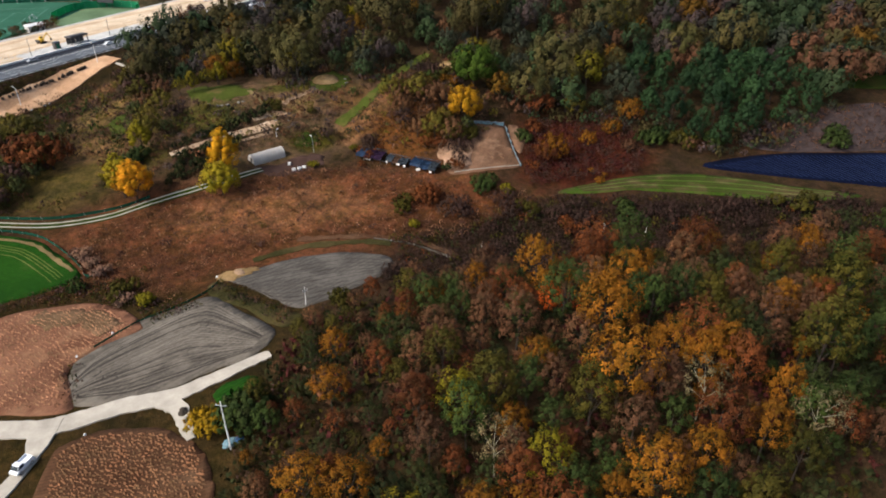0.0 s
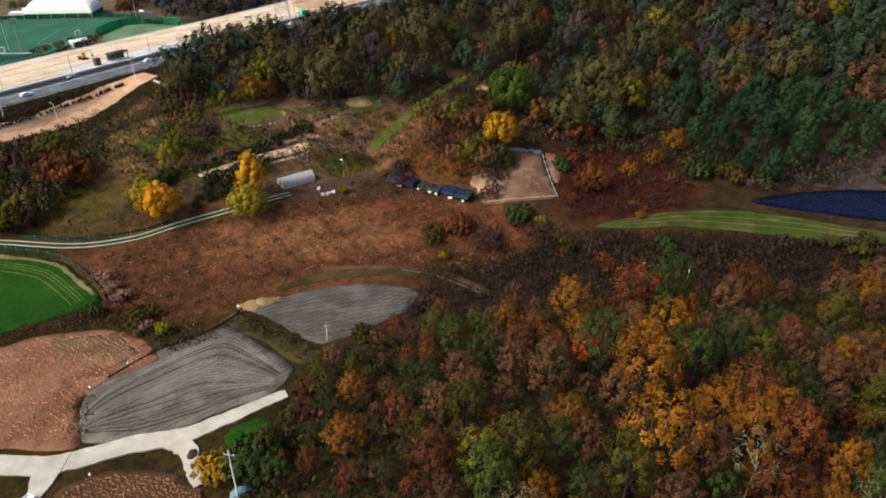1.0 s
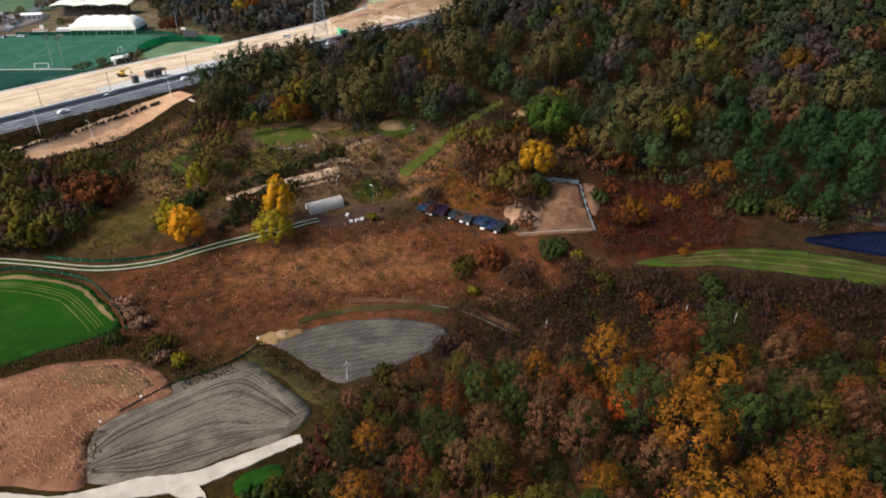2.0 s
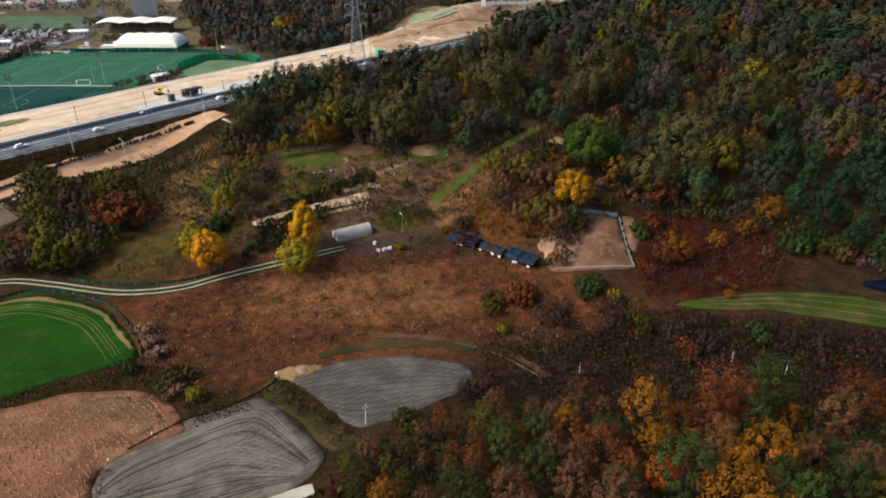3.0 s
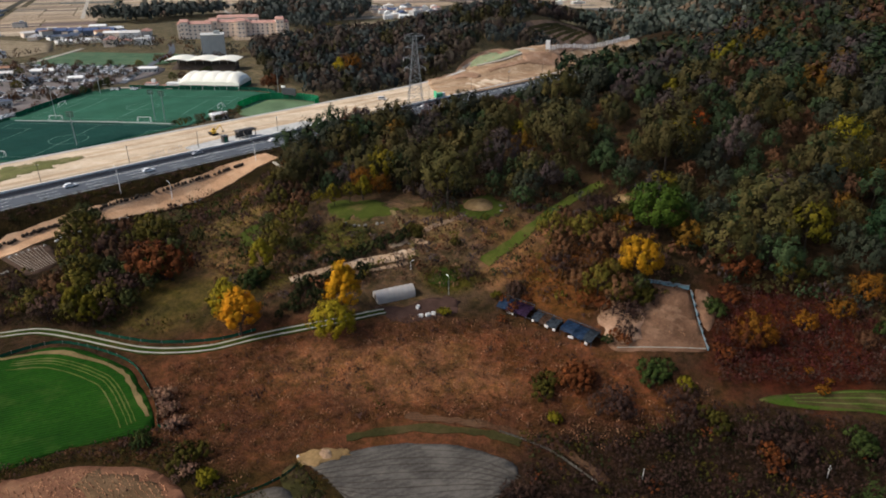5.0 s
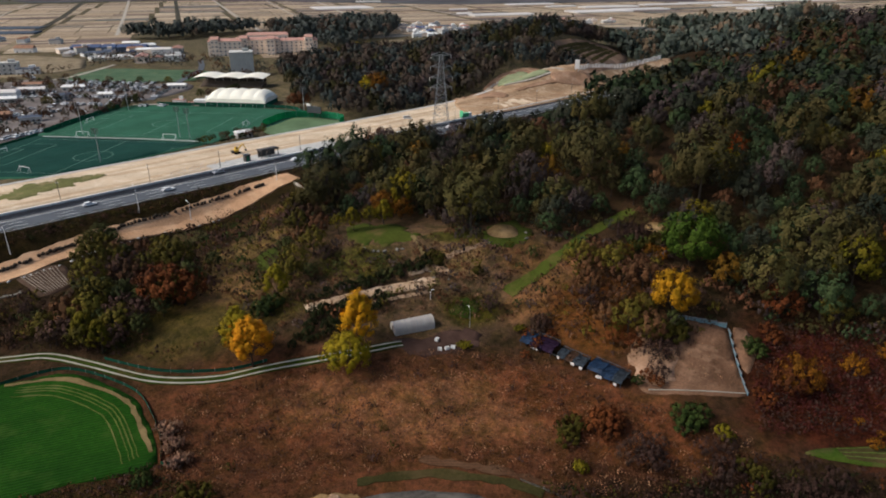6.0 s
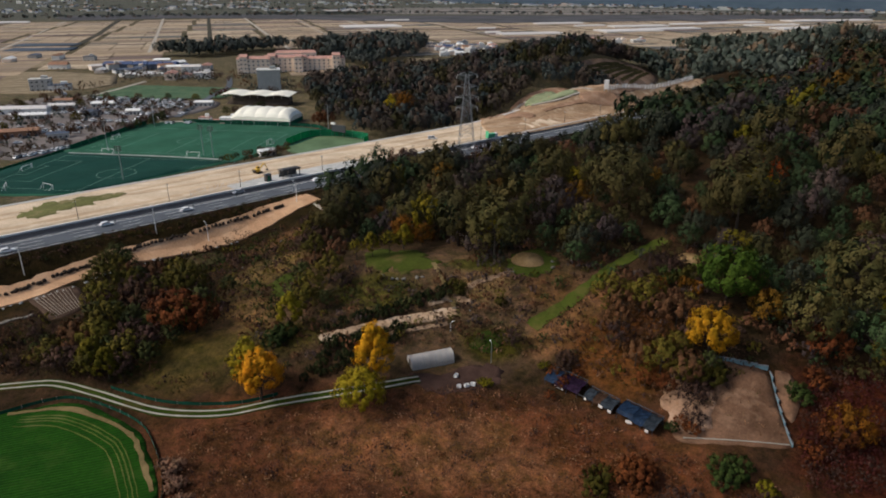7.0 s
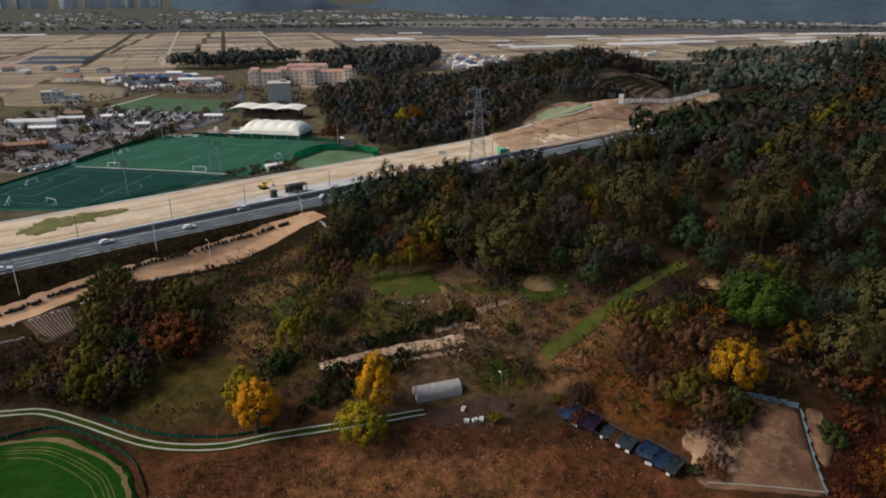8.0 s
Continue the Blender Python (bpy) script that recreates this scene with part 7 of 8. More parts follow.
# dark sandbags along the bank
rngs = random.Random(77)
bag = bmesh.new()
bmesh.ops.create_icosphere(bag, subdivisions=1, radius=0.62)
for v in bag.verts:
    v.co = Vector((v.co.x * 1.0, v.co.y * 0.95, v.co.z * 1.15 + 0.35))
bag_me = bpy.data.meshes.new("sandbag")
bag.to_mesh(bag_me)
bag.free()
bag_me.materials.append(M["bark"])
bags = rounded([(-204, 176), (-193, 194.7), (-190.4, 200.8), (-186.3, 210.3), (-182.2, 217.9), (-177.3, 229.5), (-173, 239.9), (-167.6, 251.3), (-161.8, 263.7), (-155.6, 273.3), (-150.2, 281.1)], 9, False)
for i, p in enumerate(bags):
    if rngs.random() < 0.05:
        continue
    ob = tagged(new("sandbag", bag_me), "black bulk sandbag on the sand bank", "sandbag", "sandbags on the bank")
    x, y = p.x + 1.3 + rngs.uniform(-0.3, 0.3), p.y - 0.8 + rngs.uniform(-0.3, 0.3)
    k = rngs.uniform(0.95, 1.25)
    ob.matrix_basis = Matrix.Translation((x, y, H(x, y) + 0.5)) @ Matrix.Rotation(rngs.uniform(0, 3), 4, "Z") @ Matrix.Diagonal((k, k, k, 1))

# white rubble along the foot of the bank
for i in range(34):
    k = i / 33
    x, y = Vector((-186, 188.5)).lerp(Vector((-171.5, 223.5)), k / 0.55) if k < 0.55 else Vector((-171.5, 223.5)).lerp(Vector((-154.5, 257.0)), (k - 0.55) / 0.45)
    if i % 7 != 3:
        stone(x + rngs.uniform(-0.5, 0.5), y + rngs.uniform(-0.5, 0.5), rngs.uniform(0.4, 0.95), 60 + i, "white lump of rubble at the foot of the bank", "concrete")

# white panel fence along the cutting
e = thing("panel_fence", (-60, 556, H(-60, 556)), "white panel fence along the top of the cutting slope", "fence", "", 0, "structure")
fa = rounded([(-60, 556), (-47, 576), (-33, 598), (-18, 632), (-6, 662)], 8, False)
o = Vector((-60, 556, H(-60, 556)))
for i, (p, q) in enumerate(zip(fa, fa[1:])):
    c = (p + q) / 2
    part("panel", boxed((c.x - o.x, c.y - o.y, H(c.x, c.y) - o.z + 1.6), ((q - p).length * 0.5, 0.3, 3.4 + 0.8 * (i % 3 == 0)), math.atan2(q.y - p.y, q.x - p.x), 0.03), M["white_paint" if i % 4 else "film_plastic"], e)
    part("post", boxed((p.x - o.x, p.y - o.y, H(p.x, p.y) - o.z + 1.9), (0.3, 0.3, 4.6), 0, 0.03), M["galvanised"], e)
e = thing("site_sign", zc(-61, 552), "tall white board on posts at the end of the fence", "sign", "", 0.2)
part("board", boxed((0, 0, 5.4), (3.2, 0.3, 6.4), 0, 0.05), M["white_paint"], e)
for k in (-1.2, 1.2):
    part("post", boxed((k, 0.3, 2.6), (0.25, 0.25, 6.0), 0, 0.02), M["galvanised"], e)

# ---- sports ground beyond the motorway ----
E1, E2 = Vector((0.978, 0.208)), Vector((-0.208, 0.978))
patch("sports_ground", [(-347, 425), (-335, 438), (-300, 444), (-262, 451), (-236, 452), (-222, 442), (-221, 405), (-226, 372), (-242, 330), (-256, 292), (-268, 280), (-300, 268), (-326, 276), (-332, 310), (-336, 350), (-343, 390)], M["pitch"], "green artificial turf of the sports ground", "pitch", 0.3, 8.0, 0.1, 2)
patch("pitch_near", [(-325, 281), (-331, 312), (-334, 343), (-300, 348), (-270, 353), (-236, 358), (-244, 330), (-258, 292), (-270, 281), (-300, 270)], M["pitch_dark"], "dark green artificial pitch next to the motorway", "pitch", 0.42, 8.0, 0.1, 1)
patch("pitch_far", [(-482, 515), (-493, 566), (-440, 578), (-389, 585), (-370, 534), (-440, 500)], soil("worn_pitch", (0.05, 0.10, 0.055), (0.09, 0.14, 0.08), (0.10, 0.13, 0.07), 0.08, 0.2, 0.1, 0.5), "worn grey-green far football pitch", "pitch", 0.3, 8.0, 0.1, 2)


def pitch_lines(c, L, W, z):
    """Chalk lines of a football pitch."""
    c = Vector(c)
    bm = bmesh.new()

    def seg(a, b, w=0.28):
        p, q = c + E1 * a[0] + E2 * a[1], c + E1 * b[0] + E2 * b[1]
        d = (q - p).normalized()
        n = Vector((-d.y, d.x)) * w / 2
        bm.faces.new([bm.verts.new((v.x, v.y, z)) for v in (p - n, q - n, q + n, p + n)])

    l, w = L / 2, W / 2
    for a, b in (((-l, -w), (l, -w)), ((l, -w), (l, w)), ((l, w), (-l, w)), ((-l, w), (-l, -w)), ((0, -w), (0, w))):
        seg(a, b)
    for s in (-1, 1):
        for a, b in (((s * l, -20), (s * (l - 16.5), -20)), ((s * (l - 16.5), -20), (s * (l - 16.5), 20)), ((s * (l - 16.5), 20), (s * l, 20)), ((s * l, -9), (s * (l - 5.5), -9)), ((s * (l - 5.5), -9), (s * (l - 5.5), 9)), ((s * (l - 5.5), 9), (s * l, 9))):
            seg(a, b)
    for i in range(28):
        a, b = 6.2832 * i / 28, 6.2832 * (i + 1) / 28
        seg((9.15 * math.cos(a), 9.15 * math.sin(a)), (9.15 * math.cos(b), 9.15 * math.sin(b)))
    ob = part("pitch_lines", bm, M["pitch_chalk"])
    tagged(ob, "faded white chalk lines of a football pitch", "lines", "", "structure")


M["pitch_chalk"] = plain("pitch_chalk", (0.16, 0.26, 0.21), 0.9, 0, 0.2, 0.4)
ZP = H(-290, 380) + 0.32
pitch_lines((-284, 393), 98, 64, ZP)
pitch_lines((-270, 318), 98, 62, H(-275, 320) + 0.45)


def goal(x, y, turn, w=7.3):
    e = thing("football_goal", zc(x, y, 0.3), "white football goal with a net", "goal", "football goals", turn)
    for s in (-1, 1):
        part("post", piped((0, s * w / 2, 0), (0, s * w / 2, 2.44), 0.14, 0.14, 6), M["white_paint"], e)
        part("stay", piped((0, s * w / 2, 2.4), (-1.8, s * w / 2, 0.05), 0.07, 0.07, 5), M["white_paint"], e)
    part("crossbar", piped((0, -w / 2, 2.44), (0, w / 2, 2.44), 0.14, 0.14, 6), M["white_paint"], e)
    part("ground_bar", piped((-1.8, -w / 2, 0.06), (-1.8, w / 2, 0.06), 0.07, 0.07, 5), M["white_paint"], e)


ea = math.atan2(E1.y, E1.x)
for x, y, a in ((-332, 382, 0), (-237, 403, math.pi), (-318, 308, 0), (-308, 351, math.pi / 2), (-258, 361, math.pi / 2), (-297, 279, 0.6), (-279, 286, 1.2)):
    goal(x, y, ea + a)


def flood(x, y, high):
    e = thing("floodlight_mast", zc(x, y, 0.2), "slim steel floodlight mast by the pitch", "mast", "floodlight masts", 0.3)
    part("shaft", piped((0, 0, -0.4), (0, 0, high), 0.22, 0.12, 8), M["galvanised"], e)
    for k in range(3):
        bar = part("lamp_bar", boxed((0, 0, high - 0.4 - 1.0 * k), (3.6, 0.12, 0.14)), M["galvanised"], e)
        for s in (-1.4, -0.45, 0.45, 1.4):
            part("lamp", boxed((s, -0.2, high - 0.4 - 1.0 * k), (0.6, 0.3, 0.5), 0, 0.05), M["dark_steel"], bar)


for x, y in ((-312, 355), (-255, 366), (-247, 364), (-258, 310), (-337, 420), (-222, 448)):
    flood(x, y, 17)
net_fence("ball_fence", [(-347, 424), (-342, 388), (-335, 350)], 3.0, "tall green ball-stop net beside the pitch", None, 6.0)
net_fence("ball_fence", [(-334, 345), (-331, 310), (-325, 276)], 1.6, "green ball-stop net beside the pitch", None, 6.0)
net_fence("ball_fence", [(-330, 440), (-300, 446), (-262, 453), (-236, 455), (-219, 443)], 2.5, "low green fence behind the pitch", None, 6.0)
strip("pitch_wall", [(-328, 343), (-300, 349), (-270, 355.5), (-238, 360)], 0.6, M["concrete"], "white kerb between two pitches", "kerb", 0.7, 0, 0, None, 2)
strip("pitch_kerb", [(-345, 434), (-322, 443), (-300, 447)], 2.5, M["concrete_road"], "white paved edge of the pitch", "kerb", 0.6, 0, 0.1, None, 2)
patch("net_field", [(-224, 404), (-223, 428), (-205, 436), (-188, 432), (-185, 422), (-193, 399), (-212, 388)], plain("sandy_turf", (0.11, 0.17, 0.09), 0.95, 0, 0.25, 0.06, 0.6), "sandy worn ball court", "pitch", 0.3, 5.0)
net_fence("court_fence", [(-225, 403), (-224, 428), (-206, 437), (-187, 433), (-184, 422)], 4.5, "bright green windbreak net round the ball court", plain("court_net", (0.03, 0.30, 0.14), 0.8, 0, 0.2, 0.3), 5.0)
e = thing("scoreboard", zc(-207, 434), "dark scoreboard on posts with a white speaker box", "scoreboard", "", -0.2)
part("board", boxed((0, 0, 5.5), (11, 0.6, 4.2), 0, 0.08), M["car_dark"], e)
for s in (-4, 0, 4):
    part("post", piped((s, 0.4, -0.3), (s, 0.4, 4), 0.2, 0.2, 6), M["dark_steel"], e)
part("speaker_box", boxed((-4.2, 0, 8.2), (3.0, 1.0, 1.2), 0, 0.1), M["white_paint"], e)


def membrane_hall(x, y, turn, L, W, eave, ridge, bays):
    """A tent hall: five scalloped bays of white membrane, green side walls, struts."""
    e = thing("membrane_hall", zc(x, y, 0.1), "white membrane sports hall with green base walls", "hall", "", turn)
    bm = bmesh.new()
    n, m = bays * 6, 12
    g = []
    for i in range(n + 1):
        s = -L / 2 + L * i / n
        scal = abs(math.sin(math.pi * i / 6)) * 0.9
        row = []
        for j in range(m + 1):
            a = math.pi * j / m
            pull = min(1.0, (min(i, n - i) / 4.0)) ** 0.5
            z = eave + (ridge - eave + scal) * math.sin(a) ** 0.8 * (0.45 + 0.55 * pull)
            row.append(bm.verts.new((s, -math.cos(a) * W / 2, z)))
        g.append(row)
    for i in range(n):
        for j in range(m):
            bm.faces.new((g[i][j], g[i + 1][j], g[i + 1][j + 1], g[i][j + 1]))
    for k in (0, n):
        base = [bm.verts.new((v.co.x, v.co.y, eave)) for v in g[k]]
        for j in range(m):
            if (g[k][j].co - base[j].co).length + (g[k][j + 1].co - base[j + 1].co).length > 1e-6:
                try:
                    bm.faces.new((g[k][j], g[k][j + 1], base[j + 1], base[j]))
                except ValueError:
                    pass
    bmesh.ops.remove_doubles(bm, verts=bm.verts, dist=0.001)
    bmesh.ops.recalc_face_normals(bm, faces=bm.faces)
    part("membrane", bm, M["membrane"], e)
    for c, s in (((0, -W / 2 + 0.3, eave / 2), (L - 0.6, 0.3, eave)), ((0, W / 2 - 0.3, eave / 2), (L - 0.6, 0.3, eave)), ((-L / 2 + 0.3, 0, eave / 2), (0.3, W - 1.2, eave)), ((L / 2 - 0.3, 0, eave / 2), (0.3, W - 1.2, eave))):
        part("base_wall", boxed(c, s, 0, 0.03), M["green_net"], e)
    for i in range(bays + 1):
        s = -L / 2 + L * i / bays
        part("strut", piped((s, -W / 2 - 1.2, -0.2), (s, -W / 2, eave + 0.4), 0.14, 0.14, 6), M["concrete"], e)


membrane_hall(-277, 462, ea - 0.04, 42, 24, 2.8, 9.4, 5)
net_fence("hall_fence", [(-300, 445), (-280, 449), (-258, 453)], 2.2, "green net in front of the hall", None, 6.0)


M["seat_tan"] = plain("seat_tan", (0.16, 0.125, 0.10), 0.9, 0, 0.25, 0.3)


def grandstand(x, y, turn):
    """Seat steps under a waved white canopy on columns."""
    e = thing("grandstand", zc(x, y), "grandstand with a waved white tensile canopy", "grandstand", "", turn)
    for i in range(6):
        part("seat_step", boxed((0, -5 + i * 1.7, 0.3 + 0.27 * i), (50, 1.7, 0.7 + 0.55 * i), 0, 0.04), M["seat_tan"], e)
    part("back_wall", boxed((0, 6, 2.6), (50, 0.4, 5.6), 0, 0.05), M["dark_steel"], e)
    for i in range(8):
        part("column", piped((-23 + 46 * i / 7, 4.6, 0), (-23 + 46 * i / 7, 4.6, 7.2), 0.3, 0.25, 8), M["concrete"], e)
    bm = bmesh.new()
    n, m = 48, 8
    g = [[bm.verts.new((-28 + 56 * i / n, -10 + 19 * j / m, 7.6 + 2.2 * abs(math.sin(math.pi * 3 * i / n)) ** 1.2 * (0.55 + 0.45 * math.sin(math.pi * j / m)) + 0.1 * j)) for j in range(m + 1)] for i in range(n + 1)]
    for i in range(n):
        for j in range(m):
            bm.faces.new((g[i][j], g[i + 1][j], g[i + 1][j + 1], g[i][j + 1]))
    bmesh.ops.recalc_face_normals(bm, faces=bm.faces)
    bmesh.ops.solidify(bm, geom=bm.faces[:], thickness=0.2)
    part("canopy", bm, M["membrane"], e, "white waved canopy")


grandstand(-325, 523, ea)


def windows_on(e, w, L, W, Hh, storeys, bays, sides, base=0.9, size=(1.6, 1.5), frame_mat="white_paint"):
    """Rows of windows, each a frame with its glass, set into the walls of a block."""
    bm = bmesh.new()
    box(bm, (0, 0, 0), (size[0] + 0.3, 0.16, size[1] + 0.3))
    n = len(bm.faces)
    box(bm, (0, 0, 0), (size[0], 0.22, size[1]))
    bm.faces.ensure_lookup_table()
    for f in bm.faces[n:]:
        f.material_index = 1
    mf = bpy.data.meshes.new("window")
    bm.to_mesh(mf)
    bm.free()
    mf.materials.append(M[frame_mat])
    mf.materials.append(M["glass"])
    for side in sides:
        n = bays[0] if side in (0, 2) else bays[1]
        ext = L if side in (0, 2) else W
        for f in range(storeys):
            for k in range(n):
                s = -ext / 2 + ext * (k + 0.5) / n
                z = base + 0.75 + f * (Hh / storeys)
                loc, a = {0: ((s, -W / 2 - 0.02, z), 0), 2: ((s, W / 2 + 0.02, z), 0), 1: ((L / 2 + 0.02, s, z), math.pi / 2), 3: ((-L / 2 - 0.02, s, z), math.pi / 2)}[side]
                win = new("window", mf)
                win.parent = w
                win.matrix_basis = Matrix.Translation(loc) @ Matrix.Rotation(a, 4, "Z")


def gable(L, W, z, rise, over=0.5):
    bm = bmesh.new()
    a, b = L / 2 + over, W / 2 + over
    v = [bm.verts.new(p) for p in ((-a, -b, z), (a, -b, z), (a, b, z), (-a, b, z), (-a * 0.9, 0, z + rise), (a * 0.9, 0, z + rise))]
    for f in ((0, 1, 5, 4), (2, 3, 4, 5), (1, 2, 5), (3, 0, 4), (3, 2, 1, 0)):
        bm.faces.new([v[i] for i in f])
    return bm


def building(name, x, y, turn, L, W, Hh, wall, roof, label, storeys=1, bays=(4, 2), sides=(0, 1), flat=False, rise=2.0, group="", category="building", size=(1.6, 1.4)):
    e = thing(name, zc(x, y, -0.2), label, category, group, turn)
    w = part("wall", boxed((0, 0, Hh / 2), (L, W, Hh), 0, 0.06), wall, e)
    if flat:
        part("roof", boxed((0, 0, Hh + 0.2), (L + 0.5, W + 0.5, 0.5), 0, 0.05), roof, e)
        part("roof_room", boxed((L * 0.2, 0, Hh + 1.5), (min(5, L * 0.3), min(4, W * 0.4), 2.4), 0, 0.05), wall, e)
    else:
        part("roof", gable(L, W, Hh, rise), roof, e)
    if storeys:
        windows_on(e, w, L, W, Hh, storeys, bays, sides, 0.5, size)
    return e


M["tower_wall"] = plain("tower_wall", (0.62, 0.64, 0.64), 0.85, 0, 0.08, 0.03)
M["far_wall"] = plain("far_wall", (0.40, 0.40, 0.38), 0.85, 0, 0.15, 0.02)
M["tower_band"] = plain("tower_band", (0.46, 0.50, 0.52), 0.7, 0, 0.1, 0.05)
M["peach_wall"] = plain("peach_wall", (0.84, 0.70, 0.57), 0.85, 0, 0.08, 0.2)
M["terracotta"] = plain("terracotta", (0.46, 0.26, 0.21), 0.85, 0, 0.2, 0.2)
M["grey_clad"] = plain("grey_clad", (0.40, 0.42, 0.40), 0.7, 0, 0.1, 0.2)
M["slate_roof"] = plain("slate_roof", (0.10, 0.12, 0.16), 0.7, 0, 0.2, 0.2)
M["blue_roof"] = plain("blue_roof", (0.06, 0.09, 0.18), 0.6, 0, 0.2, 0.2)
M["brown_roof"] = plain("brown_roof", (0.30, 0.17, 0.11), 0.8, 0, 0.2, 0.2)
M["car_park"] = plain("car_park", (0.175, 0.152, 0.14), 0.9, 0, 0.3, 0.05, 0.5)

e = building("water_tower_block", -349, 574, ea + 0.35, 19, 17, 20, M["grey_clad"], M["concrete"], "tall grey windowless tower block with a flat roof", 0, flat=True)
for i in range(5):
    part("rib", boxed((-7.6 + 3.8 * i, -8.6, 10), (0.2, 0.3, 19), 0, 0.03), M["concrete"], e)
for x, y, L, W, Hh, n in ((-443, 688, 34, 16, 15, 7), (-420, 712, 46, 16, 15, 9), (-384, 736, 40, 15, 13, 8), (-425, 742, 44, 16, 17, 8)):
    building("hotel_wing", x, y, ea + 0.32, L, W, Hh, M["peach_wall"], M["terracotta"], "peach-coloured hotel wing with a terracotta roof", 4, (n, 4), (0, 3, 1), False, 2.2, "hotel wings", "hotel", (1.5, 1.4))
for x, y, s in ((-452, 683, 1), (-402, 709, 1), (-371, 735, 1), (-430, 702, 1)):
    building("hotel_bay", x, y, ea + 0.32, 8, 18, 17, M["peach_wall"], M["terracotta"], "projecting peach-coloured hotel bay under its own roof", 4, (2, 4), (0, 3), False, 2.2, "hotel bays", "hotel", (1.5, 1.4))
building("white_house", -546, 516, ea + 0.5, 17, 11, 10, M["concrete"], M["concrete"], "pale three-storey concrete house with a flat roof", 3, (4, 2), (0, 1, 3), True)
building("white_house", -531, 522, ea + 0.5, 18, 9, 5, M["white_paint"], M["slate_roof"], "low white annexe with a dark roof", 1, (5, 2), (0, 1), True)
building("farm_shed", -662, 640, ea + 0.2, 20, 9, 5, M["white_paint"], M["brown_roof"], "small farm shed with a brown gable roof", 1, (3, 1), (0,), False, 3.0)
building("long_shed", -396, 367, ea + 0.55, 26, 9, 4, M["brown_roof"], M["brown_roof"], "long low shed with a rust-brown roof", 1, (6, 2), (0, 1), False, 1.2)
building("long_shed", -420, 356, ea + 0.5, 20, 12, 4, M["concrete"], M["teal_panel"], "long low shed with a pale teal roof", 1, (5, 2), (0, 1), False, 1.2)
building("white_shed", -463, 427, ea + 0.3, 36, 10, 4, M["white_paint"], M["film_plastic"], "long white plastic-roofed shed", 1, (8, 2), (0,), False, 1.6)
building("kiosk", -300, 452, ea, 14, 5, 3.2, M["white_paint"], M["white_paint"], "low white pavilion beside the pitch", 1, (5, 2), (0,), True)
building("kiosk", -318, 448, ea, 8, 4, 3.0, M["white_paint"], M["terracotta"], "small white and red pavilion beside the pitch", 1, (3, 2), (0,), True)
building("site_hut", -222, 378, 1.0, 9, 4, 3.4, M["film_plastic"], M["white_paint"], "pale site hut among bushes", 1, (3, 1), (0, 3), False, 1.0)
patch("running_red", [(-318, 452), (-306, 462), (-298, 460), (-302, 450)], M["terracotta"], "patch of red running surface", "pitch", 0.35, 6.0)
patch("car_park", [(-500, 420), (-505, 498), (-440, 492), (-372, 520), (-350, 505), (-345, 470), (-352, 430), (-338, 390), (-336, 345), (-345, 320), (-410, 330), (-470, 370)], M["car_park"], "worn brown-grey car park with bare verges", "car park", 0.2, 10.0, 0.3, 3)
strip("access_road", [(-346, 452), (-358, 480), (-373, 515), (-386, 545), (-404, 590), (-440, 640)], 5, M["asphalt_old"], "grey access road to the sports ground", "road", 0.5, 0, 0.1, None, 3)
strip("access_road", [(-498, 492), (-480, 510), (-500, 590)], 4, M["concrete_road"], "pale path beside the far pitch", "road", 0.5, 0, 0.1, None, 3)


def small_car(at, turn, paint, label):
    """A parked car seen from afar: body, cabin with glass, two axles with wheels."""
    if paint in SMALL:
        return copy_thing(SMALL[paint], Matrix.Translation(at) @ Matrix.Rotation(turn, 4, "Z"))
    e = thing("parked_car", at, label, "car", "cars in the car park", turn)
    part("body", boxed((0, 0, 0.65), (4.5, 1.8, 0.75), 0, 0.15), M[paint], e)
    c = part("cabin", boxed((-0.3, 0, 1.22), (2.5, 1.6, 0.6), 0, 0.1, 0.82), M["glass"], e, "dark glazed cabin")
    part("roof", boxed((-0.3, 0, 1.53), (1.9, 1.3, 0.08), 0, 0.02), M[paint], c)
    for x in (-1.4, 1.4):
        bm = bmesh.new()
        for y in (-0.8, 0.8):
            tube(bm, (x, y - 0.1, 0.33), (x, y + 0.1, 0.33), 0.33, 0.33, 8)
        part("axle", bm, M["rubber"], e, "pair of black wheels")
    SMALL[paint] = e
    return e


SMALL = {}
rngc = random.Random(15)
for (x0, y0), (x1, y1), n in (((-425, 492), (-392, 506), 22), ((-390, 486), (-372, 496), 14), ((-440, 430), (-418, 448), 14), ((-345, 322), (-339, 356), 14), ((-452, 486), (-424, 500), 16), ((-408, 352), (-372, 402), 20), ((-400, 372), (-380, 400), 8), ((-398, 420), (-352, 428), 16), ((-425, 464), (-366, 484), 26), ((-448, 474), (-382, 496), 24), ((-470, 496), (-390, 512), 22), ((-420, 440), (-365, 456), 18), ((-366, 436), (-352, 446), 4), ((-340, 430), (-322, 438), 5), ((-480, 440), (-420, 446), 8), ((-344, 330), (-338, 352), 8), ((-500, 500), (-520, 512), 6)):
    for i in range(n):
        t = (i + rngc.uniform(0.0, 0.9)) / n
        x, y = x0 + (x1 - x0) * t + rngc.uniform(-1.5, 1.5), y0 + (y1 - y0) * t + rngc.uniform(-1.5, 1.5)
        paint = rngc.choices(("car_white", "car_silver", "car_dark"), (8, 2, 2))[0]
        small_car(zc(x, y, 0.25), ea + math.pi / 2 + rngc.uniform(-0.2, 0.2), paint, {"car_white": "white", "car_silver": "silver", "car_dark": "dark"}[paint] + " car parked by the sports ground")
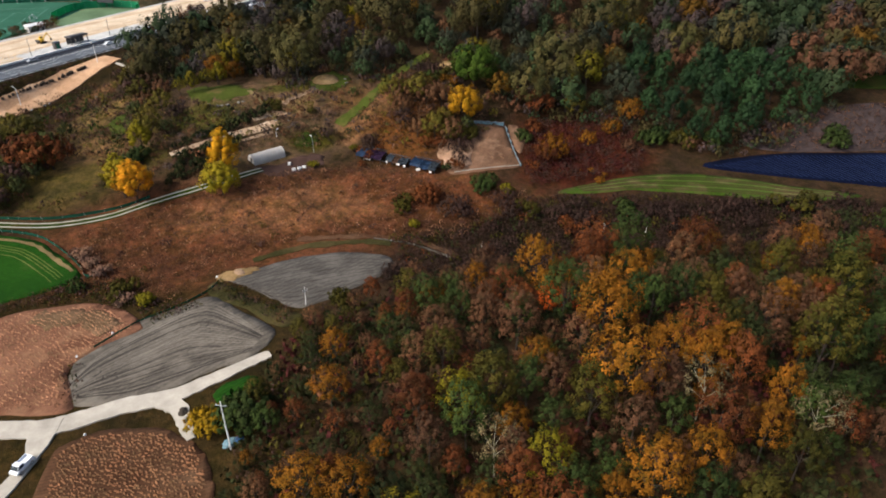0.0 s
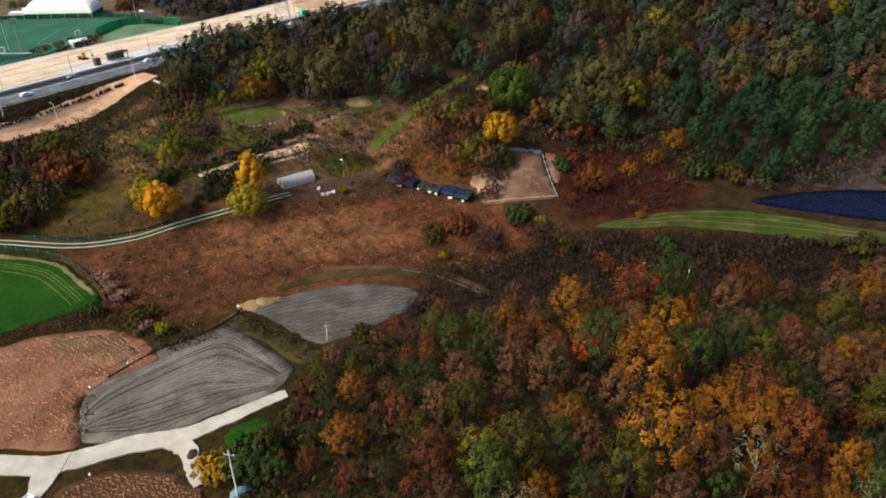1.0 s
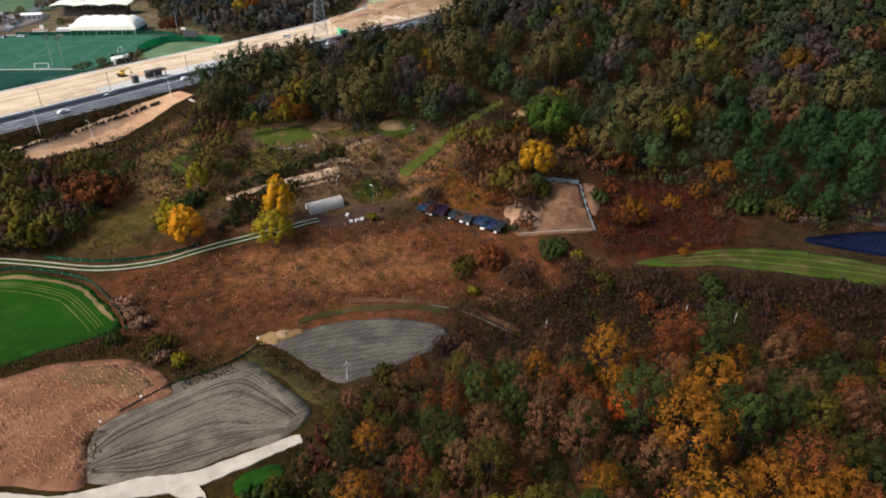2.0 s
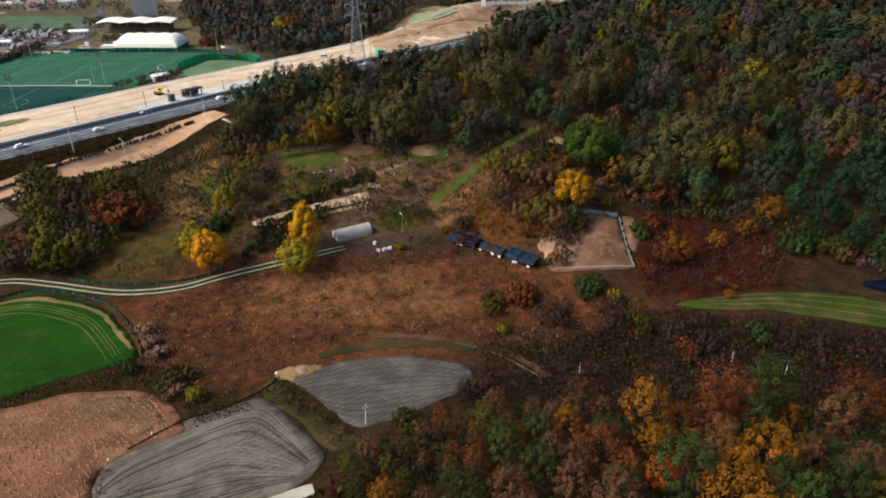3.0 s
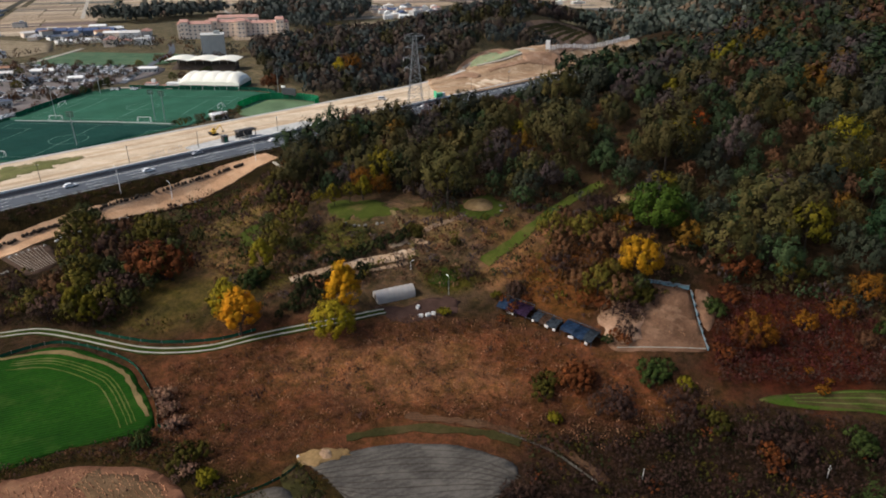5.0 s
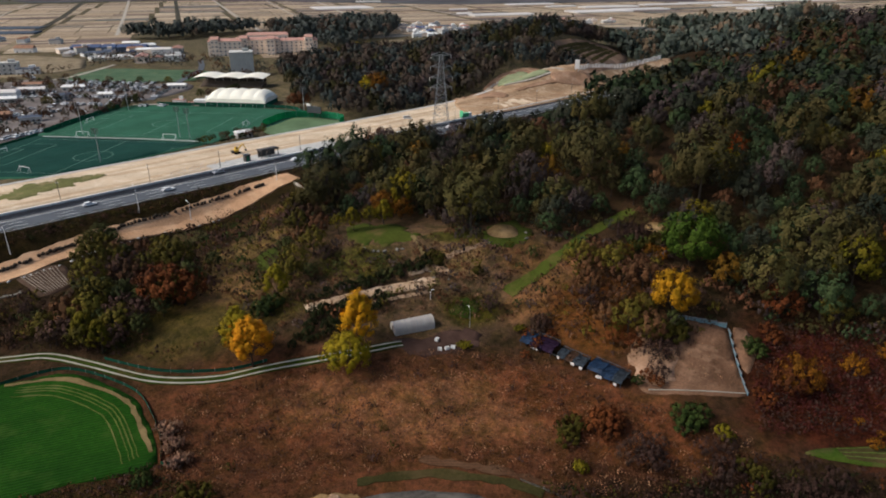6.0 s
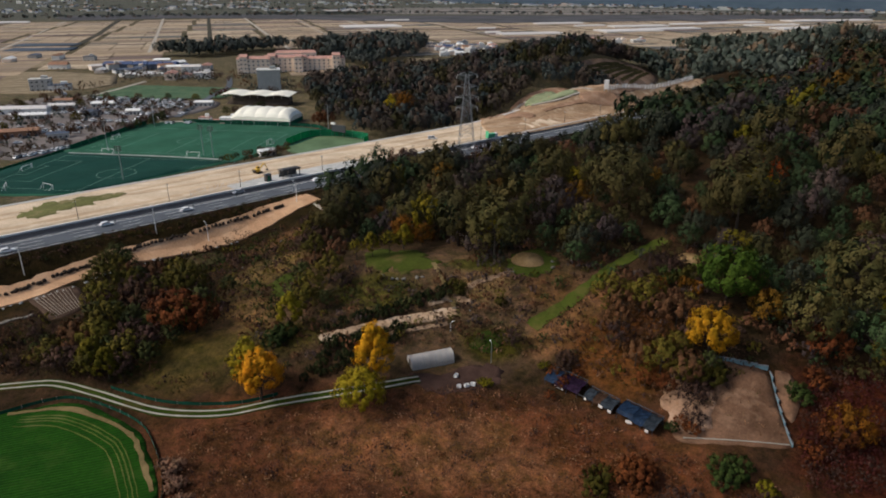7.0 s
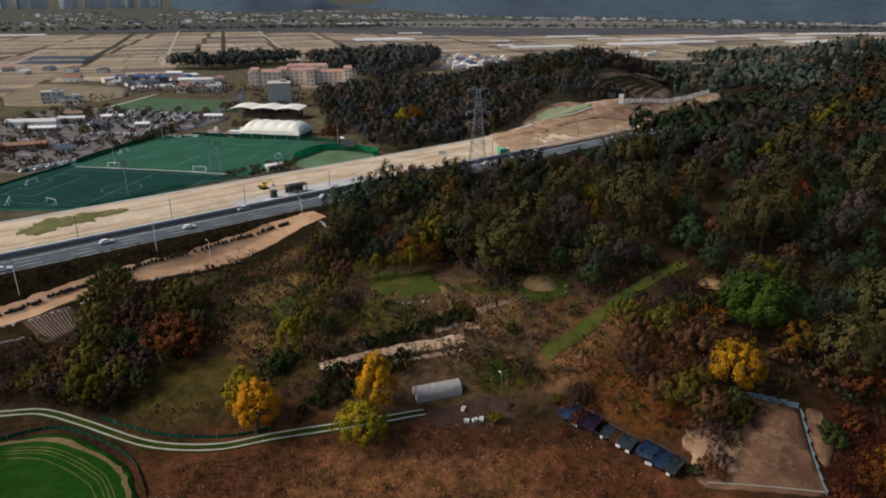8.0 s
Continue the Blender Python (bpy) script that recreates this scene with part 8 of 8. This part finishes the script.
grove([(-500, 400), (-505, 505), (-372, 520), (-350, 470), (-342, 360), (-350, 318), (-420, 320)], 18, 71, [("copse_brown", 3), ("copse_olive", 1), ("copse_green", 1)], (0.5, 0.8))
grove([(-350, 402), (-350, 444), (-342, 440), (-339, 400)], 5, 72, [("copse_green", 3), ("copse_bare", 1)], (0.6, 0.9))
grove([(-237, 352), (-230, 385), (-221, 400), (-214, 384), (-226, 356)], 4.5, 73, [("copse_green", 2), ("copse_brown", 2), ("copse_olive", 1)], (0.35, 0.6))
grove([(-318, 468), (-312, 500), (-300, 506), (-296, 482)], 6, 74, [("copse_green", 2), ("copse_bare", 1)], (0.6, 1.0))
for x, y, k, s in ((-230, 458, "copse_rust", 1.0), (-236, 460, "copse_rust", 0.8), (-366, 535, "copse_rust", 0.8), (-372, 530, "copse_brown", 1.0), (-420, 694, "copse_green", 1.3)):
    make_tree(k, zc(x, y), x, s)
joined_wood("edge_shrubs", [(x, y) for x, y in scatter([(-620, 470), (-560, 500), (-500, 505), (-500, 585), (-390, 590), (-360, 540), (-330, 545), (-330, 620), (-470, 650), (-640, 610), (-700, 520)], 7.5, 75, lambda x, y: not bool(inside(x, y, [(-484, 510), (-495, 570), (-385, 590), (-365, 530)])) and not bool(inside(x, y, [(-704, 582), (-646, 621), (-556, 620), (-508, 566), (-516, 500), (-568, 480)])) and abs(x + 400) + abs(y - 600) > 30)], "bare hedges and brown bushes round the sports ground", [("haze_brown", 3), ("haze_dark", 2), ("brown_leaf", 1)], (0.4, 0.9), (9, 10), 1.2, 76)

rngc = random.Random(16)
for x, y in scatter([(-480, 400), (-490, 490), (-380, 512), (-352, 470), (-350, 400), (-356, 345), (-420, 345)], 10.5, 17):
    if rngc.random() < 0.62:
        paint = rngc.choices(("car_white", "car_silver", "car_dark"), (6, 2, 2))[0]
        small_car(zc(x, y, 0.25), rngc.choice((ea, ea + 1.57, ea + 0.5)) + rngc.uniform(-0.2, 0.2), paint, {"car_white": "white", "car_silver": "silver", "car_dark": "dark"}[paint] + " car parked by the sports ground")
joined_wood("car_park_shrubs", scatter([(-500, 396), (-505, 500), (-378, 518), (-350, 470), (-344, 360), (-350, 322), (-430, 330)], 8.0, 18), "brown hedges and bare bushes between parked cars", [("haze_brown", 4), ("mauve_twig", 2), ("haze_dark", 2)], (0.5, 1.3), (9, 10), 0.9, 79, 2.2, 2.6, 0.0, "scrub")
for i, (x, y, L, W, a, r) in enumerate(((-430, 470, 16, 7, 0.3, "white_paint"), (-452, 452, 20, 8, 0.3, "film_plastic"), (-410, 438, 12, 6, 0.9, "slate_roof"), (-438, 415, 18, 8, 0.4, "white_paint"), (-470, 470, 14, 8, 0.3, "brown_roof"), (-384, 452, 10, 5, 0.3, "white_paint"), (-368, 372, 12, 5, 0.6, "slate_roof"), (-360, 500, 14, 5, 0.2, "white_paint"))):
    building("low_shed", x, y, ea + a, L, W, 3.2, M["concrete"], M[r], "low shed among the parked cars", 1, (4, 2), (0, 1), False, 1.2, "sheds by the car park")

# ---- villages and works on the plain ----
M["tan_field"] = soil("tan_field", (0.19, 0.15, 0.095), (0.27, 0.21, 0.135), (0.31, 0.25, 0.17), 0.02, 0.9, 0.2, 3.0)
patch("tan_field", [(-704, 586), (-646, 619), (-560, 618), (-512, 566), (-520, 500), (-568, 486)], M["tan_field"], "harvested tan field behind the car park", "field", 0.35, 12.0, 0.3, 1)
patch("tan_field", [(-894, 744), (-779, 746), (-679, 648), (-731, 607)], M["tan_field"], "harvested tan field beside the village", "field", 0.35, 12.0, 0.3, 1)
patch("tan_field", [(-346, 833), (-300, 866), (-282, 792), (-312, 738)], M["tan_field"], "bare tan slope between the groves", "field", 0.35, 12.0, 0.3, 2)

ROOFS = ("blue_roof", "slate_roof", "white_paint", "brown_roof", "slate_roof", "film_plastic", "terracotta")
rngv = random.Random(33)


def village(poly, gap, seed, walls=("white_paint", "concrete", "peach_wall")):
    for x, y in scatter(poly, gap, seed):
        L, W = rngv.uniform(9, 20), rngv.uniform(7, 11)
        building("house", x, y, ea + rngv.choice((0.3, 0.3 + 1.57, 0.9)), L, W, rngv.uniform(3.2, 6.5), M[rngv.choice(walls)], M[rngv.choice(ROOFS)], "small village house with a pitched roof", 1, (3, 2), (0, 1), rngv.random() < 0.3, rngv.uniform(1.2, 2.4), "village houses", "house")


village([(-625, 640), (-640, 690), (-560, 720), (-500, 690), (-515, 640), (-560, 625)], 19, 34)
for i in range(5):
    building("blue_hall", -610 + i * 15, 662 + i * 6, ea + 0.3, 14, 18, 6, M["slate_roof"], M["blue_roof"], "blue-grey roofed workshop hall", 1, (3, 2), (0, 1), False, 2.2, "workshop halls")
for i in range(5):
    building("white_tent", -542 + i * 6.2, 612 + i * 6.5, ea + 0.9, 12, 8, 2.6, M["membrane"], M["white_paint"], "low white marquee beside the village", 0, rise=2.2, group="marquees")
village([(-500, 625), (-470, 650), (-455, 640), (-490, 610)], 14, 36)
village([(-400, 1060), (-300, 1085), (-270, 1000), (-290, 880), (-320, 870), (-330, 960), (-410, 1030)], 17, 35)
village([(-200, 1120), (-181, 1230), (-98, 1294), (-90, 1250), (-140, 1180)], 22, 39)
village([(-860, 640), (-820, 720), (-700, 745), (-690, 700), (-760, 640)], 38, 37)


def far_houses():
    """Far villages, each house a small gabled block."""
    rng = random.Random(91)
    V, F, ids = [], [], []
    centres = [(-1500, 2985), (-1326, 2800), (-2034, 4500), (-2096, 4700), (-1461, 3204), (-1149, 3100), (-1039, 3240), (-712, 3040), (-623, 3060), (-411, 3070), (-300, 3010), (-140, 2960), (49, 2860), (248, 2800), (501, 2760), (-1789, 2104), (-1838, 1918), (-2046, 1728), (-2697, 2432), (-2351, 2788), (-3389, 4416), (-2188, 3800), (-1583, 2681), (-1369, 2178), (-1158, 2273), (-3000, 3800), (-2500, 3100), (-1900, 2500), (-2250, 2150), (-1650, 2350), (-2900, 2700), (-1980, 2950)]
    for cx, cy in centres:
        for _ in range(rng.randrange(9, 26)):
            x, y = cx + rng.gauss(0, 75), cy + rng.gauss(0, 45)
            l, w, h = rng.uniform(3.5, 8), rng.uniform(3, 5), rng.uniform(2.5, 5)
            if rng.random() < 0.08:
                l, h = l * 2.4, h * 2.2
            i = len(V)
            V += [(x + a * l, y + b * w, z) for z in (0, h) for a, b in ((-1, -1), (1, -1), (1, 1), (-1, 1))] + [(x - l, y, h + 2), (x + l, y, h + 2)]
            F += [(i, i + 1, i + 5, i + 4), (i + 1, i + 2, i + 6, i + 5), (i + 2, i + 3, i + 7, i + 6), (i + 3, i, i + 4, i + 7), (i + 4, i + 5, i + 9, i + 8), (i + 6, i + 7, i + 8, i + 9)]
            r = rng.randrange(2, 6)
            ids += [rng.randrange(2)] * 4 + [r] * 2
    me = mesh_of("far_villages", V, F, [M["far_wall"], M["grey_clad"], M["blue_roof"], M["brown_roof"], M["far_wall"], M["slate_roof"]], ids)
    tagged(new("far_villages", me), "scattered villages far across the plain", "village", "", "stuff")
    pts = [(cx + rng.gauss(0, 130), cy + rng.gauss(0, 50)) for cx, cy in centres for _ in range(16)]
    belt = rounded([(-2300, 900), (-1700, 1345), (-1450, 1580), (-1215, 1760), (-1010, 1890), (-900, 2030), (-540, 2130), (-270, 2230), (40, 2300), (330, 2350), (700, 2380)], 46, False)
    pts += [(p.x * k + rng.gauss(0, 16), p.y * k + rng.gauss(0, 16)) for k in (1.0, 1.035, 1.2) for p in belt if rng.random() < (0.8 if k < 1.1 else 0.5)]
    joined_wood("plain_trees", pts, "dark tree belts far across the plain", [("haze_wood", 3), ("haze_brown", 1)], (0.6, 1.2), (6, 7), 2.6, 92)
    V, F = [], []
    for cx, cy, n, half in ((-665, 1445, 8, 62), (-320, 1735, 3, 60), (-240, 1675, 2, 36), (-130, 1690, 4, 70), (-20, 1830, 3, 60), (80, 1925, 4, 70), (255, 2090, 5, 66), (-130, 1520, 6, 66), (200, 1740, 5, 60), (-300, 1365, 4, 62), (-1530, 1245, 4, 70), (-60, 1620, 4, 66), (150, 1850, 3, 70), (-430, 1500, 1, 20), (-380, 1380, 2, 14), (-1150, 2210, 3, 50), (-730, 1720, 2, 30), (360, 2160, 4, 60)):
        for k in range(n):
            o = Vector((cx, cy)) + A * (k * 9)
            i = len(V)
            m = 6
            for s in (-half, half):
                for j in range(m + 1):
                    q = o + B * s + A * (-math.cos(math.pi * j / m) * 3.6)
                    V.append((q.x, q.y, H(q.x, q.y) + 0.2 + 3.2 * math.sin(math.pi * j / m)))
            F += [(i + j, i + m + 1 + j, i + m + 2 + j, i + j + 1) for j in range(m)]
            F += [tuple(i + j for j in range(m + 1)), tuple(i + m + 1 + j for j in range(m, -1, -1))]
    tagged(new("far_greenhouses", mesh_of("far_greenhouses", V, [f for f in F], [M["film_plastic"]])), "rows of white plastic greenhouses on the plain", "greenhouse", "", "stuff")


far_houses()
for i, (x, y, L) in enumerate(((-850, 790, 90), (-905, 850, 80))):
    patch("shade_field", [(x - 45, y - 32), (x + 30, y + 8), (x + 10, y + 42), (x - 66, y + 4)], plain("shade_net", (0.07, 0.09, 0.12), 0.8, 0, 0.2, 0.05, 0.4), "field under dark blue shade netting", "field", 1.6, 12.0, 0.1, 1)
M["orchard_soil"] = plain("orchard_soil", (0.22, 0.145, 0.10), 0.95, 0, 0.35, 0.1, 0.8)
patch("orchard", [(-96, 636), (-71, 690), (-46, 722), (-35, 704), (-50, 664), (-80, 622)], M["orchard_soil"], "brown terraced orchard beyond the cutting", "field", 0.4, 12.0)
for k in range(6):
    f = (k + 0.5) / 6
    a, b = Vector((-93, 634)).lerp(Vector((-52, 668)), f), Vector((-70, 686)).lerp(Vector((-42, 716)), f)
    strip("orchard_row", [tuple(a), tuple((a + b) / 2), tuple(b)], 2.6, M["weedy"], "dark grassy row of the terraced orchard", "field", 0.7, 0, 0.4)


def tower(x, y, high, turn):
    """A far apartment slab: walls, floors as thin bands, stair shaft, roof room."""
    e = thing("apartment_tower", (x, y, 0), "pale high-rise apartment block across the plain", "building", "apartment towers", turn)
    part("wall", boxed((0, 0, high / 2), (38, 14, high), 0, 0.3), M["tower_wall"], e)
    part("stair_shaft", boxed((0, -7.6, high / 2), (6, 2, high), 0, 0.2), M["tower_band"], e)
    for s in (-12.5, 12.5):
        part("balcony_strip", boxed((s, -7.4, high / 2), (9, 1.0, high - 4), 0, 0.1), M["tower_band"], e)
    part("roof_room", boxed((0, 0, high + 2), (12, 9, 4), 0, 0.2), M["tower_wall"], e)


rngt = random.Random(44)
for i in range(30):
    k = i / 29
    a = Vector((-4480, 3470)).lerp(Vector((-3820, 4330)), k)
    tower(a.x + rngt.uniform(-15, 15), a.y + rngt.uniform(-60, 60), rngt.uniform(72, 98), radians(48) + rngt.choice((0, 0, 1.2)))
